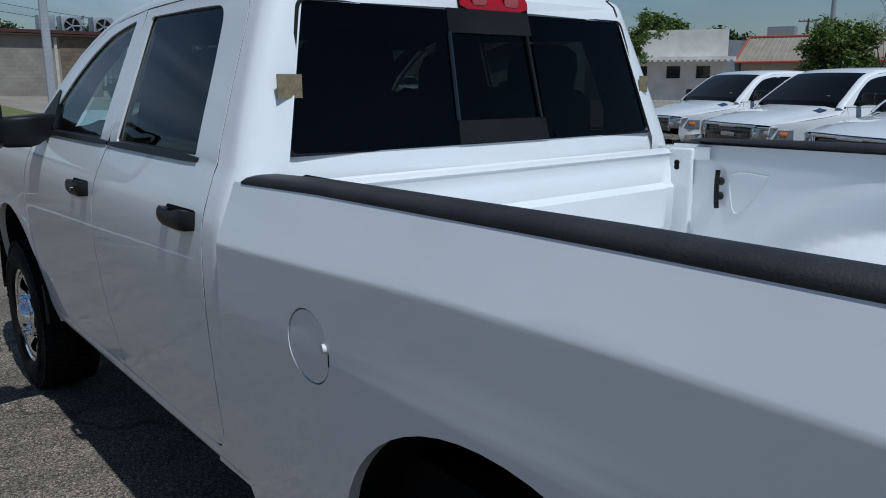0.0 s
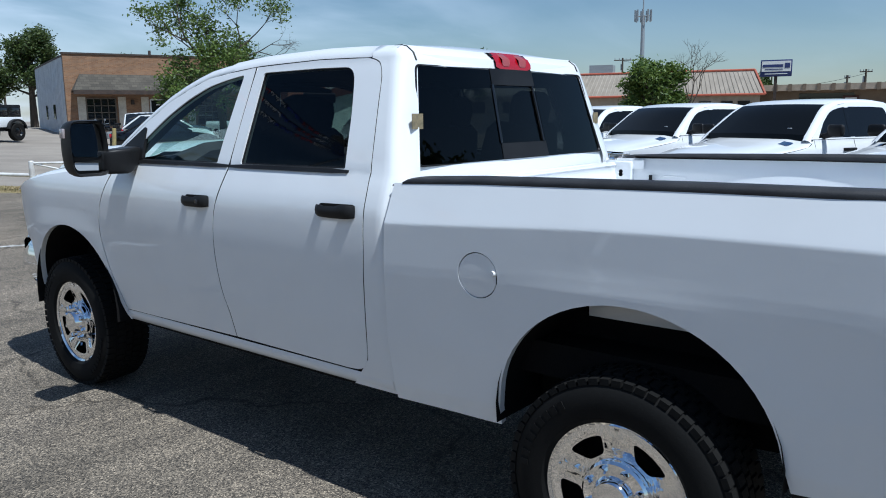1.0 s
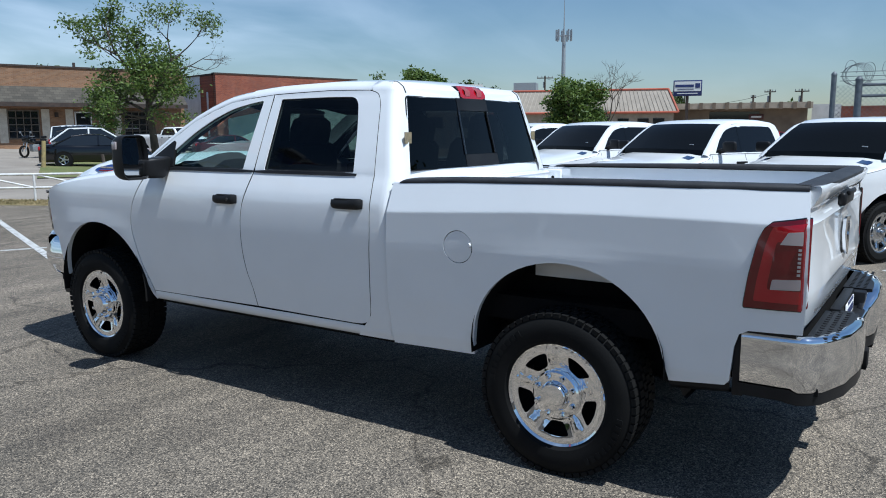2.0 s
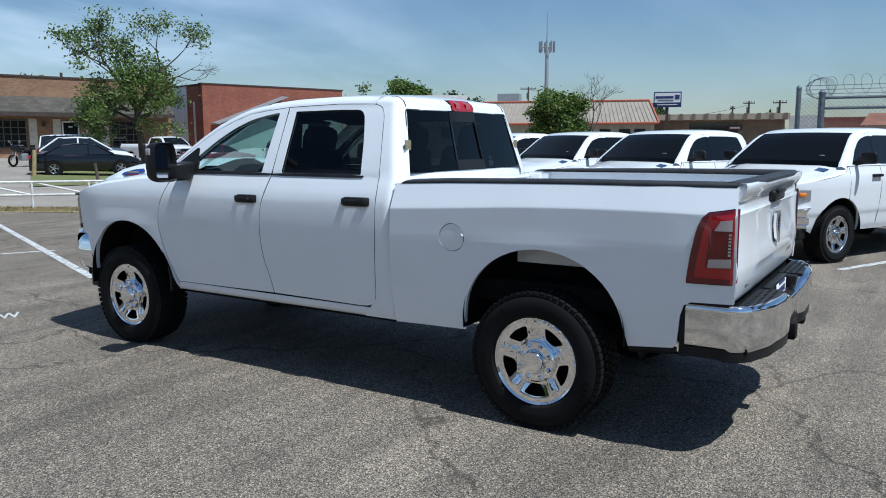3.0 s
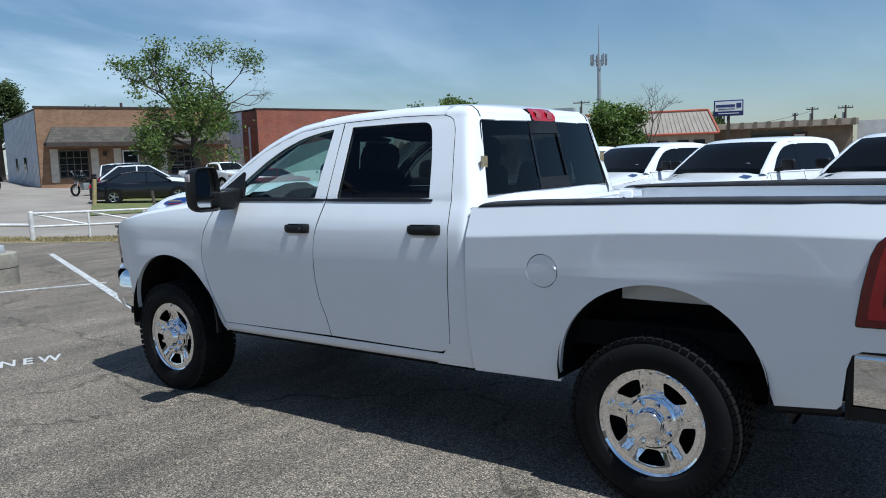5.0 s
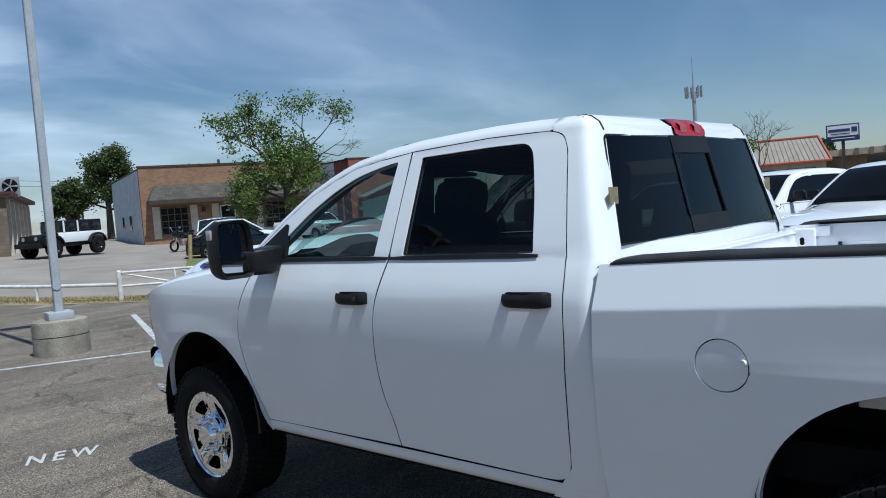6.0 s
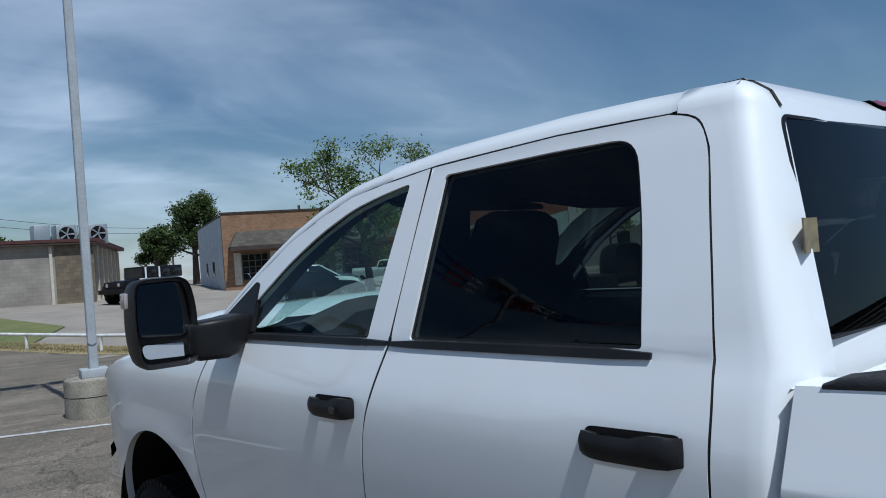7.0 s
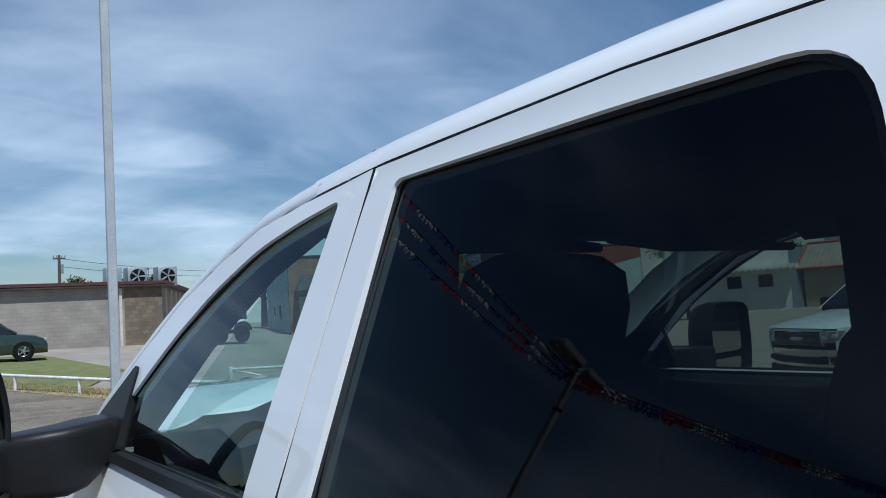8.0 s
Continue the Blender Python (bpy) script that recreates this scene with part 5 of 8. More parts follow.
for x0, x1 in ((-0.93, -0.34), (0.34, 0.93)):
    bm = bmesh.new()
    loft(bm, [[(x, -1.09, 0.80), (x, -1.09, 0.847), (x, bump_y(x) + 0.035, 0.847), (x, bump_y(x) + 0.03, 0.80)] for x in [x0 + (x1 - x0) * k / 8 for k in range(9)]], close_u=True, cap=True)
    n = int((x1 - x0) / 0.045)
    for i in range(n):
        for j in range(3):
            tube(bm, (x0 + 0.03 + i * 0.045, -1.125 - j * 0.034, 0.846), (x0 + 0.03 + i * 0.045, -1.125 - j * 0.034, 0.851), 0.011, 0.008, 6)
    part("step_pad", bm, BLACKP, rb, "black ribbed step pad")
bm = bmesh.new()
box(bm, -0.34, 0.34, -1.222, -1.12, 0.70, 0.765, 0.008)
box(bm, -0.30, 0.30, -1.15, -1.10, 0.70, 0.85, 0.006)
for x in (-0.30, 0.30):
    box(bm, x - 0.045, x + 0.045, -1.21, -1.12, 0.70, 0.84, 0.01)
part("step_well", bm, BLACKP, rb)
bm = bmesh.new()
box(bm, -0.165, 0.165, -1.162, -1.155, 0.715, 0.845, 0.004)
plate = part("number_plate", bm, PAPER, rb, "white paper number plate")
bm = bmesh.new()
for k in range(5):
    box(bm, -0.12 + k * 0.05, -0.085 + k * 0.05, -1.165, -1.161, 0.78, 0.815)
box(bm, -0.10, 0.10, -1.165, -1.161, 0.835, 0.85)
part("plate_bar", bm, principled("ink_blue", (0.03, 0.04, 0.12), 0.6), plate)
bm = bmesh.new()
rows = []
for i, x in enumerate(xs):
    y = yy[i] if i < len(yy) else bump_y(x)
    zb = interp(abs(x), [(0, 0.585), (0.30, 0.59), (0.6, 0.615), (1, 0.600)]) if i > 3 else 0.615
    rows.append([(x * 0.995, y + 0.01, zb + 0.01), (x * 0.99, y + 0.012, zb - 0.045), (x * 0.94, y + 0.07, zb - 0.055)])
rows = rows + [[(-p[0], p[1], p[2]) for p in r] for r in rows[-2::-1]]
loft(bm, rows)
for s in (-1, 1):
    box(bm, s * 0.945, s * 0.972, -0.86, -0.812, 0.56, 0.862, 0.006)
    box(bm, s * 0.945, s * 0.970, -1.06, -0.83, 0.848, 0.866, 0.004)
part("valance", bm, BLACKP, rb, "black lower bumper valance")
bm = bmesh.new()
box(bm, -0.05, 0.05, -1.26, -1.0, 0.50, 0.60, 0.006)
part("tow_hitch", bm, DARK, rb)
bm = bmesh.new()
box(bm, 0.42, 0.50, -1.25, -1.05, 0.50, 0.56, 0.01)
part("trailer_socket", bm, DARK, rb)

# chassis, axles and dark inner body
for s in (-1, 1):
    part("frame_rail", boxes((s * 0.40, s * 0.50, -1.1, 4.5, 0.52, 0.68)), DARK, truck)
    part("floor_pan", boxes((s * 0.30, s * 0.9, 1.08, 3.15, 0.50, 0.56)), DARK, truck)
for nm, r in (("exhaust", (0.2, 0.38, -0.9, 2.6, 0.44, 0.52)), ("cross_member", (-0.93, 0.93, 0.52, 1.0, 0.55, 0.84)), ("spare_wheel_carrier", (-0.84, 0.84, -1.06, -0.55, 0.64, 0.85)), ("bed_pan", (-0.84, 0.84, -0.55, 0.52, 0.72, 0.85)),
              # thin plate under the rear bumper: added to stop sun leaking into the truck's shadow
              ("bumper_beam", (-0.93, 0.93, -1.15, -0.94, 0.60, 0.63)), ("radiator_support", (-0.80, 0.80, 4.25, 4.6, 0.5, 1.2)), ("engine_bay", (-0.56, 0.56, 3.2, 4.3, 0.5, 1.30))):
    part(nm, boxes(r), DARK, truck)
bm = bmesh.new()
tube(bm, (-0.75, 0, 0.42), (0.75, 0, 0.42), 0.06)
part("rear_axle", bm, DARK, truck)
bm = bmesh.new()
tube(bm, (-0.75, 3.785, 0.42), (0.75, 3.785, 0.42), 0.05)
part("front_axle", bm, DARK, truck)
bm = bmesh.new()
lathe(bm, [(0.001, -0.16), (0.12, -0.13), (0.17, 0), (0.12, 0.13), (0.001, 0.16)], 16, (0, 0, 0.42), "x")
part("differential", bm, DARK, truck)
for s in (-1, 1):
    for rows in ([[(s * (soft(z, SIDE) - 0.055), y, z) for z in (0.53, 0.8, 1.1, 1.3, 1.44)] for y in (3.16, 2.6, 2.1, 1.6, 1.1)],
                 [[(s * (bed_w(y, z) - 0.05), y, z) for z in (0.60, 0.9, 1.1, 1.3, 1.42)] for y in (1.02, 0.8, 0.62)],
                 [[(s * (bed_w(y, z) - 0.06), y, z) for z in (0.62, 0.9, 1.1, 1.3, 1.42)] for y in (-0.62, -0.8, -1.06)],
                 [[(s * x, y, z) for x, z in ((0.93, 1.43), (0.86, 1.455))] for y in (0.84, -1.07)]):
        bm = bmesh.new()
        loft(bm, rows)
        part("inner_panel", bm, DARK, truck)
    bm = bmesh.new()
    loft(bm, [[(s * (bed_w(y, 1.42) - 0.004), y, z - 0.003), (s * 0.93, y, z + 0.002), (s * 0.862, y, z), (s * 0.858, y, z - 0.05)] for y, z in ((1.026, 1.418), (1.02, 1.427), (0.78, 1.434))])
    part("bed_corner", bm, WHITE, truck)
    part("fender_brace", boxes((s * 0.86, s * 0.92, 3.3, 4.4, 1.10, 1.20)), DARK, truck)
for s in (-1, 1):
    for y, face in ((0.0, 1.038), (3.785, 0.990)):
        make_wheel(truck, s, y, (RUBBER, CHROME, CHROME), face=face)

# cabin
cab = new("cabin")
cab.parent = truck
bm = bmesh.new()
box(bm, -0.88, 0.88, 1.06, 3.2, 0.56, 0.66)
box(bm, -0.70, 0.70, 1.14, 2.34, 1.91, 1.935, 0.02)
part("cabin_lining", bm, SEAT, cab)
bm = bmesh.new()
box(bm, -0.70, 0.70, 2.28, 2.43, 1.868, 1.935, 0.02)
part("header_trim", bm, SEAT, cab)
bm = bmesh.new()
rows = []
for x in [k / 8 * 0.86 for k in range(-8, 9)]:
    bump = 0.075 * math.exp(-((x + 0.42) / 0.2) ** 4)
    rows.append([(x, 3.38, 1.42), (x, 3.1, 1.475 + bump * 0.4), (x, 2.93, 1.485 + bump), (x, 2.86, 1.44 + bump), (x, 2.88, 1.15), (x, 2.95, 0.95)])
loft(bm, rows)
part("dashboard", bm, DASH, cab, "grey dashboard")
bm = bmesh.new()
box(bm, -0.16, 0.16, 2.84, 2.90, 1.10, 1.37, 0.02)
part("screen", bm, GLOSSB, cab)
bm = bmesh.new()
ring = [(0.19 * math.cos(a), 0.19 * math.sin(a)) for a in [2 * math.pi * i / 28 for i in range(29)]]
mw = Matrix.Translation((-0.42, 2.66, 1.37)) @ Matrix.Rotation(radians(-62), 4, "X")
pipe(bm, [mw @ Vector((a, b, 0)) for a, b in ring], 0.016, 8)
for a in (0.2, math.pi - 0.2, -math.pi / 2):
    tube(bm, mw @ Vector((0.05 * math.cos(a), 0.05 * math.sin(a), -0.02)), mw @ Vector((0.185 * math.cos(a), 0.185 * math.sin(a), 0)), 0.016, seg=6)
box(bm, -0.07, 0.07, -0.06, 0.06, -0.05, -0.005, 0.015, m=mw)
tube(bm, mw @ Vector((0, 0, -0.04)), mw @ Vector((0, 0, -0.28)), 0.04, seg=8)
part("steering_wheel", bm, BLACKP, cab, "black steering wheel")


def seat_at(name, x, y, w, rake=0.22):
    st = new(name)
    st.parent = cab
    bm = bmesh.new()
    box(bm, x - w / 2, x + w / 2, y - 0.05, y + 0.50, 0.85, 1.02, 0.05, 3)
    part("cushion", bm, SEAT, st)
    bm = bmesh.new()
    m = Matrix.Translation((x, y - 0.02, 0.98)) @ Matrix.Rotation(rake, 4, "X")
    rows = []
    for z, k in ((0.0, 0.92), (0.08, 1.0), (0.3, 1.02), (0.52, 1.0), (0.64, 0.90), (0.68, 0.66)):
        rows.append([m @ Vector((a * w / 2 * k, b, z)) for a, b in ((-1, 0.06), (-0.75, 0.02), (0, 0.045), (0.75, 0.02), (1, 0.06), (1.0, -0.06), (0.7, -0.10), (-0.7, -0.10), (-1.0, -0.06))])
    loft(bm, rows, close_u=True, cap=True)
    part("backrest", bm, SEAT, st)
    bm = bmesh.new()
    m2 = m @ Matrix.Translation((0, -0.03, 0.645))
    rows = []
    for z, k in ((0.0, 0.75), (0.03, 0.95), (0.12, 1.0), (0.18, 0.9), (0.205, 0.6)):
        rows.append([m2 @ Vector((a * 0.165 * k, b * k, z)) for a, b in ((-1, 0.03), (-0.6, 0.06), (0.6, 0.06), (1, 0.03), (1, -0.03), (0.6, -0.06), (-0.6, -0.06), (-1, -0.03))])
    loft(bm, rows, close_u=True, cap=True)
    for a in (-0.06, 0.06):
        tube(bm, m2 @ Vector((a, 0, -0.06)), m2 @ Vector((a, 0, 0.02)), 0.007, seg=6)
    part("headrest", bm, SEAT, st)
    return st


for x, y in ((-0.50, 2.26), (0.45, 2.04)):
    seat_at("front_seat", x, y, 0.56)
for x in (-0.45, 0.45):
    seat_at("rear_seat", x, 1.43, 0.60, 0.14)
bm = bmesh.new()
tube(bm, (0, 2.52, 1.90), (0, 2.50, 1.83), 0.012, seg=8)
box(bm, -0.125, 0.125, 2.475, 2.51, 1.775, 1.84, 0.014, 3)
part("inner_mirror", bm, BLACKP, cab)
for x in (-0.38, 0.38):
    bm = bmesh.new()
    box(bm, -0.27, 0.27, -0.01, 0.01, -0.10, 0.10, 0.008, m=Matrix.Translation((x, 2.36, 1.858)) @ Matrix.Rotation(radians(-78), 4, "X"))
    part("sun_visor", bm, SEAT, cab, "folded grey sun visor")
for s in (-1, 1):
    bm = bmesh.new()
    rows = [[(s * 0.90, y, 1.44), (s * 0.84, y, 1.435), (s * 0.80, y, 1.30), (s * 0.82, y, 0.75)] for y in (1.12, 1.6, 2.1, 2.6, 3.1)]
    loft(bm, rows)
    part("door_card", bm, SEAT, cab)
    bm = bmesh.new()
    rows = [[(s * 0.86, 2.03, 1.46), (s * 0.86, 2.12, 1.46), (s * 0.64, 2.13, 1.46)], [(s * 0.76, 2.02, 1.90), (s * 0.76, 2.10, 1.90), (s * 0.60, 2.12, 1.90)]]
    loft(bm, rows)
    rows = [[(s * 0.83, 1.06, 1.44), (s * 0.86, 1.30, 1.44)], [(s * 0.80, 1.10, 1.65), (s * 0.83, 1.28, 1.65)], [(s * 0.71, 1.15, 1.92), (s * 0.74, 1.36, 1.92)]]
    loft(bm, rows)
    rows = [[(s * 0.79, 3.26, 1.43), (s * 0.86, 3.20, 1.44), (s * 0.93, 3.08, 1.475)], [(s * 0.755, 2.84, 1.675), (s * 0.80, 2.82, 1.69), (s * 0.857, 2.80, 1.70)], [(s * 0.715, 2.58, 1.815), (s * 0.755, 2.56, 1.83), (s * 0.806, 2.54, 1.835)], [(s * 0.67, 2.32, 1.915), (s * 0.71, 2.28, 1.92), (s * 0.775, 2.24, 1.91)]]
    loft(bm, rows)
    rows = [[(s * 0.765, y, 1.86 if y > 1.4 else 1.84), (s * 0.72, y, 1.885), (s * 0.62, y, 1.915)] for y in (1.2, 1.8, 2.3)]
    loft(bm, rows)
    part("pillar_trim", bm, TRIMP, cab)


# ---------------- white half-ton pickups in the next row ----------------
PSIDE = [(0.42, 0.93), (0.52, 0.965), (0.66, 0.985), (0.72, 1.005), (0.9, 1.02), (1.08, 1.03), (1.20, 1.02), (1.33, 0.975)]
PTOP = [(-3.05, 1.76), (-2.6, 1.80), (-2.0, 1.81), (-1.65, 1.79), (-1.3, 1.71), (-0.95, 1.57), (-0.55, 1.40), (-0.38, 1.33)]


def pw(y, z):
    w = soft(z, PSIDE, 0.01) if z < 1.33 else 0.975 - (z - 1.33) * 0.40
    if y > 0.1:
        w -= 0.20 * ((y - 0.1) / 0.85) ** 2.4
    return w


SIDE_DARK = principled("dark_side_glass", (0.006, 0.007, 0.008), 0.04, 0, 0, 0.35)
SCREEN_DARK = principled("grey_windscreen", (0.007, 0.008, 0.009), 0.03, 0, 0, 0.12)
LAMP_SILVER = principled("lamp_silver", (0.42, 0.43, 0.45), 0.12, 0.7, 1.0)


def parked_pickup():
    t = thing("parked_pickup", "white crew cab half-ton pickup parked nose out in a stall", "pickup truck", group="row of parked white pickups")
    P_ARCH = arc(0.0, 0.47, 0.49, 0.44, 184, -4, 20)
    R_ARCH = arc(-3.67, 0.47, 0.49, 0.44, 184, -4, 20)
    low = [(-4.85, 0.62), (-4.2, 0.52)] + R_ARCH + [(-3.1, 0.44), (-0.55, 0.44)] + P_ARCH + [(0.62, 0.50), (0.86, 0.62), (0.93, 0.80), (0.93, 1.0), (0.90, 1.10)]
    top = [(0.4, 1.165), (-0.1, 1.235), (-0.42, 1.30), (-0.46, 1.325), (-3.12, 1.325), (-3.13, 1.40), (-4.85, 1.43)]
    for s in (-1, 1):
        out = (s, 0, 0)
        pl = lambda a, b, s=s: (s * pw(a, b), a, b)
        body = panel("body_side", low + top, [], pl, WHITE, t, "", (0.12, 0.05), 0.03, out)
        house = [(-0.42, 1.335)] + [(y, soft(y, PTOP, 0.03)) for y in (-0.55, -0.7, -0.85, -1.0, -1.2, -1.38, -1.55, -1.8, -2.0, -2.3, -2.6, -2.9, -3.03)] + [(-3.10, 1.66), (-3.12, 1.335)]
        w1 = fillet([(-0.70, 1.352), (-1.02, 1.545), (-1.30, 1.66), (-1.60, 1.735), (-1.72, 1.748), (-1.70, 1.352)], [0.01, 0.05, 0.06, 0.05, 0.01, 0.01], 4)
        w2 = fillet([(-1.80, 1.352), (-1.82, 1.752), (-2.5, 1.748), (-2.84, 1.735), (-2.92, 1.56), (-2.93, 1.352)], [0.01, 0.01, 0.05, 0.06, 0.08, 0.02], 4)
        hs = panel("cab_side", house, [w1, w2], pl, WHITE, t, "", (0.12, 0.06), 0.03, out)
        bm = bmesh.new()
        loft(bm, [[(s * (pw(a, b) + d), a, b) for a, b, d in ((y0, 1.36, 0.006), (y1, 1.74, 0.006))] for y0, y1 in ((-1.68, -1.70), (-1.82, -1.84))])
        part("pillar_cover", bm, SIDE_DARK, hs, "gloss black pillar cover")
        for w in (w1, w2):
            bm2, nn = sheet(w, [], lambda a, b: (s * (pw(a, b) + 0.003), a, b), (0.3, 0.3), 0.0, out)
            finish(bm2, "side_glass", SIDE_DARK, hs, "dark tinted side glass", normals=nn)
        for y in (-0.50, -1.75, -2.92):
            bm = bmesh.new()
            pts = [(s * (pw(y, z) + 0.0015), y + (0.03 if z < 0.7 and y < -2 else 0), z) for z in (0.52, 0.7, 0.9, 1.1, 1.25, 1.33)]
            pipe(bm, pts, 0.0035, 4)
            part("door_gap", bm, DARK, body)
        for y in (-1.62, -2.75):
            bm = bmesh.new()
            box(bm, s * (pw(y, 1.2) - 0.01), s * (pw(y, 1.2) + 0.045), y - 0.11, y + 0.11, 1.175, 1.215, 0.012)
            part("handle", bm, BLACKP, body)
        mir = new("door_mirror")
        mir.parent = t
        bm = bmesh.new()
        box(bm, s * 1.01, s * 1.25, -0.99, -0.85, 1.37, 1.525, 0.045, 3)
        part("mirror_shell", bm, BLACKP, mir, "black door mirror")
        bm = bmesh.new()
        tube(bm, (s * 0.93, -0.86, 1.365), (s * 1.08, -0.91, 1.40), 0.04, seg=8)
        part("mirror_arm", bm, BLACKP, mir)
        bm = bmesh.new()
        wheel_arch_liner(bm, s, 0.0, 0.47, 0.50, 0.45, 190, -10)
        part("wheel_liner", bm, DARK, t)
        bm = bmesh.new()
        wheel_arch_liner(bm, s, -3.67, 0.47, 0.50, 0.45, 190, -10)
        part("wheel_liner", bm, DARK, t)
        for y in (0.0, -3.67):
            make_wheel(t, s, y, (RUBBER, ALU, ALU), 6, 0.405, 0.25, 0.27, 0.985)
        # head lamp
        bm = bmesh.new()
        rows = []
        for z, a in ((0.885, 0.02), (0.895, 0.0), (0.96, 0.0), (1.03, 0.0), (1.045, 0.02)):
            rows.append([(s * (0.965 - a), 0.62, z), (s * (0.93 - a), 0.76, z), (s * (0.84 - a), 0.90, z), (s * 0.70, 0.97, z), (s * 0.56, 1.0, z)])
        loft(bm, rows)
        hl = part("head_lamp", bm, LAMP_SILVER, t, "clear headlamp unit")
        for x, y, z, r, mt in ((0.66, 0.975, 0.965, 0.05, CHROME), (0.80, 0.925, 0.965, 0.052, CLEARLENS)):
            bm = bmesh.new()
            m = Matrix.Translation((s * x, y, z)) @ Matrix.Rotation(s * -0.45, 4, "Z")
            bmesh.ops.create_uvsphere(bm, u_segments=14, v_segments=8, radius=r, matrix=m @ Matrix.Diagonal((1.15, 0.5, 1, 1)))
            part("reflector", bm, mt, hl)
        bm = bmesh.new()
        box(bm, s * 0.90, s * 0.948, 0.69, 0.79, 0.945, 1.0, 0.012, m=Matrix.Identity(4))
        bmesh.ops.rotate(bm, verts=bm.verts, cent=(s * 0.92, 0.74, 0.97), matrix=Matrix.Rotation(s * 0.5, 3, "Z"))
        part("indicator", bm, AMBER, hl)
        bm = bmesh.new()
        box(bm, s * 0.55, s * 0.93, 0.86, 0.99, 1.040, 1.068, 0.006)
        bmesh.ops.rotate(bm, verts=bm.verts, cent=(s * 0.55, 0.98, 1.05), matrix=Matrix.Rotation(s * -0.28, 3, "Z"))
        part("chrome_brow", bm, CHROME, hl)
        # bonnet badge
        bm = bmesh.new()
        rows = [[(s * x, y, z) for x, y, z in ((0.80, yy, zf + 0.042), (0.735, yy, zf + 0.054), (0.66, yy, zf + 0.066))] for yy, zf in ((-0.15, 1.245), (-0.03, 1.226), (0.09, 1.212))]
        loft(bm, rows)
        bd = part("bonnet_badge", bm, CHROME, t, "small chrome and blue bonnet badge")
        bm = bmesh.new()
        loft(bm, [[(p[0] * 0.995 + s * 0.004, p[1] * 0.96 - 0.012, p[2] + 0.003) for p in r[:2]] for r in rows])
        part("inlay", bm, principled("badge_slate", (0.03, 0.06, 0.14), 0.3), bd)
    # bonnet
    bm = bmesh.new()
    rows = []
    for y in (-0.56, -0.4, -0.1, 0.2, 0.5, 0.7, 0.82, 0.90):
        zf = interp(y, [(-0.5, 1.305), (-0.42, 1.30), (-0.1, 1.235), (0.4, 1.175), (0.90, 1.085)])
        w0 = pw(y, zf)
        rise = interp(y, [(-0.5, 0.035), (-0.1, 0.062), (0.4, 0.066), (0.7, 0.05), (0.9, 0.01)])
        fwd = 0 if y < 0.5 else (y - 0.5) * 0.35
        half = [(-w0 * a, y + fwd * (1 - a * a), zf + b * rise / 0.06) for a, b in ((1, 0), (0.98, 0.010), (0.92, 0.022), (0.80, 0.030), (0.72, 0.045), (0.62, 0.062), (0.3, 0.070), (0, 0.072))]
        rows.append(half + [(-x, yy, z) for x, yy, z in half[-2::-1]])
    loft(bm, rows)
    part("bonnet", bm, WHITE, t, "", 60)
    # roof
    bm = bmesh.new()
    rows = []
    for y in (-3.10, -3.04, -2.95, -2.6, -2.2, -1.8, -1.62, -1.49):
        z0 = soft(y, PTOP, 0.03)
        w0 = pw(y, z0)
        dr = 0.05 if y < -3.08 else (0.015 if y < -3.0 else (0.022 if y > -1.5 else (0.004 if y > -1.6 else 0)))
        bow = 0.10 * max(0.0, min(1.0, (y + 1.9) / 0.35))
        half = [(-(w0 - a), y + bow * (1 - (1 - a / w0) ** 2), z0 + b - dr) for a, b in ((0, 0.0), (0.01, 0.02), (0.05, 0.04), (0.14, 0.052), (0.35, 0.06), (w0, 0.066))]
        rows.append(half + [(-x, yy, z) for x, yy, z in half[-2::-1]])
    loft(bm, rows)
    part("roof", bm, WHITE, t, "", 60)
    # windscreen with its dark frit, pillars
    bm = bmesh.new()
    rows = []
    for y in (-1.52, -1.4, -1.2, -1.0, -0.8, -0.6, -0.47):
        z0 = soft(y, PTOP, 0.03)
        w0 = min(0.875, pw(y, z0) - 0.088)
        rows.append([(x * w0, y + 0.055 + 0.09 * (1 - x * x), z0 + 0.024 + 0.014 * (1 - x * x)) for x in [j / 6 for j in range(-6, 7)]])
    rows.append([(p[0], p[1] + 0.03, p[2] - 0.085) for p in rows[-1]])
    loft(bm, rows)
    part("windscreen", bm, SCREEN_DARK, t, "dark reflecting windscreen")
    for s in (-1, 1):
        bm = bmesh.new()
        rows = []
        for y in (-1.60, -1.4, -1.2, -1.0, -0.8, -0.6, -0.45, -0.39, -0.33):
            z0 = soft(y, PTOP, 0.03) if y < -0.42 else 1.355 - (y + 0.45) * 0.55
            w0 = pw(y, z0)
            rows.append([(s * w0, y, z0), (s * (w0 - 0.02), y + 0.01, z0 + 0.025), (s * (w0 - 0.07), y + 0.04, z0 + 0.035), (s * (w0 - 0.10), y + 0.05, z0 + 0.025)])
        loft(bm, rows)
        part("front_pillar", bm, WHITE, t, "", 60)
    bm = bmesh.new()
    box(bm, 0.52, 0.60, -0.66, -0.655, 1.38, 1.44, m=Matrix.Translation((0, 0.0, 0.0)))
    bmesh.ops.transform(bm, matrix=Matrix.Translation((-1.12, 0.12, 0.04)), verts=bm.verts)
    part("screen_sticker", bm, PAPER, t, "white paper sticker behind the windscreen")
    # grille, bumper
    bm = bmesh.new()
    box(bm, -0.60, 0.60, 0.72, 0.985, 0.82, 1.045, 0.03, 3)
    gr = part("grille", bm, GLOSSB, t, "black grille with chrome surround")
    bm = bmesh.new()
    box(bm, -0.64, 0.64, 0.94, 1.01, 1.045, 1.085, 0.012)
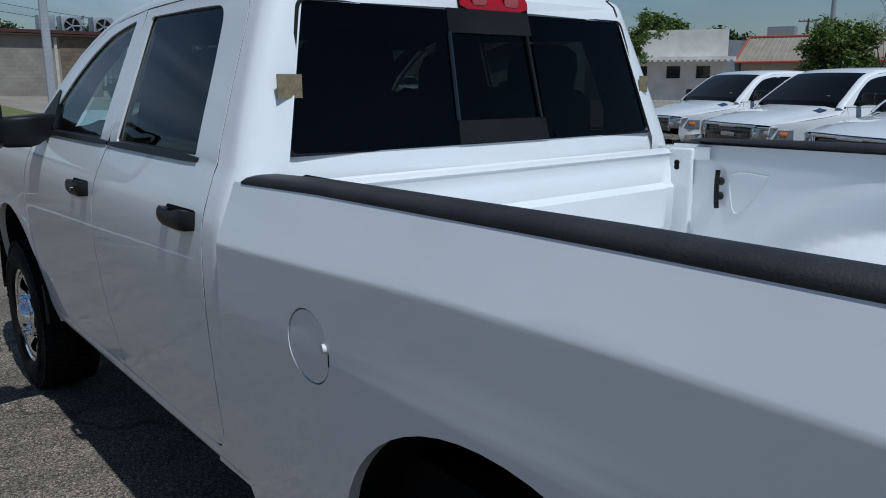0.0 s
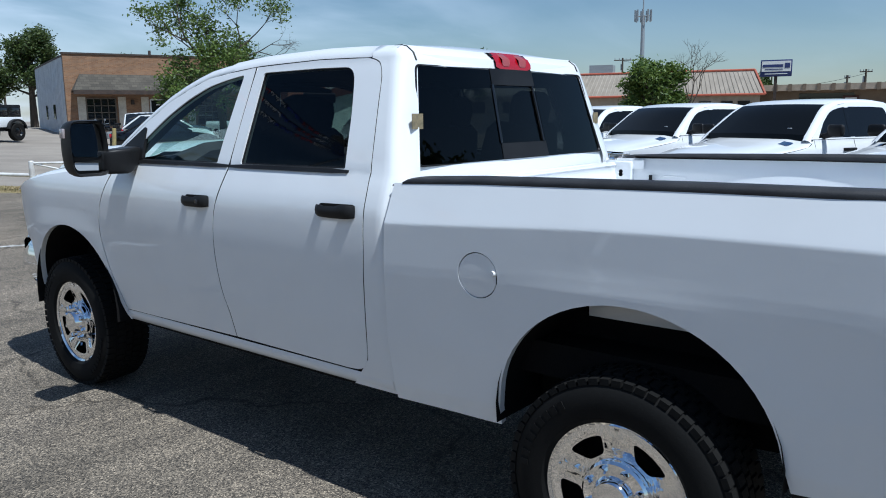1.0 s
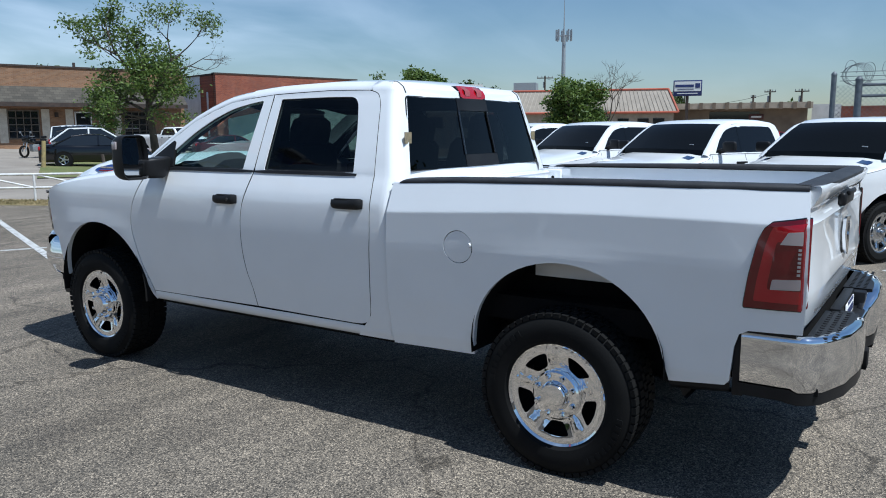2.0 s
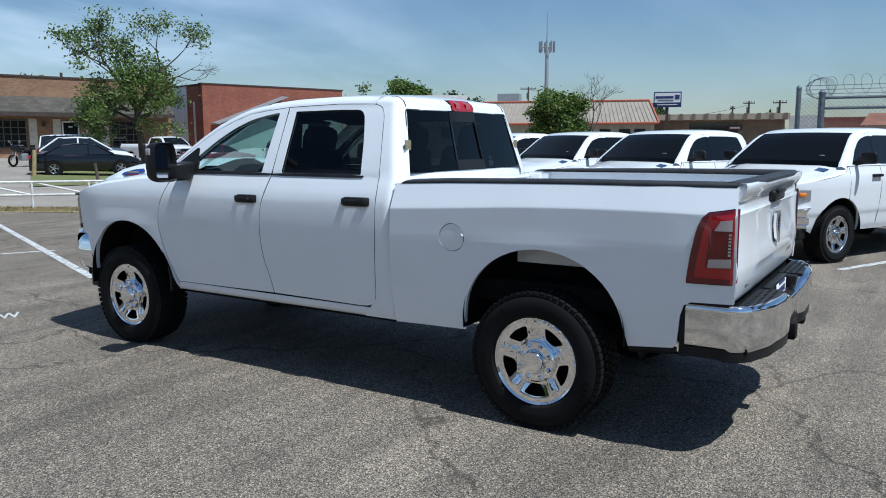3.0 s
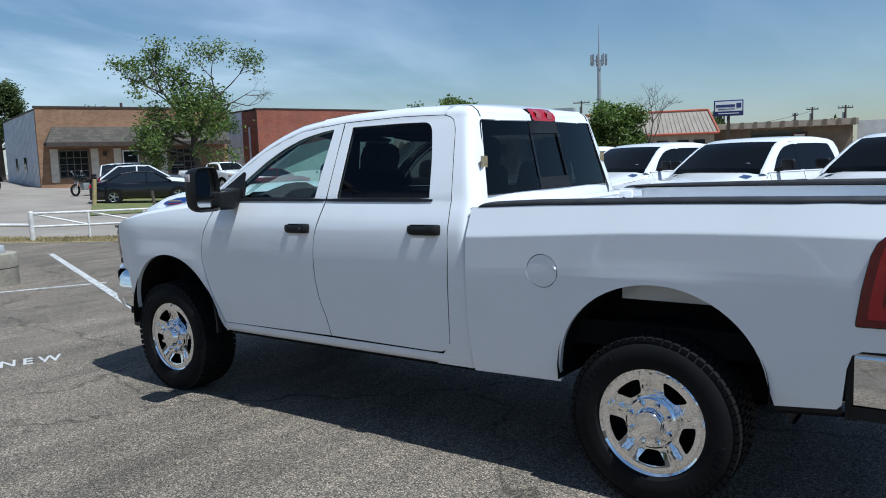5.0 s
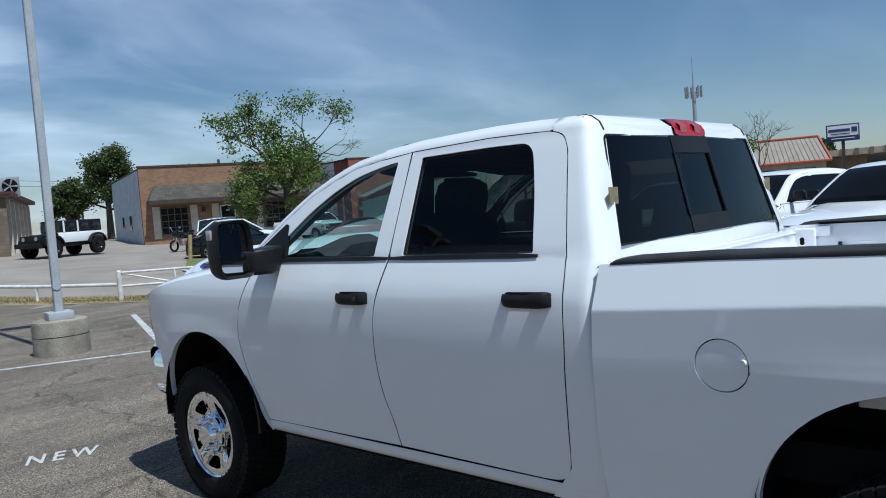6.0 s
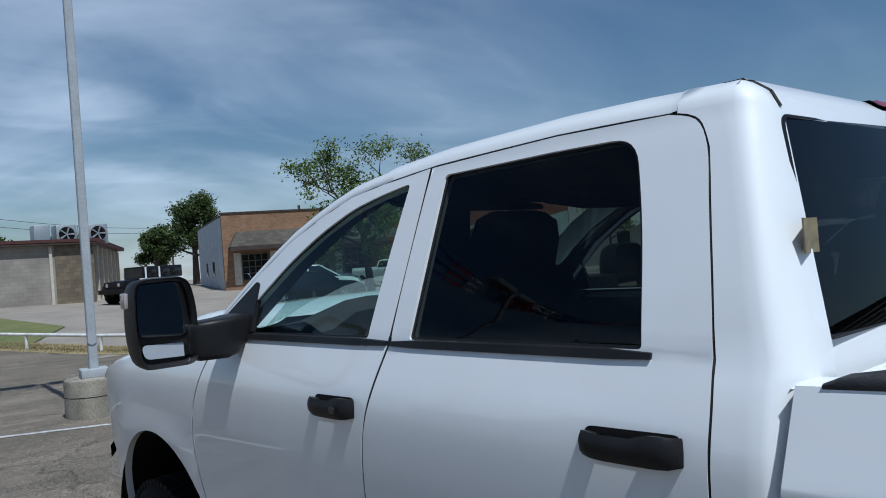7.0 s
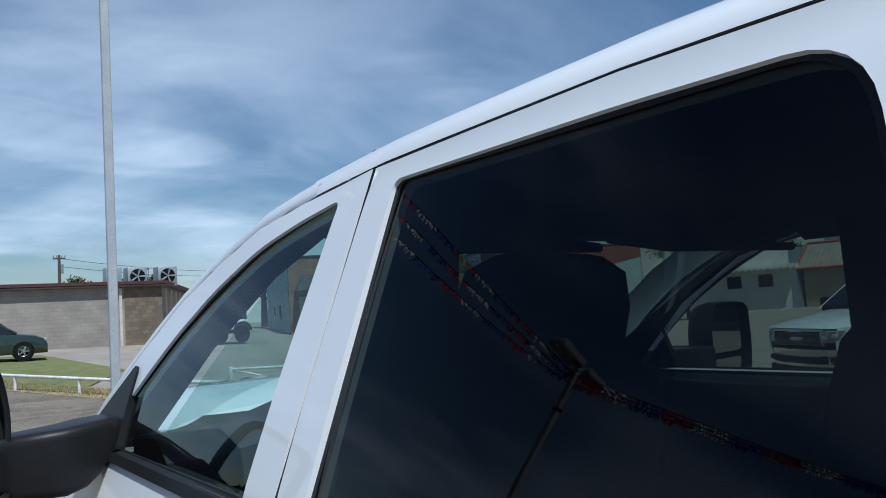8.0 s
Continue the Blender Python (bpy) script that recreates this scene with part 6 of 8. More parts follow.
    box(bm, -0.20, 0.20, 0.95, 1.018, 1.035, 1.075, 0.010)
    part("chrome_surround", bm, CHROME, gr)
    for x in (-0.605, 0.605):
        bm = bmesh.new()
        box(bm, x - 0.008, x + 0.008, 0.95, 1.0, 0.83, 1.045, 0.004)
        part("side_trim", bm, CHROME, gr)
        bm = bmesh.new()
        box(bm, x - 0.38 if x > 0 else x, x if x > 0 else x + 0.38, 0.975, 0.998, 0.905, 0.962, 0.012)
        part("grille_bar", bm, GLOSSB, gr)
    bm = bmesh.new()
    box(bm, -0.17, 0.17, 0.985, 1.0, 0.905, 0.965, 0.01)
    part("emblem_bar", bm, ALU, gr, "plain silver emblem bar")
    bm = bmesh.new()
    for k in range(4):
        box(bm, -0.57, 0.57, 0.975, 0.99, 0.845 + 0.05 * k, 0.858 + 0.05 * k)
    part("grille_slat", bm, GLOSSB, gr)
    bm = bmesh.new()
    rows = []
    for i in range(17):
        k = -1 + 2 * i / 16
        x, y = 0.985 * k, 1.08 - 0.36 * abs(k) ** 3
        rows.append([(x * 0.97, y - 0.16, 0.80), (x, y - 0.03, 0.80), (x * 1.004, y, 0.78), (x * 1.004, y, 0.70), (x, y - 0.02, 0.67), (x, y - 0.06, 0.66), (x, y - 0.06, 0.58), (x, y - 0.01, 0.57), (x, y - 0.01, 0.53), (x * 0.98, y - 0.06, 0.50)])
    loft(bm, rows)
    bu = part("front_bumper", bm, CHROME, t, "chrome front bumper", 50)
    bm = bmesh.new()
    box(bm, -0.62, 0.62, 0.80, 1.025, 0.58, 0.67, 0.01)
    for s in (-1, 1):
        box(bm, s * 0.64, s * 0.86, 0.72, 0.93, 0.585, 0.665, 0.02)
    box(bm, -0.88, 0.88, 0.55, 0.92, 0.36, 0.52, 0.03)
    part("bumper_insert", bm, BLACKP, bu)
    # bed and dark inner body
    bm = bmesh.new()
    box(bm, -0.95, 0.95, -4.86, -4.80, 0.75, 1.43, 0.01)
    box(bm, -0.88, 0.88, -3.22, -3.13, 0.7, 1.40, 0.01)
    part("bed_end", bm, WHITE, t)
    bm = bmesh.new()
    for s in (-1, 1):
        box(bm, s * 0.86, s * 0.955, -4.84, -3.14, 1.405, 1.445, 0.012)
    part("rail_cap", bm, BLACKP, t)
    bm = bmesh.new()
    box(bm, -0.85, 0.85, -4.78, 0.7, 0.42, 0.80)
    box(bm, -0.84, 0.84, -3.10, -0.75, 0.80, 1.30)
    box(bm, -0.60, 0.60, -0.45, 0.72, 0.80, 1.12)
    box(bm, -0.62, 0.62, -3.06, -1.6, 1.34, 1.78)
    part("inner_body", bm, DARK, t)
    bm = bmesh.new()
    loft(bm, [[(-0.66, -3.10, 1.76), (0.66, -3.10, 1.76)], [(-0.78, -3.14, 1.42), (0.78, -3.14, 1.42)]])
    part("back_glass", bm, GLASS_DARK, t)
    # a short cab that sits well forward over the front wheels
    CAB = [(-4.90, -4.90), (-3.12, -1.86), (-2.92, -1.71), (-1.75, -0.907), (-1.465, -0.63), (-0.415, -0.123), (0.2, 0.2), (1.3, 1.3)]
    for ob in t.children_recursive:
        if ob.type == "MESH" and not ob.name.startswith(("wheel", "tyre", "tread", "rim", "hub", "lug")) and ob.matrix_basis == Matrix.Identity(4):
            whole = ob.name.startswith(("door_gap", "handle"))
            for v in ob.data.vertices:
                k = 1.0 if whole else min(1.0, max(0.0, (v.co.z - 1.18) / 0.12))
                v.co.y += k * (interp(v.co.y, CAB) - v.co.y)
    return t


HEAD = 1.103
first = parked_pickup()
first.matrix_basis = Matrix.Translation((7.22, 0.02, 0)) @ Matrix.Rotation(HEAD, 4, "Z")
for x, y in ((7.963, 2.458), (9.497, 4.839), (11.03, 7.24)):
    copy_thing(first, Matrix.Translation((x, y, 0)) @ Matrix.Rotation(HEAD, 4, "Z"))


# ---------------- fence, light pole ----------------
WHITEPIPE = textured("white_pipe_paint", (0.74, 0.74, 0.72), (0.55, 0.53, 0.5), 6, 0.5, 0.1, 90)
GREYPAINT = textured("grey_pole_paint", (0.42, 0.44, 0.46), (0.35, 0.37, 0.39), 3, 0.5, 0.1, 60)


def gz(x, y, z=0.0):
    return (x, y, ground_z(x, y) + z)


pf = thing("pipe_fence", "low white painted steel pipe fence on the verge", "fence")
POST = (5.15, 18.3)
lp = [POST, (4.0, 20.5), (2.85, 22.7), (1.7, 24.9), (0.0, 28.2), (-3.0, 34.0)]
bm = bmesh.new()
pipe(bm, [gz(x, y, 0.40) for x, y in lp], 0.045, 10)
part("rail", bm, WHITEPIPE, pf)
for x, y in lp[1:5]:
    bm = bmesh.new()
    tube(bm, gz(x, y, -0.05), gz(x, y, 0.40), 0.04)
    part("post", bm, WHITEPIPE, pf)
bm = bmesh.new()
tube(bm, gz(*POST, -0.05), gz(*POST, 0.72), 0.062, seg=14)
lathe(bm, [(0.062, 0.72), (0.05, 0.745), (0.001, 0.755)], 14, gz(*POST), "z")
part("corner_post", bm, WHITEPIPE, pf)
rp = [(POST[0] + 0.80 * k, POST[1] - 0.70 * k) for k in (0, 1.25, 2.5, 3.75, 5.0, 6.25, 7.5)]
for z in (0.36, 0.69):
    for a, c in zip(rp, rp[1:]):
        bm = bmesh.new()
        tube(bm, gz(*a, z), gz(*c, z), 0.030)
        part("rail", bm, WHITEPIPE, pf)
for i, (x, y) in enumerate(rp):
    if i:
        bm = bmesh.new()
        tube(bm, gz(x, y, -0.05), gz(x, y, 0.69), 0.030)
        part("post", bm, WHITEPIPE, pf)
        bm = bmesh.new()
        tube(bm, gz(*rp[i - 1], 0.69), gz(x, y, 0.36), 0.024)
        part("brace", bm, WHITEPIPE, pf)


def light_pole(x, y, arm=0.0, height=8.6):
    t = thing("light_pole", "square grey steel light pole on a round concrete base", "light pole", Matrix.Translation((x, y, 0)))
    bm = bmesh.new()
    lathe(bm, [(0.375, -0.05), (0.378, 0.02), (0.376, 0.45), (0.366, 0.488), (0.34, 0.50), (0.001, 0.505)], 40, axis="z")
    base = part("concrete_base", bm, CONCRETE_PALE, t, "stained cast concrete base")
    bm = bmesh.new()
    lathe(bm, [(0.3795, 0.275), (0.3795, 0.283)], 40, axis="z")
    part("form_joint", bm, DARK, base)
    bm = bmesh.new()
    box(bm, -0.17, 0.17, -0.17, 0.17, 0.50, 0.615, 0.012)
    part("base_cover", bm, GREYPAINT, t)
    bm = bmesh.new()
    loft(bm, [[(a * w, b * w, z) for a, b in ((-1, -0.8), (-0.8, -1), (0.8, -1), (1, -0.8), (1, 0.8), (0.8, 1), (-0.8, 1), (-1, 0.8))] for z, w in ((0.6, 0.056), (height, 0.052))], close_u=True, cap=True)
    part("shaft", bm, GREYPAINT, t)
    bm = bmesh.new()
    tube(bm, (-0.005, -0.052, 0.98), (-0.005, -0.068, 0.98), 0.055, seg=16)
    part("hand_hole_cover", bm, GREYPAINT, t)
    bm = bmesh.new()
    for s in (-1, 1):
        box(bm, s * 0.1, s * 0.85, -0.18, 0.18, height - 0.1, height + 0.06, 0.03)
    box(bm, -0.12, 0.12, -0.05, 0.05, height - 0.06, height + 0.02)
    part("lamp_head", bm, GREYPAINT, t)
    bm = bmesh.new()
    box(bm, -0.07, 0.07, -0.07, 0.07, 6.0, 6.05, 0.01)
    part("bracket", bm, DARK, t)
    t.rotation_euler = (0, 0, radians(-10))
    return t


light_pole(1.02, 11.24)
light_pole(-8.9, 10.95, height=7.05)

# fringed pennant strings from the poles, mirrored in the truck's windows
PEN = [textured("pennant_" + n, c, c, 9, 0.4, 0.1, 30) for n, c in (("red", (0.5, 0.02, 0.03)), ("white", (0.75, 0.75, 0.75)), ("blue", (0.03, 0.06, 0.4)))]
def pennants(p0, p1, sag, seed):
    rnd = random.Random(seed)
    t = thing("pennant_string", "red, white and blue fringed pennant string", "pennant string", group="pennant strings over the lot")
    p0, p1 = Vector(p0), Vector(p1)
    L = (p1 - p0).length
    def at(k):
        return p0.lerp(p1, k) - Vector((0, 0, 4 * sag * k * (1 - k)))
    bm = bmesh.new()
    pipe(bm, [at(i / 30) for i in range(31)], 0.008, 4)
    part("cord", bm, BLACKP, t)
    d = (p1 - p0).normalized()
    cols = [([], []) for _ in PEN]
    n = int(L / 0.035)
    for i in range(n):
        verts, faces = cols[int(i * 0.035 / 0.55) % 3]
        a = at(i / n)
        b = a + d * 0.03
        h = rnd.uniform(0.05, 0.11)
        o = Vector((rnd.uniform(-0.05, 0.05), rnd.uniform(-0.05, 0.05), -h))
        k = len(verts)
        verts += [a, b, b + o, a + o]
        faces.append((k, k + 1, k + 2, k + 3))
    for (verts, faces), mt in zip(cols, PEN):
        me = bpy.data.meshes.new("fringe")
        me.from_pydata(verts, [], faces)
        me.materials.append(mt)
        new("fringe", me).parent = t
        t.children[-1]["kind"] = "stuff"


POLE_A, POLE_B = (1.02, 11.2, 8.4), (-8.9, 10.95, 6.85)
for k, (a, b, sag) in enumerate(((POLE_A, POLE_B, 0.30), ((1.02, 11.2, 8.1), (-8.9, 10.95, 6.75), 0.45), ((1.02, 11.2, 7.8), (-8.9, 10.95, 6.65), 0.60),
                              (POLE_B, (-19, -6.0, 6.9), 0.5), ((-8.9, 10.95, 6.75), (-19, -9.0, 6.6), 0.6), ((-8.9, 10.95, 6.65), (-19, -12.0, 6.3), 0.7))):
    pennants(a, b, sag, k + 1)

# ---------------- buildings ----------------
def brick_mat(name, c1, c2, mortar, scale=1.0, bw=0.22, bh=0.075):
    m = principled(name, c1, 0.9)
    n, l = m.node_tree.nodes, m.node_tree.links
    co, br, ns, mx = n.new("ShaderNodeTexCoord"), n.new("ShaderNodeTexBrick"), n.new("ShaderNodeTexNoise"), n.new("ShaderNodeMix")
    mp = n.new("ShaderNodeMapping")
    mp.inputs["Rotation"].default_value = (radians(90), 0, 0)
    br.inputs["Color1"].default_value, br.inputs["Color2"].default_value, br.inputs["Mortar"].default_value = (*c1, 1), (*c2, 1), (*mortar, 1)
    br.inputs["Scale"].default_value, br.inputs["Brick Width"].default_value, br.inputs["Row Height"].default_value, br.inputs["Mortar Size"].default_value = scale, bw, bh, 0.008
    l.new(co.outputs["Object"], mp.inputs["Vector"])
    l.new(mp.outputs["Vector"], br.inputs["Vector"])
    ns.inputs["Scale"].default_value, ns.inputs["Detail"].default_value = 0.9, 7.0
    l.new(co.outputs["Object"], ns.inputs["Vector"])
    mx.data_type, mx.blend_type = "RGBA", "OVERLAY"
    mx.inputs["Factor"].default_value = 0.45
    l.new(br.outputs["Color"], mx.inputs["A"])
    l.new(ns.outputs["Fac"], mx.inputs["B"])
    l.new(mx.outputs["Result"], n["Principled BSDF"].inputs["Base Color"])
    return m


TANBRICK = brick_mat("tan_brick", (0.30, 0.165, 0.085), (0.21, 0.105, 0.053), (0.24, 0.185, 0.135))
REDBRICK = brick_mat("red_brick", (0.29, 0.080, 0.038), (0.20, 0.050, 0.028), (0.19, 0.12, 0.09))
SHINGLE = brick_mat("grey_shingle", (0.095, 0.084, 0.066), (0.062, 0.055, 0.044), (0.04, 0.035, 0.03), 1.0, 0.35, 0.16)
METALWALL = textured("pale_metal_siding", (0.66, 0.69, 0.72), (0.54, 0.57, 0.60), 1.5, 0.5, 0.1, 20)
CREAM = textured("cream_board", (0.62, 0.57, 0.48), (0.5, 0.45, 0.37), 3, 0.8, 0.1, 30)
DARKTRIM = textured("dark_brown_trim", (0.035, 0.025, 0.02), (0.06, 0.04, 0.03), 4, 0.7, 0.1, 30)
MAROON = textured("maroon_trim", (0.065, 0.02, 0.018), (0.09, 0.03, 0.025), 4, 0.6, 0.1, 30)
BLOCK = brick_mat("painted_block", (0.30, 0.27, 0.235), (0.275, 0.245, 0.21), (0.22, 0.20, 0.175), 1.0, 0.42, 0.21)
STONE = brick_mat("rough_stone", (0.20, 0.155, 0.10), (0.13, 0.105, 0.075), (0.10, 0.085, 0.07), 1.0, 0.35, 0.22)
TANWALL = textured("tan_stucco", (0.42, 0.35, 0.27), (0.34, 0.28, 0.21), 2, 0.9, 0.2, 30)
WHITEWALL = textured("white_stucco", (0.72, 0.70, 0.66), (0.6, 0.58, 0.54), 1, 0.9, 0.1, 30)
GREYWALL = textured("blue_grey_metal", (0.20, 0.23, 0.26), (0.16, 0.185, 0.21), 1.2, 0.6, 0.1, 20)
TANROOF = textured("tan_metal_roof", (0.36, 0.31, 0.25), (0.29, 0.25, 0.20), 1.5, 0.5, 0.1, 20)
ORANGE = textured("orange_trim", (0.45, 0.11, 0.06), (0.37, 0.09, 0.05), 2, 0.6, 0.1, 20)
BROWNWALL = textured("brown_stucco", (0.22, 0.17, 0.12), (0.16, 0.12, 0.085), 1, 0.9, 0.2, 25)
PANE = principled("dark_pane", (0.015, 0.018, 0.02), 0.05, 0, 0, 0.7)


def site(name, label, origin, toward, category="building"):
    """An Empty whose x runs along a facade from origin to toward, y goes into the building."""
    d = Vector((toward[0] - origin[0], toward[1] - origin[1], 0)).normalized()
    m = Matrix(((d.x, -d.y, 0, origin[0]), (d.y, d.x, 0, origin[1]), (0, 0, 1, origin[2]), (0, 0, 0, 1)))
    return thing(name, label, category, m)


def bpart(name, parent, mat, *rows, label="", bevel=0.0):
    return part(name, boxes(*rows, bevel=bevel), mat, parent, label)


MUNTIN = textured("weathered_muntin", (0.16, 0.13, 0.10), (0.11, 0.09, 0.07), 5, 0.8, 0.1, 30)


def grid_window(parent, x0, x1, z0, z1, y, nx, nz, mat=MUNTIN, t=0.05):
    w = bpart("window_frame", parent, mat, (x0 - 0.08, x1 + 0.08, y - 0.06, y, z0 - 0.08, z0), (x0 - 0.08, x1 + 0.08, y - 0.06, y, z1, z1 + 0.08),
              (x0 - 0.08, x0, y - 0.06, y, z0, z1), (x1, x1 + 0.08, y - 0.06, y, z0, z1),
              *[(x0 + (x1 - x0) * i / nx - t / 2, x0 + (x1 - x0) * i / nx + t / 2, y - 0.045, y, z0, z1) for i in range(1, nx)],
              *[(x0, x1, y - 0.045, y, z0 + (z1 - z0) * i / nz - t / 2, z0 + (z1 - z0) * i / nz + t / 2) for i in range(1, nz)])
    bpart("pane", w, PANE, (x0, x1, y - 0.02, y - 0.005, z0, z1))
    return w


# tan brick shop with a shingled awning roof
b = site("brick_shop", "tan brick shop with a shingled awning and metal side wall", (21.0, 48.95, 0.6), (34.9, 44.4))
bpart("wall", b, TANBRICK, (0.0, 12.5, 0.0, 0.4, -0.6, 5.25))
bpart("side_wall", b, METALWALL, (0.0, 0.35, 0.4, 15.0, -0.6, 5.1), label="pale grey metal side wall")
bm = bmesh.new()
for k in range(26):
    box(bm, -0.05, 0.0, 0.6 + k * 0.56, 0.70 + k * 0.56, -0.5, 5.05)
part("siding_rib", bm, METALWALL, b)
bpart("wall", b, TANBRICK, (12.1, 12.5, 0.4, 15, -0.6, 5.2), (0.4, 12.1, 12.3, 15, -0.6, 5.0))
bpart("roof", b, GREYWALL, (0.3, 12.2, 0.3, 12.5, 4.7, 4.85))
bpart("coping", b, DARKTRIM, (-0.06, 12.56, -0.06, 0.46, 5.25, 5.36), (-0.06, 0.42, 0.46, 15.0, 5.1, 5.2), label="dark metal coping")
bm = bmesh.new()
loft(bm, [[(0.9, 0.0, 4.02), (12.3, 0.0, 4.02)], [(0.35, -1.15, 3.0), (12.3, -1.15, 3.0)], [(0.35, -1.15, 2.9), (12.3, -1.15, 2.9)], [(0.35, 0.0, 2.85), (12.3, 0.0, 2.85)]])
loft(bm, [[(0.9, 0.0, 4.02), (0.35, -1.15, 3.0)], [(0.35, 0.0, 3.0), (0.35, -0.9, 2.95)]])
part("awning_roof", bm, SHINGLE, b, "grey shingled awning roof")
bpart("fascia", b, DARKTRIM, (0.3, 12.3, -1.2, -1.12, 2.72, 2.98))
for x0, x1 in ((1.2, 2.9), (8.3, 10.2)):
    grid_window(b, x0, x1, 0.75, 2.45, -0.01, 4, 4)
for x in (0.65, 3.1, 4.55, 6.6, 7.6):
    bpart("shutter", b, CREAM, (x, x + 0.48, -0.05, -0.005, 0.45, 2.6), label="cream shutter board")
for x in (4.0, 6.0):
    bpart("wall_lamp", b, DARKTRIM, (x - 0.1, x + 0.1, -0.16, 0.0, 2.1, 2.4))
d = bpart("door", b, PAPER, (5.1, 5.18, -0.07, 0, -0.2, 2.45), (6.08, 6.16, -0.07, 0, -0.2, 2.45), (5.1, 6.16, -0.07, 0, 2.37, 2.45), (5.1, 6.16, -0.07, 0, -0.2, 0.9), label="white framed glass door")
bpart("pane", d, PANE, (5.18, 6.08, -0.045, -0.01, 0.9, 2.37))
bpart("plate", d, PAPER, (5.5, 5.75, -0.055, -0.045, 2.05, 2.12))
bpart("plinth", b, CONCRETE_PALE, (-0.2, 12.5, -1.3, 0.0, -0.6, -0.25))
bpart("roof_vent", b, DARKTRIM, (5.6, 5.75, 1.5, 1.65, 4.8, 5.75))
for y in (5.0, 9.0):
    bpart("side_window", b, PANE, (-0.06, -0.01, y, y + 0.8, 1.2, 2.2))

# red brick building further along
b = site("red_brick_building", "red brick building with a pale metal side wall", (37.5, 47.0, 0.2), (50.0, 43.8))
bpart("wall", b, REDBRICK, (0.0, 13.5, 0.0, 0.4, -0.5, 5.95))
bpart("wall", b, REDBRICK, (-0.05, 0.35, 0.4, 2.6, -0.5, 5.85))
bpart("side_wall", b, METALWALL, (0.0, 0.35, 2.6, 12.0, -0.5, 5.9), label="pale blue metal side wall")
bpart("coping", b, DARKTRIM, (-0.1, 13.6, -0.05, 0.45, 5.95, 6.05), (-0.1, 0.4, 0.45, 12, 5.9, 6.0))
bpart("downpipe", b, METALWALL, (-0.16, -0.04, 1.2, 1.32, 0.5, 4.6))
bpart("window", b, PANE, (1.5, 2.9, -0.04, 0.0, 1.0, 2.4), (6.0, 8.2, -0.04, 0.0, 1.0, 2.4))
bm = bmesh.new()
loft(bm, [[(0.7, -0.02, 2.95), (7.2, -0.02, 5.25)], [(0.6, -1.2, 2.85), (7.1, -1.2, 5.15)], [(0.6, -1.2, 2.80), (7.1, -1.2, 5.10)], [(0.6, -0.02, 2.85), (7.1, -0.02, 5.15)]])
part("lean_to_roof", bm, STEEL, b, "grey sheet metal lean-to roof")
bm = bmesh.new()
loft(bm, [[(0.9, -0.06, -0.5), (13.4, -0.06, -0.5)], [(0.9, -0.06, 2.5), (13.4, -0.06, 4.9)]])
part("rendered_wall", bm, textured("pale_teal_render", (0.42, 0.50, 0.48), (0.34, 0.42, 0.41), 1.2, 0.85, 0.1, 25), b, "pale grey-green rendered wall under a lean-to roof")
bpart("gable", b, GREYWALL, (13.6, 26.0, 1.5, 9.0, -0.5, 5.4))

# low block building with rooftop air conditioners
b = site("block_building", "low tan block building with maroon roof trim", (0.0, 44.7, 0.6), (11.6, 45.2))
bpart("wall", b, BLOCK, (-14.0, 9.6, 0.0, 0.3, -0.6, 3.55))
bpart("stone_wall", b, STONE, (9.6, 11.6, -0.03, 0.33, -0.6, 3.55), label="rough brown stone corner wall")
SW = Vector((6.3, 12.6, 0)).normalized()
for k in range(6):
    bm = bmesh.new()
    box(bm, -0.02, 0.16, 1.4 + k * 2.3, 1.75 + k * 2.3, -0.6, 3.4)
    bmesh.ops.transform(bm, matrix=Matrix.Translation((11.6, 0.33, 0)) @ Matrix.Rotation(-math.atan2(SW.x, SW.y), 4, "Z"), verts=bm.verts)
    part("pilaster", bm, CREAM, b)
bm = bmesh.new()
box(bm, -0.3, 0.0, 0.0, 14.1, -0.6, 3.5)
bmesh.ops.transform(bm, matrix=Matrix.Translation((11.6, 0.33, 0)) @ Matrix.Rotation(-math.atan2(SW.x, SW.y), 4, "Z"), verts=bm.verts)
part("side_wall", bm, TANWALL, b, "tan side wall with pale pilasters")
bm = bmesh.new()
loft(bm, [[(-14, 0.0, z), (11.6, 0.0, z), (17.8, 12.6, z), (-14, 12.6, z)] for z in (3.45, 3.6)], close_u=True, cap=True)
part("roof", bm, GREYWALL, b)
bpart("fascia", b, MAROON, (-14.1, 11.9, -0.35, 0.2, 3.58, 3.75), label="maroon metal fascia")
bm = bmesh.new()
box(bm, -0.1, 0.34, 0.2, 14.2, 3.5, 3.74)
bmesh.ops.transform(bm, matrix=Matrix.Translation((11.6, 0.0, 0)) @ Matrix.Rotation(-math.atan2(SW.x, SW.y), 4, "Z"), verts=bm.verts)
part("fascia", bm, MAROON, b)
bpart("soffit", b, DARKTRIM, (-14.0, 11.8, -0.33, 0.0, 3.46, 3.55))
bpart("downpipe", b, CREAM, (9.3, 9.45, -0.1, -0.01, -0.3, 3.4))
for y in (1.2, 1.9):
    bm = bmesh.new()
    tube(bm, (12.6 + y * 0.5, y + 1.2, -0.5), (12.6 + y * 0.5, y + 1.2, 0.75), 0.09)
    part("bollard", bm, principled("bollard_red", (0.6, 0.09, 0.05), 0.6), b, "red painted bollard")
bm = bmesh.new()
box(bm, 12.0, 12.35, 0.5, 0.85, -0.3, 0.25, 0.03)
part("bin", bm, BLACKP, b)


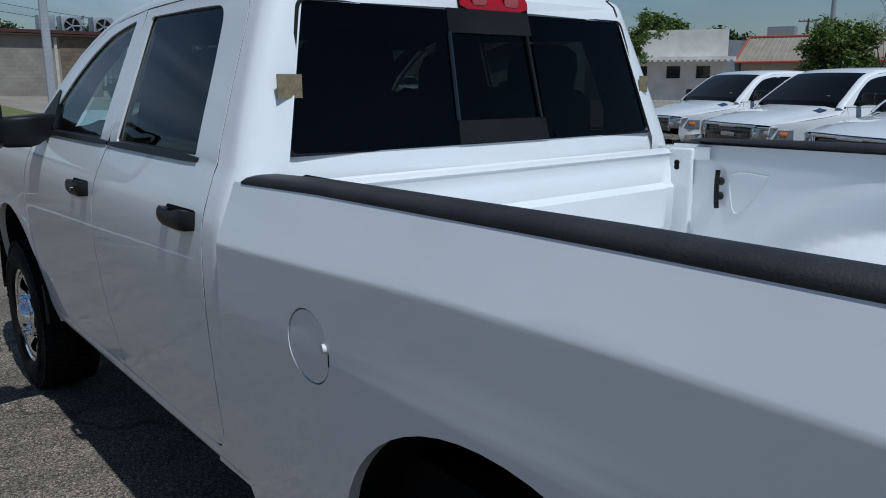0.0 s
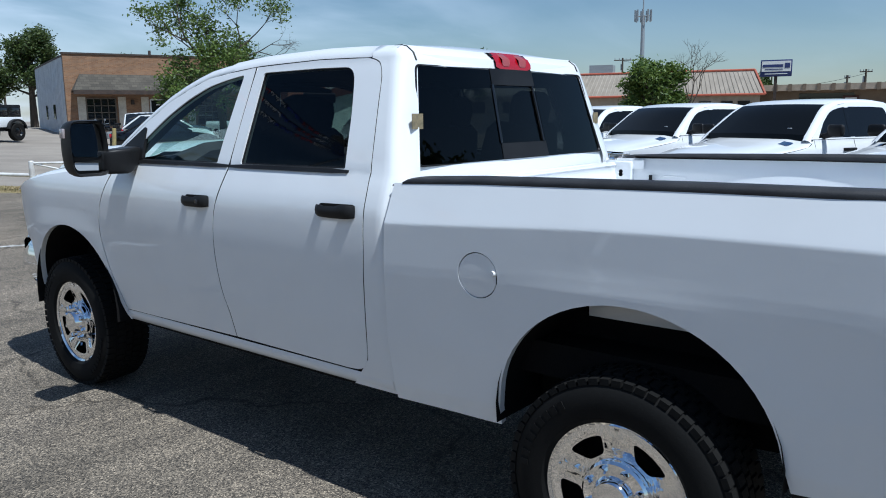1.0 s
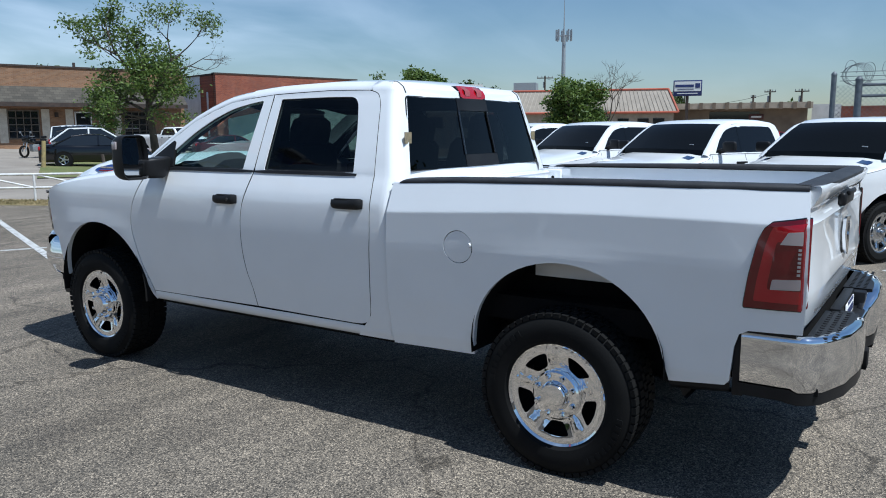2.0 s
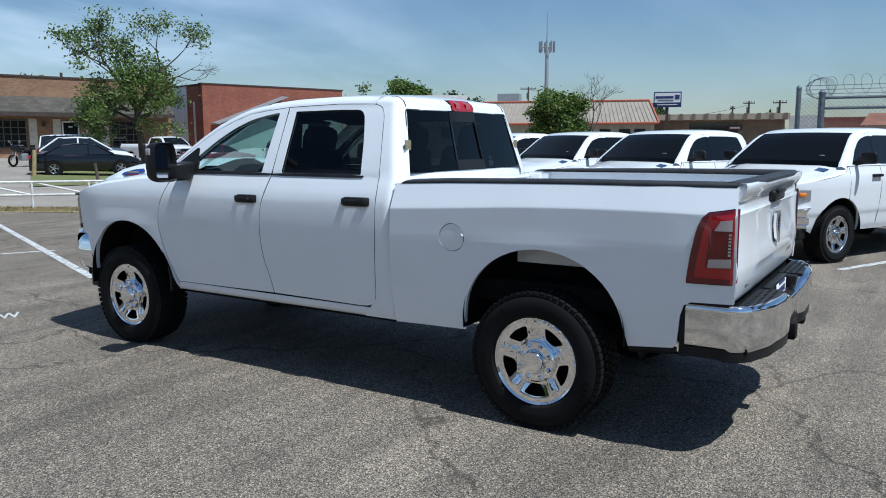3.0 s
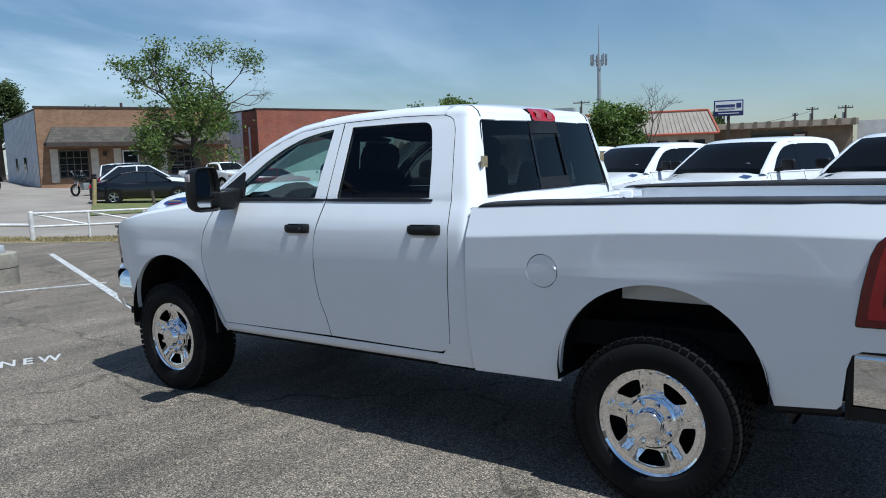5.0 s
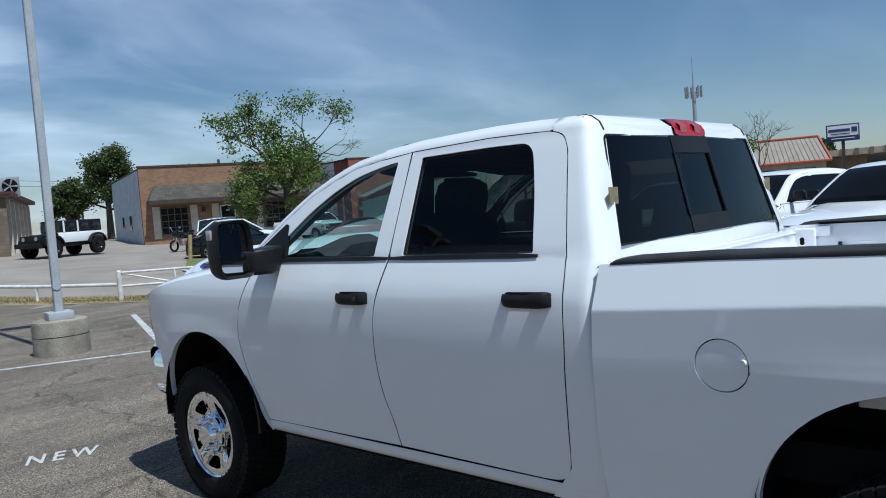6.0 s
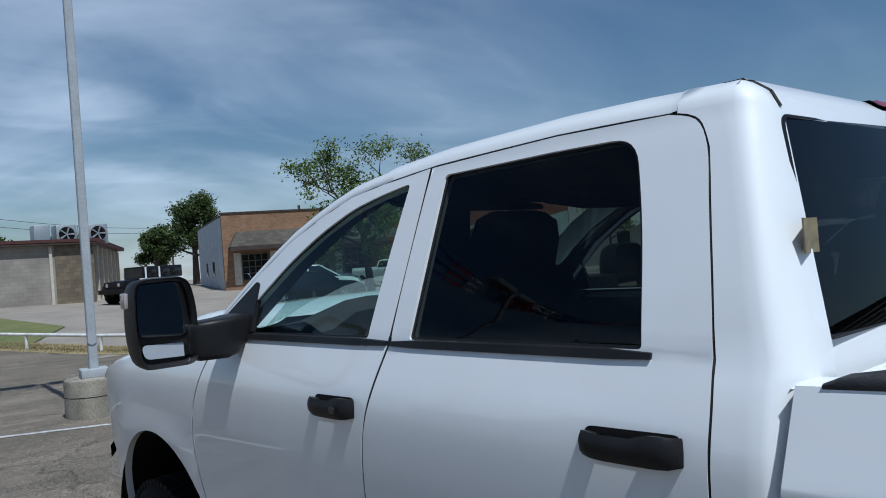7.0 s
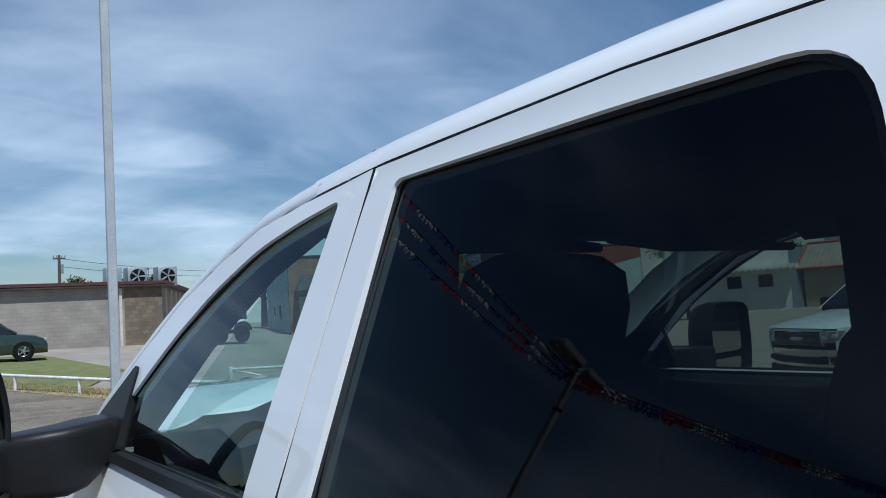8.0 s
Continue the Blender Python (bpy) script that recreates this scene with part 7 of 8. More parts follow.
def condenser(x, y, z, s=0.55):
    t = thing("rooftop_condenser", "grey rooftop air conditioner with a round fan grille", "air conditioner", Matrix.Translation((x, y, z)), group="rooftop air conditioners")
    bm = bmesh.new()
    box(bm, -s, s, 0.06, 2 * s, 0, 1.15, 0.03)
    part("cabinet", bm, STEEL, t)
    bm = bmesh.new()
    tube(bm, (0, 0.07, 0.6), (0, 0.045, 0.6), 0.43, seg=24)
    part("fan_opening", bm, DARK, t)
    bm = bmesh.new()
    for k in range(5):
        a = k * 2 * math.pi / 5
        tube(bm, (0, 0.035, 0.6), (0.40 * math.cos(a), 0.035, 0.6 + 0.40 * math.sin(a)), 0.03, 0.06, 6)
    lathe(bm, [(0.43, 0.03), (0.46, 0.03), (0.46, 0.08)], 24, (0, 0, 0.6), "y")
    part("fan", bm, STEEL, t)
    return t


condenser(11.06, 47.84, 4.2)
condenser(12.76, 47.77, 4.2)
bx = thing("rooftop_condenser", "tall weathered rooftop unit with louvres", "air conditioner", Matrix.Translation((9.75, 47.8, 4.2)), group="rooftop air conditioners")
bpart("cabinet", bx, STEEL, (-0.42, 0.42, 0, 0.9, 0, 1.15), bevel=0.03)
bm = bmesh.new()
for p, q in (((11.6, 48.9, 4.1), (11.6, 48.9, 5.4)), ((11.0, 48.9, 5.3), (12.4, 48.8, 5.36)), ((12.3, 48.8, 4.1), (12.3, 48.8, 5.4)), ((11.95, 48.85, 4.1), (11.95, 48.85, 5.36))):
    tube(bm, p, q, 0.025, seg=6)
tagged(finish(bm, "roof_pipes", STEEL), "thin steel pipe frame on the block building's roof", "pipe")

# shops across the street on the far side
b = site("white_shop", "white stucco shop with a dentil canopy", (51.5, 45.0, 0.0), (58.3, 35.2))
bpart("wall", b, WHITEWALL, (0, 12.0, 0, 0.4, 0, 5.85), (11.6, 12.0, 0.4, 8, 0, 5.85))
bpart("canopy", b, WHITEWALL, (1.0, 12.6, -1.0, 0, 3.35, 3.65), (1.0, 12.6, -1.05, -0.95, 3.25, 3.45))
bm = bmesh.new()
for k in range(24):
    box(bm, 1.1 + k * 0.48, 1.3 + k * 0.48, -1.06, -1.0, 3.25, 3.38)
part("dentils", bm, GREYWALL, b)
for x in (4.5, 7.2, 9.6):
    bpart("window", b, PANE, (x, x + 1.1, -0.04, 0, 1.9, 2.9))
b = site("grey_shed", "blue-grey metal shed between two shops", (58.9, 36.6, 0.0), (64.5, 36.0))
bpart("wall", b, GREYWALL, (0, 5.6, 0, 6, 0, 5.1))
b = site("tan_roof_restaurant", "restaurant with a tan ribbed mansard roof trimmed in orange", (61.5, 36.4, 0.0), (67.3, 19.8))
bpart("wall", b, TANWALL, (0.5, 17.2, 0.5, 9.0, 0, 3.2))
bm = bmesh.new()
ROOF = [[(0.0, 0.0, 3.25), (17.6, 0.0, 3.25)], [(0.9, 1.3, 5.35), (16.7, 1.3, 5.35)]]
loft(bm, ROOF)
loft(bm, [[(0, 0, 3.25), (0, 9, 3.25)], [(0.9, 1.3, 5.35), (0.9, 8, 5.35)]])
loft(bm, [[(17.6, 0, 3.25), (17.6, 9, 3.25)], [(16.7, 1.3, 5.35), (16.7, 8, 5.35)]])
loft(bm, [[(0.9, 1.3, 5.3), (16.7, 1.3, 5.3)], [(0.9, 8, 5.3), (16.7, 8, 5.3)]])
part("mansard_roof", bm, TANROOF, b, "tan ribbed metal mansard roof")
for k in range(44):
    if k == 0:
        bm = bmesh.new()
    x = 0.4 + k * 0.39
    xt = 0.9 + (x / 17.6) * 15.8
    tube(bm, (x, -0.01, 3.27), (xt, 1.29, 5.33), 0.035, seg=4)
part("roof_rib", bm, TANROOF, b)
bm = bmesh.new()
for a, c in (((0, 0, 3.25), (17.6, 0, 3.25)), ((0.9, 1.3, 5.38), (16.7, 1.3, 5.38)), ((17.6, 0, 3.25), (16.7, 1.3, 5.38)), ((0, 0, 3.25), (0.9, 1.3, 5.38))):
    tube(bm, a, c, 0.10, seg=6)
part("roof_trim", bm, ORANGE, b, "orange roof edge trim")
for x in (8.2, 10.4, 12.2, 14.0, 15.4):
    bpart("window", b, PANE, (x, x + 1.0, 0.44, 0.5, 1.6, 2.7))
bpart("rooftop_unit", b, STEEL, (2.0, 4.2, 3.0, 5.0, 5.3, 6.3))
b = site("brown_store", "low brown stucco store with a dark awning", (70.5, 25.5, 0.0), (74.2, 10.0))
bpart("wall", b, BROWNWALL, (0, 15.9, 0, 8, 0, 3.95))
bpart("awning", b, TANWALL, (4.0, 16.2, -1.4, 0, 3.55, 4.08))
for k in range(11):
    bpart("awning_post", b, BROWNWALL, (4.2 + k * 1.15, 4.5 + k * 1.15, -1.46, -1.40, 3.48, 4.12))
bpart("shop_front", b, PANE, (7.4, 11.8, -0.04, 0, 0.4, 3.3), label="dark glazed shop front")
bpart("shop_sign", b, MAROON, (10.9, 12.2, -0.12, -0.05, 2.55, 3.05), label="dark red oval shop sign", bevel=0.03)
bpart("sign_bar", b, PAPER, (11.1, 12.0, -0.15, -0.12, 2.72, 2.88))
b = site("pale_annex", "pale grey flat-roofed annex with a brick end", (75.0, 9.8, 0.0), (75.6, 5.0))
bpart("wall", b, WHITEWALL, (0, 2.4, 0, 8, 0, 3.9))
bpart("brick_wall", b, REDBRICK, (2.4, 12.0, 0, 8, 0, 3.7))
b = site("tile_roof_shop", "far shop with a red tiled roof", (60.0, 2.5, 0.0), (60.0, -18.0))
bpart("wall", b, TANWALL, (0, 20, 0.5, 6, 0, 2.7))
bm = bmesh.new()
loft(bm, [[(-0.3, 0, 2.7), (11, 0, 2.7)], [(0.2, 1.4, 3.6), (11, 1.4, 3.6)]])
part("tile_roof", bm, textured("red_tile", (0.30, 0.13, 0.08), (0.22, 0.09, 0.055), 2, 0.8, 0.3, 20), b, "red tiled roof")
bm = bmesh.new()
loft(bm, [[(11, 0, 2.7), (20.5, 0, 2.7)], [(11, 1.4, 3.6), (20, 1.4, 3.6)]])
part("tan_roof", bm, TANROOF, b)

# showroom out of view, mirrored in the truck's back glass
b = site("showroom", "brown dealership showroom with a dark parapet", (34.0, -5.5, 0.0), (17.0, -31.0))
bpart("wall", b, BROWNWALL, (0, 46, 0, 12, 0, 4.2))
bpart("coping", b, DARKTRIM, (-0.2, 46.2, -0.2, 0.4, 4.2, 4.5))
for k in range(9):
    bpart("window", b, PANE, (2 + k * 5.0, 5.6 + k * 5.0, -0.06, 0, 0.4, 3.2))
# low building out of view, added for the truck's left side to reflect
b = site("workshop", "long low building with a pale wall, out of view, added for reflections", (-42.0, -30.0, 0.0), (-36.0, 34.0))
bpart("wall", b, TANWALL, (0, 64, -10, 0, 0, 4.4))
bpart("coping", b, DARKTRIM, (0, 64, -10.1, 0.1, 4.4, 4.6))

# a crack with pale filler and a dark seal smear before the pole's base
bm = bmesh.new()
crk = [(1.04, 9.97), (0.72, 9.40), (0.46, 8.88), (0.30, 8.62), (0.19, 8.28), (0.02, 7.92), (-0.08, 7.50), (-0.16, 7.22), (-0.30, 6.86), (-0.34, 6.60), (-0.46, 6.37), (-0.67, 6.07)]
rnd = random.Random(5)
rows = []
for (x0, y0), (x1, y1) in zip(crk[2:], crk[3:]):
    for k in range(8):
        t = k / 8
        w = rnd.uniform(0.006, 0.024)
        x, y = x0 + (x1 - x0) * t + rnd.uniform(-0.02, 0.02), y0 + (y1 - y0) * t
        rows.append([(x - w, y, ground_z(x, y) + 0.004), (x + w, y, ground_z(x, y) + 0.004)])
loft(bm, rows)
tagged(finish(bm, "crack_filler", textured("crack_filler", (0.30, 0.28, 0.24), (0.16, 0.15, 0.13), 30, 0.95, 0.3, 120)), "pale crumbled filler in an asphalt crack", "ground mark", kind="structure")
bm = bmesh.new()
rows = []
for k in range(15):
    t = k / 14
    x, y = 1.04 - 0.58 * t, 9.97 - 1.12 * t
    w = 0.02 + 0.07 * math.sin(math.pi * min(1, t * 1.05)) * rnd.uniform(0.7, 1.2)
    rows.append([(x - w, y, ground_z(x, y) + 0.005), (x + w, y, ground_z(x, y) + 0.005)])
loft(bm, rows)
tagged(finish(bm, "seal_smear", textured("seal_smear", (0.05, 0.05, 0.05), (0.09, 0.088, 0.083), 14, 0.8, 0.3, 120)), "dark sealant smear on the asphalt", "ground mark", kind="structure")


# ---------------- trees ----------------
BARK = textured("bark", (0.10, 0.08, 0.06), (0.06, 0.048, 0.038), 6, 0.95, 0.6, 30, stretch=(1, 1, 0.3))
def leaf_mat(name, c1, c2):
    m = principled(name, c1, 0.55)
    n, l = m.node_tree.nodes, m.node_tree.links
    b = n["Principled BSDF"]
    gi, mx = n.new("ShaderNodeNewGeometry"), n.new("ShaderNodeMix")
    mx.data_type = "RGBA"
    mx.inputs["A"].default_value, mx.inputs["B"].default_value = (*c1, 1), (*c2, 1)
    l.new(gi.outputs["Random Per Island"], mx.inputs["Factor"])
    l.new(mx.outputs["Result"], b.inputs["Base Color"])
    tr, add = n.new("ShaderNodeBsdfTranslucent"), n.new("ShaderNodeMixShader")
    l.new(mx.outputs["Result"], tr.inputs["Color"])
    add.inputs["Fac"].default_value = 0.3
    l.new(b.outputs["BSDF"], add.inputs[1])
    l.new(tr.outputs["BSDF"], add.inputs[2])
    l.new(add.outputs["Shader"], n["Material Output"].inputs["Surface"])
    return m


LEAF = leaf_mat("green_leaf", (0.055, 0.105, 0.018), (0.17, 0.23, 0.045))
LEAFDARK = leaf_mat("dark_leaf", (0.030, 0.058, 0.014), (0.10, 0.135, 0.032))


def grow(bm, rnd, p, d, length, r, depth, tips, bend=0.25, split=(2, 3), spread=0.6, shrink=0.72):
    """A limb of three bent pieces, then its twigs."""
    q = p.copy()
    for k in range(3):
        d = (d + Vector((rnd.uniform(-1, 1), rnd.uniform(-1, 1), rnd.uniform(-0.4, 0.8))) * bend * 0.4).normalized()
        e = q + d * length / 3
        bm.append((q, e, r * (1 - 0.12 * k), r * (1 - 0.12 * (k + 1)), 6 if r > 0.03 else 3))
        q = e
        if depth <= 2:
            tips.append((q.copy(), d.copy(), r))
    if depth <= 0:
        return
    for _ in range(rnd.randint(*split)):
        nd = (d + Vector((rnd.gauss(0, 1), rnd.gauss(0, 1), rnd.gauss(0.15, 0.6))) * spread).normalized()
        grow(bm, rnd, q, nd, length * rnd.uniform(shrink - 0.12, shrink + 0.1), r * 0.62, depth - 1, tips, bend, split, spread, shrink)


def leaves(tips, rnd, per, size, scatter):
    verts, faces = [], []
    for p, d, r in tips:
        for _ in range(per):
            c = p + Vector((rnd.gauss(0, scatter), rnd.gauss(0, scatter), rnd.gauss(-0.02, scatter * 0.8)))
            a = Vector((rnd.gauss(0, 1), rnd.gauss(0, 1), rnd.gauss(0, 0.7))).normalized()
            b = a.cross(Vector((rnd.gauss(0, 1), rnd.gauss(0, 1), rnd.gauss(0, 1)))).normalized()
            s = size * rnd.uniform(0.6, 1.3)
            k = len(verts)
            verts += [c - a * s, c + b * s * 0.45, c + a * s, c - b * s * 0.45]
            faces.append((k, k + 1, k + 2, k + 3))
    return verts, faces


def leaf_mesh(name, verts, faces, mat, parent):
    me = bpy.data.meshes.new(name)
    me.from_pydata([tuple(v) for v in verts], [], faces)
    me.materials.append(mat)
    ob = new(name, me)
    ob.parent = parent
    ob["kind"] = "stuff"
    return ob


def tree(label, base, limbs, trunk, seed, leaf=LEAF, per=10, size=0.14, scatter=0.3, depth=4, bare=(), split=(2, 3), spread=0.55):
    """limbs: (where it leaves the trunk, direction, length, radius, leaves per tip)."""
    rnd = random.Random(seed)
    t = thing("tree", label, "tree", Matrix.Translation(base))
    bm = [(a, b, r0, r1, 10) for a, b, r0, r1 in trunk]
    verts, faces = [], []
    for start, d, length, r, count, dep in limbs:
        tips = []
        grow(bm, rnd, Vector(start), Vector(d).normalized(), length, r, dep, tips, split=split, spread=spread)
        v, f = leaves(tips, rnd, count, size, scatter)
        faces += [tuple(i + len(verts) for i in q) for q in f]
        verts += v
    sticks(bm, "trunk", BARK, t)
    leaf_mesh("crown", verts, faces, leaf, t)
    return t


# the tree before the brick shop: full low crown, two thin tall leaders, bare twigs on one side
RX, RY = Vector((0.79, -0.61, 0)), Vector((0.61, 0.79, 0))
def tv(a, z, b=0.0):
    return RX * a + RY * b + Vector((0, 0, z))
tree("half-bare shade tree with a full low crown on a grass strip", (22.5, 35.0, 0.15),
     [(tv(-0.1, 2.6), tv(-1.0, 0.6, 0.3), 1.05, 0.10, 9, 3), (tv(-0.1, 2.3), tv(-1.3, 0.15, -0.5), 1.15, 0.08, 9, 3), (tv(0.0, 3.2), tv(0.6, 0.9, -0.4), 1.0, 0.10, 9, 3),
      (tv(0.1, 2.8), tv(1.0, 0.5, 0.3), 1.0, 0.09, 9, 3), (tv(0.0, 2.9), tv(0.1, 0.7, -1.0), 0.95, 0.07, 9, 3), (tv(0.1, 3.6), tv(-0.2, 0.9, -0.9), 0.9, 0.07, 9, 3), (tv(0.1, 2.7), tv(0.7, 0.3, -0.8), 0.9, 0.07, 9, 3), (tv(0.0, 3.6), tv(-0.3, 1.0, 0.2), 1.15, 0.09, 9, 3), (tv(-0.5, 3.2), tv(-0.8, 0.8, 0.6), 1.0, 0.08, 9, 3),
      (tv(-0.3, 3.2), tv(-1.1, 0.1, -0.3), 1.05, 0.08, 9, 3), (tv(0.3, 3.6), tv(0.5, 1.0, 0.5), 1.0, 0.08, 9, 3), (tv(-0.2, 2.4), tv(-0.7, -0.3, -0.3), 0.9, 0.05, 9, 3), (tv(0.3, 2.7), tv(1.0, -0.2, -0.2), 0.85, 0.05, 9, 3),
      (tv(-1.5, 5.7), tv(-0.4, 1.1, 0.1), 0.95, 0.06, 3, 4), (tv(-1.45, 5.6), tv(-1.2, 0.6, -0.2), 0.95, 0.05, 3, 4), (tv(-1.0, 5.0), tv(-1.1, 0.9, 0.2), 0.9, 0.05, 3, 4), (tv(-0.2, 4.6), tv(0.0, 1.2, 0.1), 0.95, 0.06, 9, 3),
      (tv(1.3, 5.4), tv(0.0, 1.1, 0.1), 1.1, 0.05, 3, 4), (tv(1.3, 5.3), tv(1.0, 0.9, 0.2), 1.15, 0.05, 1, 5), (tv(1.1, 4.7), tv(1.3, 0.45, -0.2), 1.2, 0.05, 0, 5), (tv(1.0, 4.5), tv(1.2, 0.1, 0.2), 0.9, 0.04, 0, 4)],
     [(tv(0.25, -0.1), tv(0.15, 1.4), 0.26, 0.20), (tv(0.15, 1.4), tv(0, 2.6), 0.20, 0.17), (tv(0, 2.6), tv(0, 3.8), 0.16, 0.12), (tv(0, 3.2), tv(-0.75, 4.6), 0.11, 0.08), (tv(-0.75, 4.6), tv(-1.5, 5.8), 0.08, 0.055), (tv(0, 3.8), tv(-0.2, 4.7), 0.1, 0.06), (tv(0.05, 3.0), tv(0.8, 4.3), 0.11, 0.08), (tv(0.8, 4.3), tv(1.3, 5.4), 0.08, 0.055)],
     7, size=0.10, scatter=0.27, spread=0.62)


def round_tree(label, base, h, r, seed, leaf=LEAFDARK, n=10, per=13, size=0.2):
    rnd = random.Random(seed)
    limbs = []
    for k in range(n):
        a = k * 2.4
        z = h * (0.30 + 0.4 * k / n)
        limbs.append(((0, 0, z), (math.cos(a), math.sin(a), 0.35 + 0.9 * k / n), r * 0.42, 0.12, per, 3))
    return tree(label, base, limbs, [((0, 0, -0.3), (0.05, 0, h * 0.45), 0.35, 0.2), ((0.05, 0, h * 0.45), (0, 0, h * 0.75), 0.2, 0.1)], seed, leaf, size=size, scatter=r * 0.13, spread=0.7)


round_tree("large dark green tree behind the shops", (27.5, 68.3, 1.2), 8.3, 2.7, 11, n=16, per=16, size=0.14)
round_tree("smaller dark green tree behind the shops", (24.4, 69.4, 1.2), 6.0, 1.6, 12, n=9, per=16, size=0.15)
round_tree("distant green tree behind a low building", (15.5, 88.0, 1.2), 5.0, 3.0, 13, n=8)
round_tree("leafy green tree by the restaurant", (40.6, 18.2, 0.0), 4.3, 1.9, 14, LEAF, n=12, per=15, size=0.13)
tree("bare thin tree by the restaurant", (41.3, 16.3, 0.0), [((0, 0, 2.2), (0.1, -0.1, 1), 1.3, 0.05, 0, 4), ((0, 0, 2.0), (0.1, -0.6, 1), 1.2, 0.04, 0, 4), ((0, 0, 2.4), (0.1, 0.5, 1), 1.0, 0.04, 0, 4)], [((0, 0, 0), (0, 0, 2.5), 0.09, 0.06)], 15)
tree("sparse tree with few leaves behind the white shop", (43.2, 34.0, 0.0), [((0, 0, 3.2), (0.5, -0.5, 1), 1.3, 0.05, 2, 4), ((0, 0, 3.0), (-0.5, 0.6, 1), 1.2, 0.05, 1, 4), ((0, 0, 2.2), (0.6, -0.6, 0.4), 1.2, 0.05, 8, 3), ((0, 0, 2.6), (-0.3, -0.5, 0.8), 1.2, 0.05, 9, 3)], [((0, 0, 0), (0, 0, 3.4), 0.13, 0.07)], 16, size=0.14, scatter=0.18)
round_tree("round green treetop behind the shops", (62.0, 44.0, 0.0), 8.4, 2.4, 17, LEAF, n=10, per=15, size=0.22)
round_tree("distant low tree behind the stores", (105.0, 16.6, 0.0), 4.9, 1.7, 18, LEAF, n=9, size=0.3)
round_tree("dark green tree behind the pole sign", (85.0, 26.5, 0.0), 5.2, 2.2, 19, LEAFDARK, n=8, size=0.25)
# these seven trees stay out of view, added for the truck's paint and mirrors to reflect
round_tree("tall green tree out of view, added for reflections", (-30, 22, 0.0), 8, 4.5, 20, n=10, size=0.3)
round_tree("tall green tree out of view, added for reflections", (24, -24, 0.0), 9.5, 4.5, 21, n=10, size=0.3)
for k in range(5):
    round_tree("unseen green tree behind the lot, added for reflections", (34 - 7.5 * k, -24 - 6 * k + (k % 2) * 5, 0.0), 6.0 + (k % 3) * 0.9, 3.4, 50 + k, n=8, per=10, size=0.45)
for k in range(3, 9):
    round_tree("distant green tree on the skyline", (-30 + 21 * k + (k % 3) * 4, 128 + (k % 2) * 14 - 5 * k, 1.0), 6 + (k % 3), 5.5, 30 + k, n=7, per=10, size=0.55)

# ---------------- sign, tower, poles, wire ----------------
sg = thing("pole_sign", "white and blue rectangular shop sign on a dark pole", "sign", look((52.5, 14.8, 0), (52.5 - 57, 14.8 - 17, 0)) @ pose(0, 0, 0, -90, 0, 0))
NAVY = textured("navy_sign", (0.02, 0.03, 0.12), (0.03, 0.045, 0.16), 3, 0.5, 0.05, 20)
bpart("pole", sg, DARKTRIM, (-0.10, 0.10, -0.10, 0.10, 0, 4.2))
bpart("cabinet", sg, NAVY, (-0.98, 0.98, -0.16, 0.16, 4.05, 5.15), bevel=0.03)
bpart("face", sg, PAPER, (-0.90, 0.90, 0.16, 0.175, 4.38, 5.06))
bpart("face", sg, PAPER, (-0.90, 0.90, -0.175, -0.16, 4.38, 5.06))
for s in (-1, 1):
    bpart("letter_bar", sg, NAVY, (-0.42, 0.84, min(s * 0.175, s * 0.19), max(s * 0.175, s * 0.19), 4.66, 4.84), (-0.84, -0.52, min(s * 0.175, s * 0.19), max(s * 0.175, s * 0.19), 4.60, 4.92), (-0.42, 0.70, min(s * 0.175, s * 0.19), max(s * 0.175, s * 0.19), 4.50, 4.55))
    bpart("letter_bar", sg, PAPER, (-0.7, 0.7, min(s * 0.162, s * 0.172), max(s * 0.162, s * 0.172), 4.20, 4.25))

tw = thing("cell_tower", "slender grey monopole cell tower with antenna panels", "cell tower", Matrix.Translation((131.3, 60.5, 0)))
bm = bmesh.new()
tube(bm, (0, 0, 0), (0, 0, 19), 0.5, 0.32, 10)
tube(bm, (0, 0, 19), (0, 0, 25.2), 0.16, 0.05, 6)
part("mast", bm, STEEL, tw)
bm = bmesh.new()
for k in range(3):
    a0, a1 = k * 2.1 + 0.3, (k + 1) * 2.1 + 0.3
    tube(bm, (1.35 * math.cos(a0), 1.35 * math.sin(a0), 18.8), (1.35 * math.cos(a1), 1.35 * math.sin(a1), 18.8), 0.06, seg=5)
    tube(bm, (0, 0, 18.8), (1.35 * math.cos(a0), 1.35 * math.sin(a0), 18.8), 0.06, seg=5)
part("platform", bm, STEEL, tw)
for k in range(9):
    a = k * 0.7
    bm = bmesh.new()
    c, s_ = 1.4 * math.cos(a), 1.4 * math.sin(a)
    box(bm, c - 0.12, c + 0.12, s_ - 0.12, s_ + 0.12, 17.9, 19.9)
    part("antenna", bm, STEEL, tw)


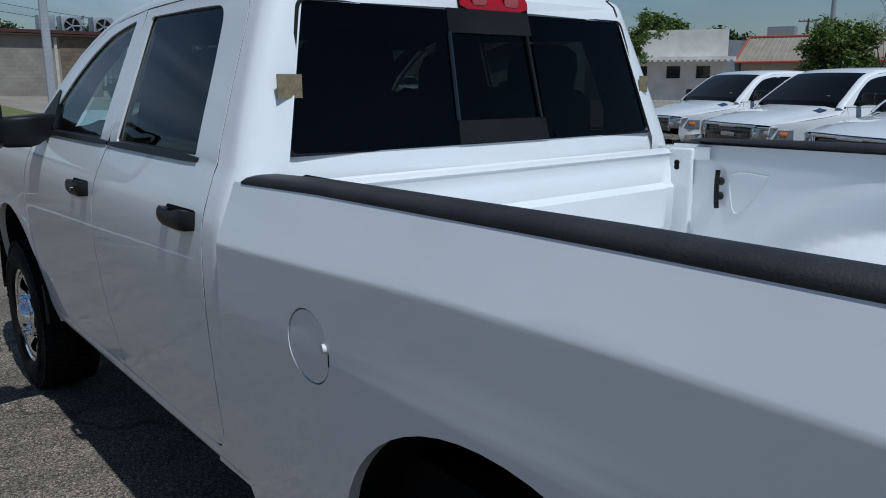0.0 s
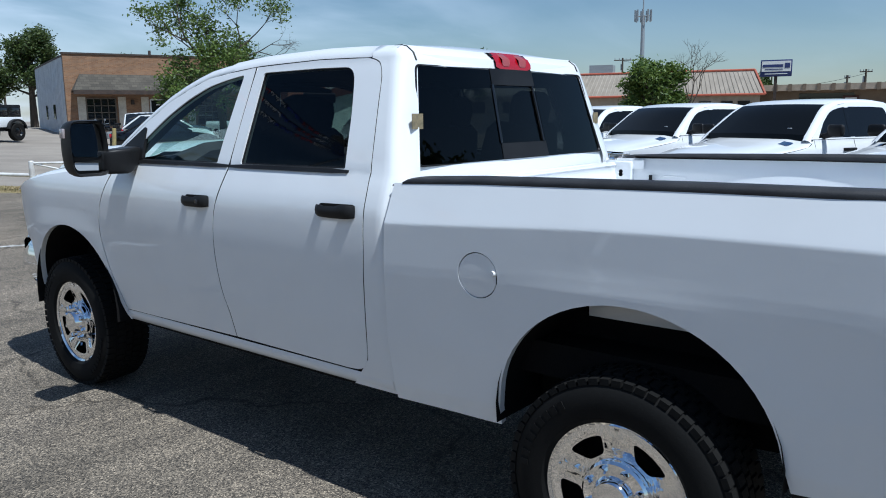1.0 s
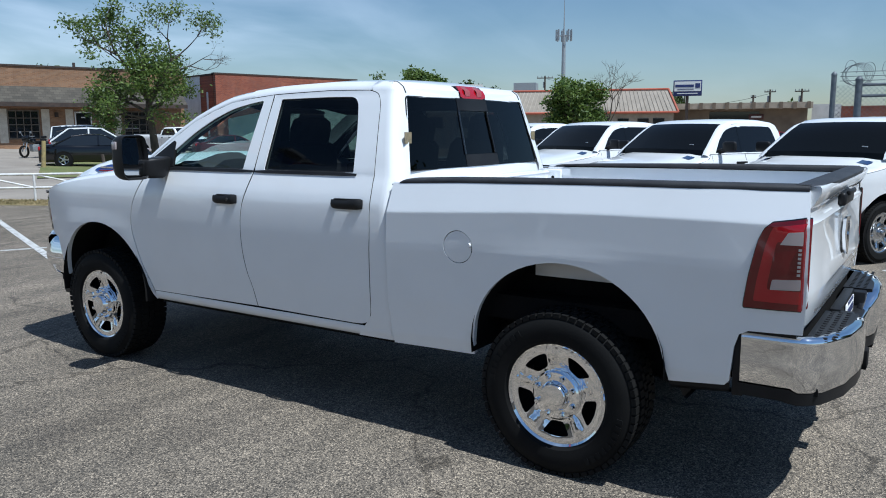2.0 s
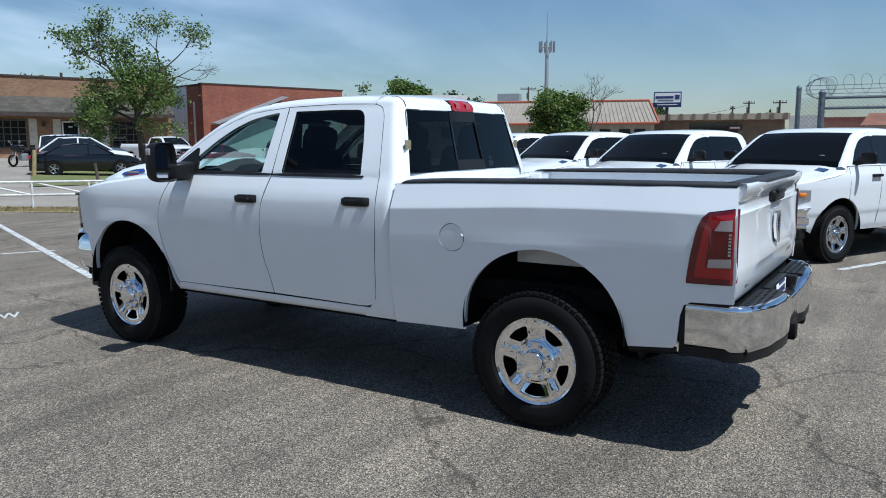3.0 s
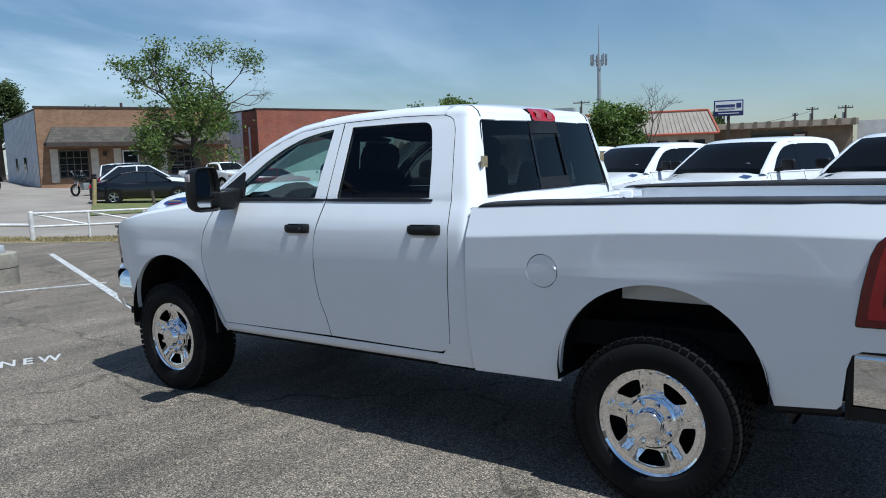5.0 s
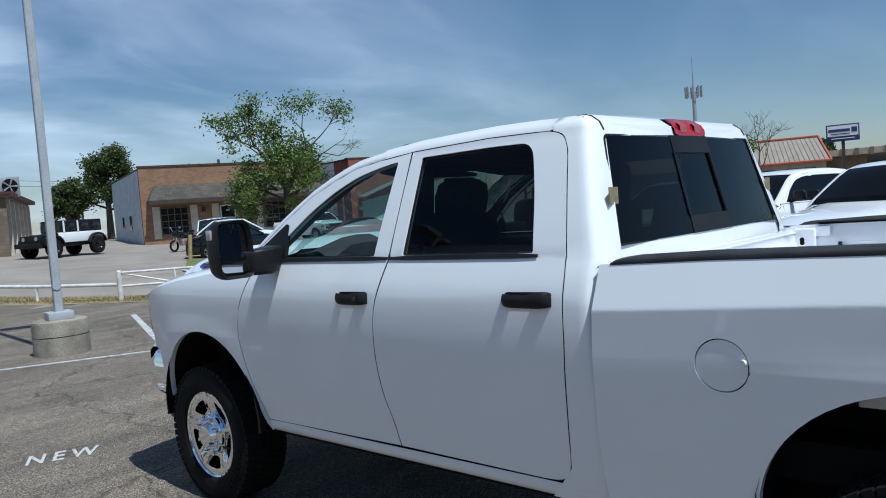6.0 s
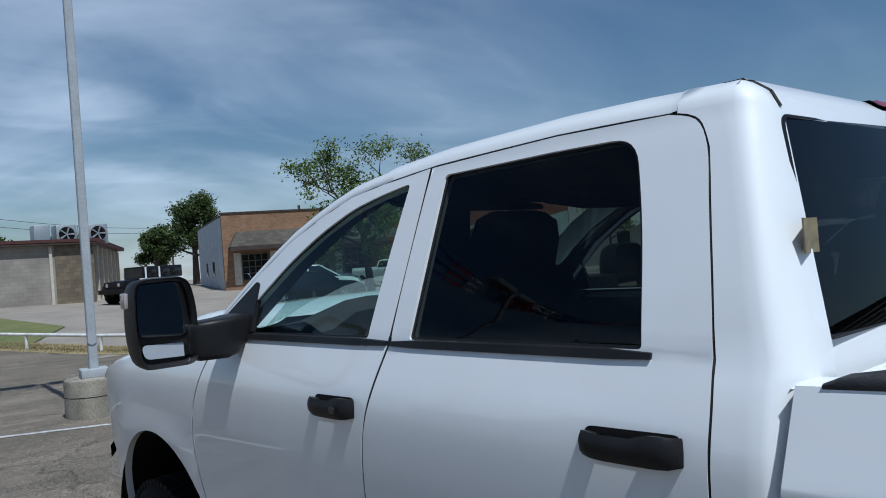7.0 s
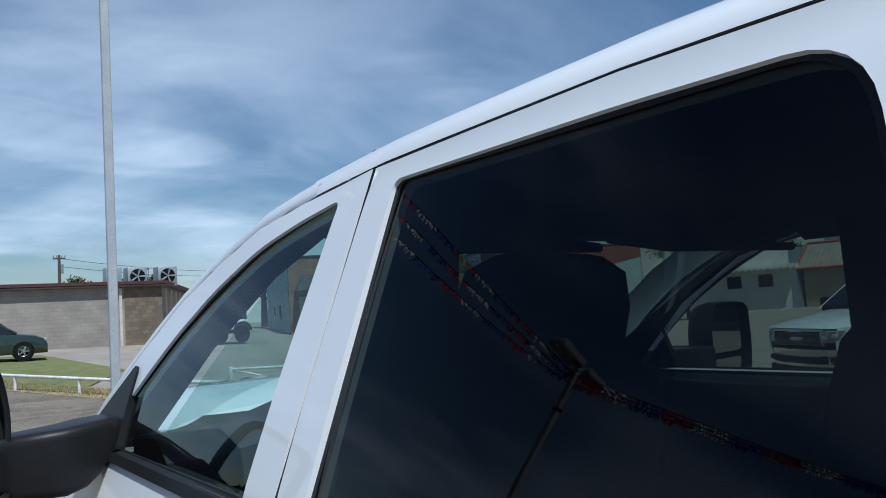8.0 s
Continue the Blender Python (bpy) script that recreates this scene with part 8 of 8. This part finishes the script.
def utility_pole(x, y, h, arm=1.1, z=0.0):
    t = thing("utility_pole", "weathered wooden utility pole with a crossarm", "utility pole", Matrix.Translation((x, y, z)))
    bm = bmesh.new()
    tube(bm, (0, 0, 0), (0, 0, h), 0.17, 0.11, 8)
    part("pole", bm, BARK, t)
    d = Vector((-y, x, 0)).normalized() * arm
    bm = bmesh.new()
    tube(bm, Vector((0, 0, h - 0.3)) - d, Vector((0, 0, h - 0.3)) + d, 0.07, seg=6)
    part("crossarm", bm, BARK, t)
    bm = bmesh.new()
    for k in (-0.9, -0.4, 0.4, 0.9):
        p = Vector((0, 0, h - 0.25)) + d * k
        bm = bmesh.new()
        tube(bm, p, p + Vector((0, 0, 0.22)), 0.05, seg=6)
        part("insulator", bm, STEEL, t)
    bm = bmesh.new()
    tube(bm, (0.2, 0.2, h - 1.6), (0.2, 0.2, h - 0.8), 0.18, seg=8)
    part("transformer", bm, STEEL, t)
    return t


utility_pole(93.9, 46.1, 9.0)
utility_pole(118.0, 34.0, 7.2)
utility_pole(100.0, 20.2, 5.9, 0.3)
utility_pole(104.0, 19.0, 6.7, 0.7)
utility_pole(11.7, 74.8, 7.4, 0.5, 1.2)
utility_pole(40.0, 104.0, 8.0, 1.1, 1.2)
utility_pole(98.0, 14.3, 6.4, 0.8)
wires = thing("overhead_wires", "thin dark overhead wires between utility poles", "wire")
for p, q in (((11.7, 74.8, 8.3), (40, 104, 8.9)), ((11.7, 74.8, 7.6), (40, 104, 8.3)), ((93.9, 46.1, 8.6), (118, 34, 6.9)), ((104, 19.0, 6.2), (85, 26, 4.2))):
    bm = bmesh.new()
    p, q = Vector(p), Vector(q)
    pipe(bm, [p.lerp(q, i / 10) - Vector((0, 0, 1.6 * (i / 10) * (1 - i / 10))) for i in range(11)], 0.02, 4)
    part("wire", bm, BLACKP, wires)

GALV = textured("weathered_galvanised", (0.17, 0.19, 0.205), (0.12, 0.135, 0.15), 10, 0.55, 0.15, 90, metal=0.3)
# chain-link fence with razor wire behind the parked pickups
rz = thing("razor_wire_fence", "galvanised chain-link gate topped with razor wire coils", "fence")
RZ0 = Vector((12.0, 0.45, 0))
RZD = Vector((0.10, -1.0, 0)).normalized()
def rpos(a, z, off=0.0):
    return RZ0 + RZD * a + Vector((off, 0, z))
for a, h, r in ((0.0, 2.70, 0.048), (0.42, 2.60, 0.062), (2.55, 2.60, 0.048), (5.2, 2.6, 0.065), (8.0, 2.6, 0.065)):
    bm = bmesh.new()
    tube(bm, rpos(a, 0), rpos(a, h), r, seg=12)
    lathe(bm, [(r * 1.1, h - 0.02), (r * 1.1, h + 0.01), (r * 0.5, h + 0.05), (0.001, h + 0.06)], 12, rpos(a, 0), "z")
    part("post", bm, GALV, rz)
for z in (2.50, 2.30, 0.15):
    bm = bmesh.new()
    tube(bm, rpos(0.42, z), rpos(8.0, z), 0.028, seg=8)
    part("rail", bm, GALV, rz)
for z in (2.58, 2.66, 2.74):
    bm = bmesh.new()
    tube(bm, rpos(0.1, z), rpos(8.0, z), 0.006, seg=4)
    part("barbed_wire", bm, GALV, rz)
bm = []
for sgn in (-1, 1):
    k = -2.5
    while k < 8.0:
        a0, z0, a1, z1 = k, 0.15, k + 2.35 * 1.0, 2.50
        if sgn < 0:
            z0, z1 = z1, z0
        # clip to the span of the fence
        t0, t1 = max(0.0, (0.05 - a0) / (a1 - a0)), min(1.0, (8.0 - a0) / (a1 - a0))
        if t1 > t0:
            bm.append((rpos(a0 + (a1 - a0) * t0, z0 + (z1 - z0) * t0), rpos(a0 + (a1 - a0) * t1, z0 + (z1 - z0) * t1), 0.0035, 0.0035, 3))
        k += 0.085
ml = sticks(bm, "chain_link", GALV, rz)
ml["kind"] = "stuff"
bm = []
pts = []
for i in range(620):
    ph = i * 2 * math.pi / 24
    wob = 1.0 + 0.12 * math.sin(i * 0.17)
    pts.append(rpos(0.20 + i * 0.0125 + 0.15 * math.cos(ph), 2.72 + 0.21 * wob * math.sin(ph), 0.16 * wob * math.cos(ph)))
bm += [(a, b, 0.0045, 0.0045, 3) for a, b in zip(pts, pts[1:])]
pts = []
for i in range(120):
    ph = i * 2 * math.pi / 22
    pts.append(rpos(0.30 + (0.19 + 0.0003 * i) * math.cos(ph) + i * 0.0012, 2.68 + (0.17 + 0.0004 * i) * math.sin(ph), 0.05 * math.sin(i * 0.1)))
bm += [(a, b, 0.0045, 0.0045, 3) for a, b in zip(pts, pts[1:])]
cw = sticks(bm, "razor_coil", GALV, rz, "coiled razor wire")
cw["kind"] = "stuff"


# ---------------- far vehicles ----------------
def car(name, label, m, paint, L, H, W, belt, stations, roof, group="", glass=GLASS_DARK, wheel=0.33, axles=(0.85, -0.8)):
    """A car from its side profile. stations: (y, bonnet or boot height); roof: (y, roof height) from windscreen foot to rear glass foot."""
    t = thing(name, label, "car", m, group)
    hw = W / 2
    bm = bmesh.new()
    rows = []
    for y, z in stations:
        e = min(1.0, 0.74 + 2.2 * min(abs(y - stations[0][0]), abs(y - stations[-1][0])) / L * 1.6)
        w = hw * e
        half = [(-w * 0.86, 0.22), (-w * 0.97, 0.30), (-w, 0.50), (-w * 0.995, min(z, belt) * 0.82), (-w * 0.95, min(z, belt) * 0.97), (-w * 0.88, z * 0.995), (-w * 0.5, z + 0.02), (0, z + 0.03)]
        rows.append([(x, y, zz) for x, zz in half] + [(-x, y, zz) for x, zz in half[-2::-1]])
    loft(bm, rows, cap=True)
    part("body", bm, paint, t, "", 40)
    bm = bmesh.new()
    rows = []
    for y, z in roof:
        k = (z - belt) / max(0.01, H - belt)
        w0, w1 = hw * 0.93, hw * (0.93 - 0.20 * k)
        rows.append([(-w0, y, belt - 0.02), (-w1, y, z - 0.02), (-w1 * 0.8, y, z), (0, y, z + 0.015), (w1 * 0.8, y, z), (w1, y, z - 0.02), (w0, y, belt - 0.02)])
    loft(bm, rows, cap=True)
    part("glasshouse", bm, glass, t, "dark car windows", 40)
    # roof skin and pillars proud of the glass
    bm = bmesh.new()
    mid = [p for p in roof if p[1] > H - 0.12]
    rows = []
    for y, z in mid:
        w1 = hw * 0.735
        rows.append([(-w1 - 0.012, y, z - 0.05), (-w1, y, z), (-w1 * 0.8, y, z + 0.015), (0, y, z + 0.03), (w1 * 0.8, y, z + 0.015), (w1, y, z), (w1 + 0.012, y, z - 0.05)])
    loft(bm, rows)
    for s in (-1, 1):
        for (y0, z0), (y1, z1) in ((roof[0], mid[0]), (roof[-1], mid[-1]), ((mid[len(mid) // 2][0], belt), mid[len(mid) // 2])):
            tube(bm, (s * hw * 0.93, y0, belt), (s * hw * 0.735, y1, z1 - 0.02), 0.04, seg=6)
    part("roof", bm, paint, t, "", 40)
    for s in (-1, 1):
        for k in axles:
            w = new("wheel")
            w.parent = t
            w.matrix_basis = Matrix.Translation((s * (hw - 0.10), k * L * 0.36, wheel))
            bm = bmesh.new()
            lathe(bm, [(wheel * 0.62, -0.11), (wheel * 0.95, -0.11), (wheel, -0.08), (wheel, 0.08), (wheel * 0.95, 0.11), (wheel * 0.62, 0.11)], 24)
            part("tyre", bm, RUBBER, w)
            bm = bmesh.new()
            for q in range(5):
                a = q * 2 * math.pi / 5
                tube(bm, (s * 0.08, 0, 0), (s * 0.10, wheel * 0.6 * math.cos(a), wheel * 0.6 * math.sin(a)), 0.045, 0.03, 6)
            lathe(bm, [(wheel * 0.64, s * 0.11), (wheel * 0.58, s * 0.10), (wheel * 0.58, s * 0.02)], 24)
            part("rim", bm, ALU, w)
            bm = bmesh.new()
            tube(bm, (s * 0.0, 0, 0), (s * 0.03, 0, 0), wheel * 0.6, seg=20)
            part("hub", bm, DARK, w)
            bm = bmesh.new()
            lathe(bm, [(wheel * 1.18, s * 0.106), (wheel * 0.98, s * 0.106)], 24, (s * (hw - 0.10), k * L * 0.36, wheel))
            part("arch", bm, DARK, t)
        bm = bmesh.new()
        box(bm, s * hw * 0.95, s * (hw * 0.95 + 0.16), roof[0][0] - 0.45, roof[0][0] - 0.28, belt + 0.0, belt + 0.13, 0.03)
        part("mirror", bm, BLACKP, t)
        yf, yr = stations[-1][0], stations[0][0]
        bm = bmesh.new()
        box(bm, s * hw * 0.50, s * hw * 0.80, yf - 0.13, yf - 0.02, belt * 0.66, belt * 0.80, 0.03)
        part("head_lamp", bm, CLEARLENS, t)
        bm = bmesh.new()
        box(bm, s * hw * 0.48, s * hw * 0.79, yr - 0.004, yr + 0.10, belt * 0.78, belt * 0.95, 0.02)
        part("tail_lamp", bm, REDLENS, t)
    return t


def facing(x, y, dx, dy, lift=0.03):
    return Matrix.Translation((x, y, ground_z(x, y) + lift)) @ Matrix.Rotation(math.atan2(dy, dx) - math.pi / 2, 4, "Z")


BLACKCAR = principled("black_car_paint", (0.004, 0.004, 0.005), 0.15, 0, 0.35)
SILVER = principled("silver_car_paint", (0.45, 0.46, 0.47), 0.3, 0.4, 1.0)
MAROONCAR = principled("maroon_car_paint", (0.12, 0.012, 0.02), 0.3, 0, 1.0)
SEDAN_ST = [(-2.35, 0.75), (-2.25, 0.98), (-1.6, 1.02), (-0.8, 0.98), (0.6, 0.95), (1.2, 0.93), (1.9, 0.84), (2.25, 0.70), (2.35, 0.55)]
SEDAN_RF = [(-1.75, 1.0), (-1.0, 1.36), (-0.4, 1.44), (0.1, 1.43), (0.45, 1.36), (1.15, 0.96)]
SUV_ST = [(-2.2, 0.8), (-2.15, 1.05), (-1.2, 1.08), (0.6, 1.05), (1.1, 1.03), (1.8, 0.94), (2.15, 0.78), (2.25, 0.6)]
SUV_RF = [(-2.1, 1.06), (-1.85, 1.5), (-1.3, 1.66), (-0.4, 1.70), (0.2, 1.66), (0.5, 1.58), (1.15, 1.05)]
RD = (0.84, -0.55)
car("sedan", "black sedan parked by a grass strip", facing(17.0, 31.5, *RD), BLACKCAR, 4.7, 1.44, 1.84, 0.97, SEDAN_ST, SEDAN_RF)
car("crossover", "white crossover parked beside a black sedan", facing(19.25, 34.8, *RD), WHITE, 4.5, 1.70, 1.82, 1.05, SUV_ST, SUV_RF)
car("estate_car", "white boxy wagon with dark windows parked by the shop", facing(21.0, 37.7, *RD), WHITE, 4.6, 1.78, 1.82, 1.10, [(y * 1.03, z + 0.06) for y, z in SUV_ST], [(-2.15, 1.1), (-2.05, 1.7), (-1.4, 1.77), (-0.4, 1.78), (0.3, 1.74), (0.55, 1.65), (1.15, 1.1)])
car("sedan", "maroon sedan parked near a red brick wall", facing(30.2, 37.4, 0.9, -0.45), MAROONCAR, 4.6, 1.45, 1.82, 0.97, SEDAN_ST, SEDAN_RF)
copy_thing(first, facing(28.9, 39.6, -0.05, -1.0))["label"] = "white pickup parked near the red brick building"
car("hatchback", "dark green four-wheel drive parked by the block building", facing(2.2, 37.2, 1, -0.1), principled("green_car_paint", (0.015, 0.03, 0.02), 0.3, 0, 1.0), 4.5, 1.70, 1.82, 1.05, SUV_ST, SUV_RF)
car("sedan", "red car parked by the brown store", facing(66.0, 11.0, 0.2, -1), principled("red_car_paint", (0.4, 0.02, 0.03), 0.3, 0, 1.0), 4.6, 1.45, 1.82, 0.97, SEDAN_ST, SEDAN_RF)

car("crossover", "white crossover parked across the street", facing(34.6, 36.2, 0.75, 0.66), WHITE, 4.5, 1.70, 1.82, 1.05, SUV_ST, SUV_RF)
car("hatchback", "white hatchback parked across the street", facing(37.4, 35.0, 0.75, 0.66), WHITE, 4.4, 1.55, 1.80, 1.0, SUV_ST, [(y, z * 0.92) for y, z in SUV_RF])

# off-roader with black hardtop
jp = thing("off_roader", "white four-door off-roader with a black hardtop and big tyres", "car", facing(13.0, 41.6, -0.93, -0.38))
bm = bmesh.new()
box(bm, -0.78, 0.78, -1.95, 1.0, 0.70, 1.22, 0.04)
part("tub", bm, WHITE, jp)
bm = bmesh.new()
rows = [[(-w, y, 0.72), (-w, y, z - 0.05), (-w * 0.9, y, z), (w * 0.9, y, z), (w, y, z - 0.05), (w, y, 0.72)] for y, w, z in ((1.0, 0.74, 1.22), (1.5, 0.68, 1.20), (2.0, 0.60, 1.15), (2.08, 0.58, 1.10))]
loft(bm, rows, cap=True)
part("bonnet", bm, BLACKCAR, jp, "black bonnet")
bm = bmesh.new()
box(bm, -0.70, 0.70, -1.95, 0.75, 1.22, 1.84, 0.05)
part("hardtop", bm, BLACKP, jp, "black hardtop")
for s in (-1, 1):
    for y0, y1 in ((-1.85, -1.15), (-1.05, -0.30), (-0.20, 0.60)):
        bm = bmesh.new()
        box(bm, s * 0.70, s * 0.712, y0, y1, 1.30, 1.70, 0.02)
        part("window", bm, GLASS_DARK, jp)
bm = bmesh.new()
box(bm, -0.64, 0.64, 0.75, 0.762, 1.30, 1.76)
part("windscreen", bm, GLASS_DARK, jp)
for s in (-1, 1):
    for y in (-0.25, 0.66):
        bm = bmesh.new()
        box(bm, s * 0.77, s * 0.80, y - 0.045, y + 0.045, 1.22, 1.80)
        part("pillar", bm, WHITE, jp)
    for y in (-1.42, 1.42):
        bm = bmesh.new()
        rows = [[(s * x, y + 0.58 * math.cos(a), 0.62 + 0.50 * math.sin(a)) for x in (0.62, 0.98)] for a in [math.pi * i / 10 for i in range(11)]]
        loft(bm, rows)
        loft(bm, [[(s * 0.98, y + 0.58 * math.cos(a), 0.62 + 0.50 * math.sin(a)), (s * 0.98, y + 0.5 * math.cos(a), 0.60 + 0.42 * math.sin(a))] for a in [math.pi * i / 10 for i in range(11)]])
        part("flare", bm, BLACKP, jp)
        w = new("wheel")
        w.parent = jp
        w.matrix_basis = Matrix.Translation((s * 0.82, y, 0.46))
        bm = bmesh.new()
        lathe(bm, [(0.24, -0.15), (0.42, -0.15), (0.46, -0.11), (0.46, 0.11), (0.42, 0.15), (0.24, 0.15)], 26)
        part("tyre", bm, RUBBER, w)
        bm = bmesh.new()
        lathe(bm, [(0.245, s * 0.14), (0.2, s * 0.08), (0.05, s * 0.10), (0.001, s * 0.10)], 20)
        part("rim", bm, GLOSSB, w)
    bm = bmesh.new()
    tube(bm, (s * 0.42, 2.06, 0.98), (s * 0.42, 2.11, 0.98), 0.10, seg=14)
    part("head_lamp", bm, CLEARLENS, jp)
bm = bmesh.new()
box(bm, -0.80, 0.80, 2.15, 2.35, 0.55, 0.78, 0.03)
box(bm, -0.66, 0.66, 1.95, 2.10, 0.70, 1.14, 0.03)
box(bm, -0.90, 0.90, 0.95, 2.0, 0.62, 0.98, 0.05)
box(bm, -0.7, 0.7, -2.1, 2.1, 0.50, 0.70)
part("bumper", bm, BLACKP, jp)
bm = bmesh.new()
lathe(bm, [(0.2, -2.02), (0.42, -2.02), (0.46, -2.06), (0.46, -2.2), (0.40, -2.24), (0.001, -2.2)], 24, (0, 0, 1.05), "y")
part("spare_wheel", bm, RUBBER, jp)

# motorcycle by the shop window
mc = thing("motorcycle", "dark motorcycle on its stand by the shop window", "motorcycle", facing(18.1, 38.6, -0.95, -0.3))
for y in (-0.72, 0.72):
    bm = bmesh.new()
    lathe(bm, [(0.24, -0.05), (0.31, -0.04), (0.32, 0), (0.31, 0.04), (0.24, 0.05)], 22, (0, y, 0.32))
    part("wheel", bm, RUBBER, mc)
bm = bmesh.new()
box(bm, -0.14, 0.14, -0.25, 0.25, 0.30, 0.68, 0.06)
part("engine", bm, STEEL, mc)
bm = bmesh.new()
box(bm, -0.15, 0.15, 0.0, 0.50, 0.72, 0.98, 0.08, 3)
box(bm, -0.20, 0.20, 0.42, 0.66, 0.80, 1.12, 0.07, 3)
part("fairing", bm, BLACKCAR, mc)
bm = bmesh.new()
box(bm, -0.14, 0.14, -0.75, 0.02, 0.74, 0.86, 0.05)
part("seat", bm, BLACKP, mc)
bm = bmesh.new()
for s in (-1, 1):
    tube(bm, (s * 0.09, 0.74, 0.32), (s * 0.09, 0.50, 1.02), 0.028)
    tube(bm, (0, 0.48, 1.04), (s * 0.38, 0.36, 1.10), 0.016)
    tube(bm, (s * 0.2, 0.5, 1.05), (s * 0.3, 0.55, 1.28), 0.012)
    box(bm, s * 0.26, s * 0.38, 0.54, 0.56, 1.24, 1.34, 0.008)
part("fork", bm, STEEL, mc)
bm = bmesh.new()
for s in (-1, 1):
    box(bm, s * 0.18, s * 0.40, -0.82, -0.40, 0.52, 0.82, 0.05)
part("pannier", bm, BLACKP, mc)

# posts on the grass
bm = bmesh.new()
tube(bm, (14.2, 31.1, 0.1), (14.25, 31.0, 1.35), 0.09, 0.085, 10)
tagged(finish(bm, "bollard_post", textured("faded_yellow", (0.42, 0.33, 0.14), (0.30, 0.24, 0.12), 6, 0.8, 0.2, 40)), "faded yellow post on a grass strip", "post")
bm = bmesh.new()
tube(bm, (11.8, 22.95, 0.0), (11.7, 23.0, 0.95), 0.06, 0.055, 8)
tagged(finish(bm, "wooden_post", BARK), "short leaning dark wooden post on grass", "post")
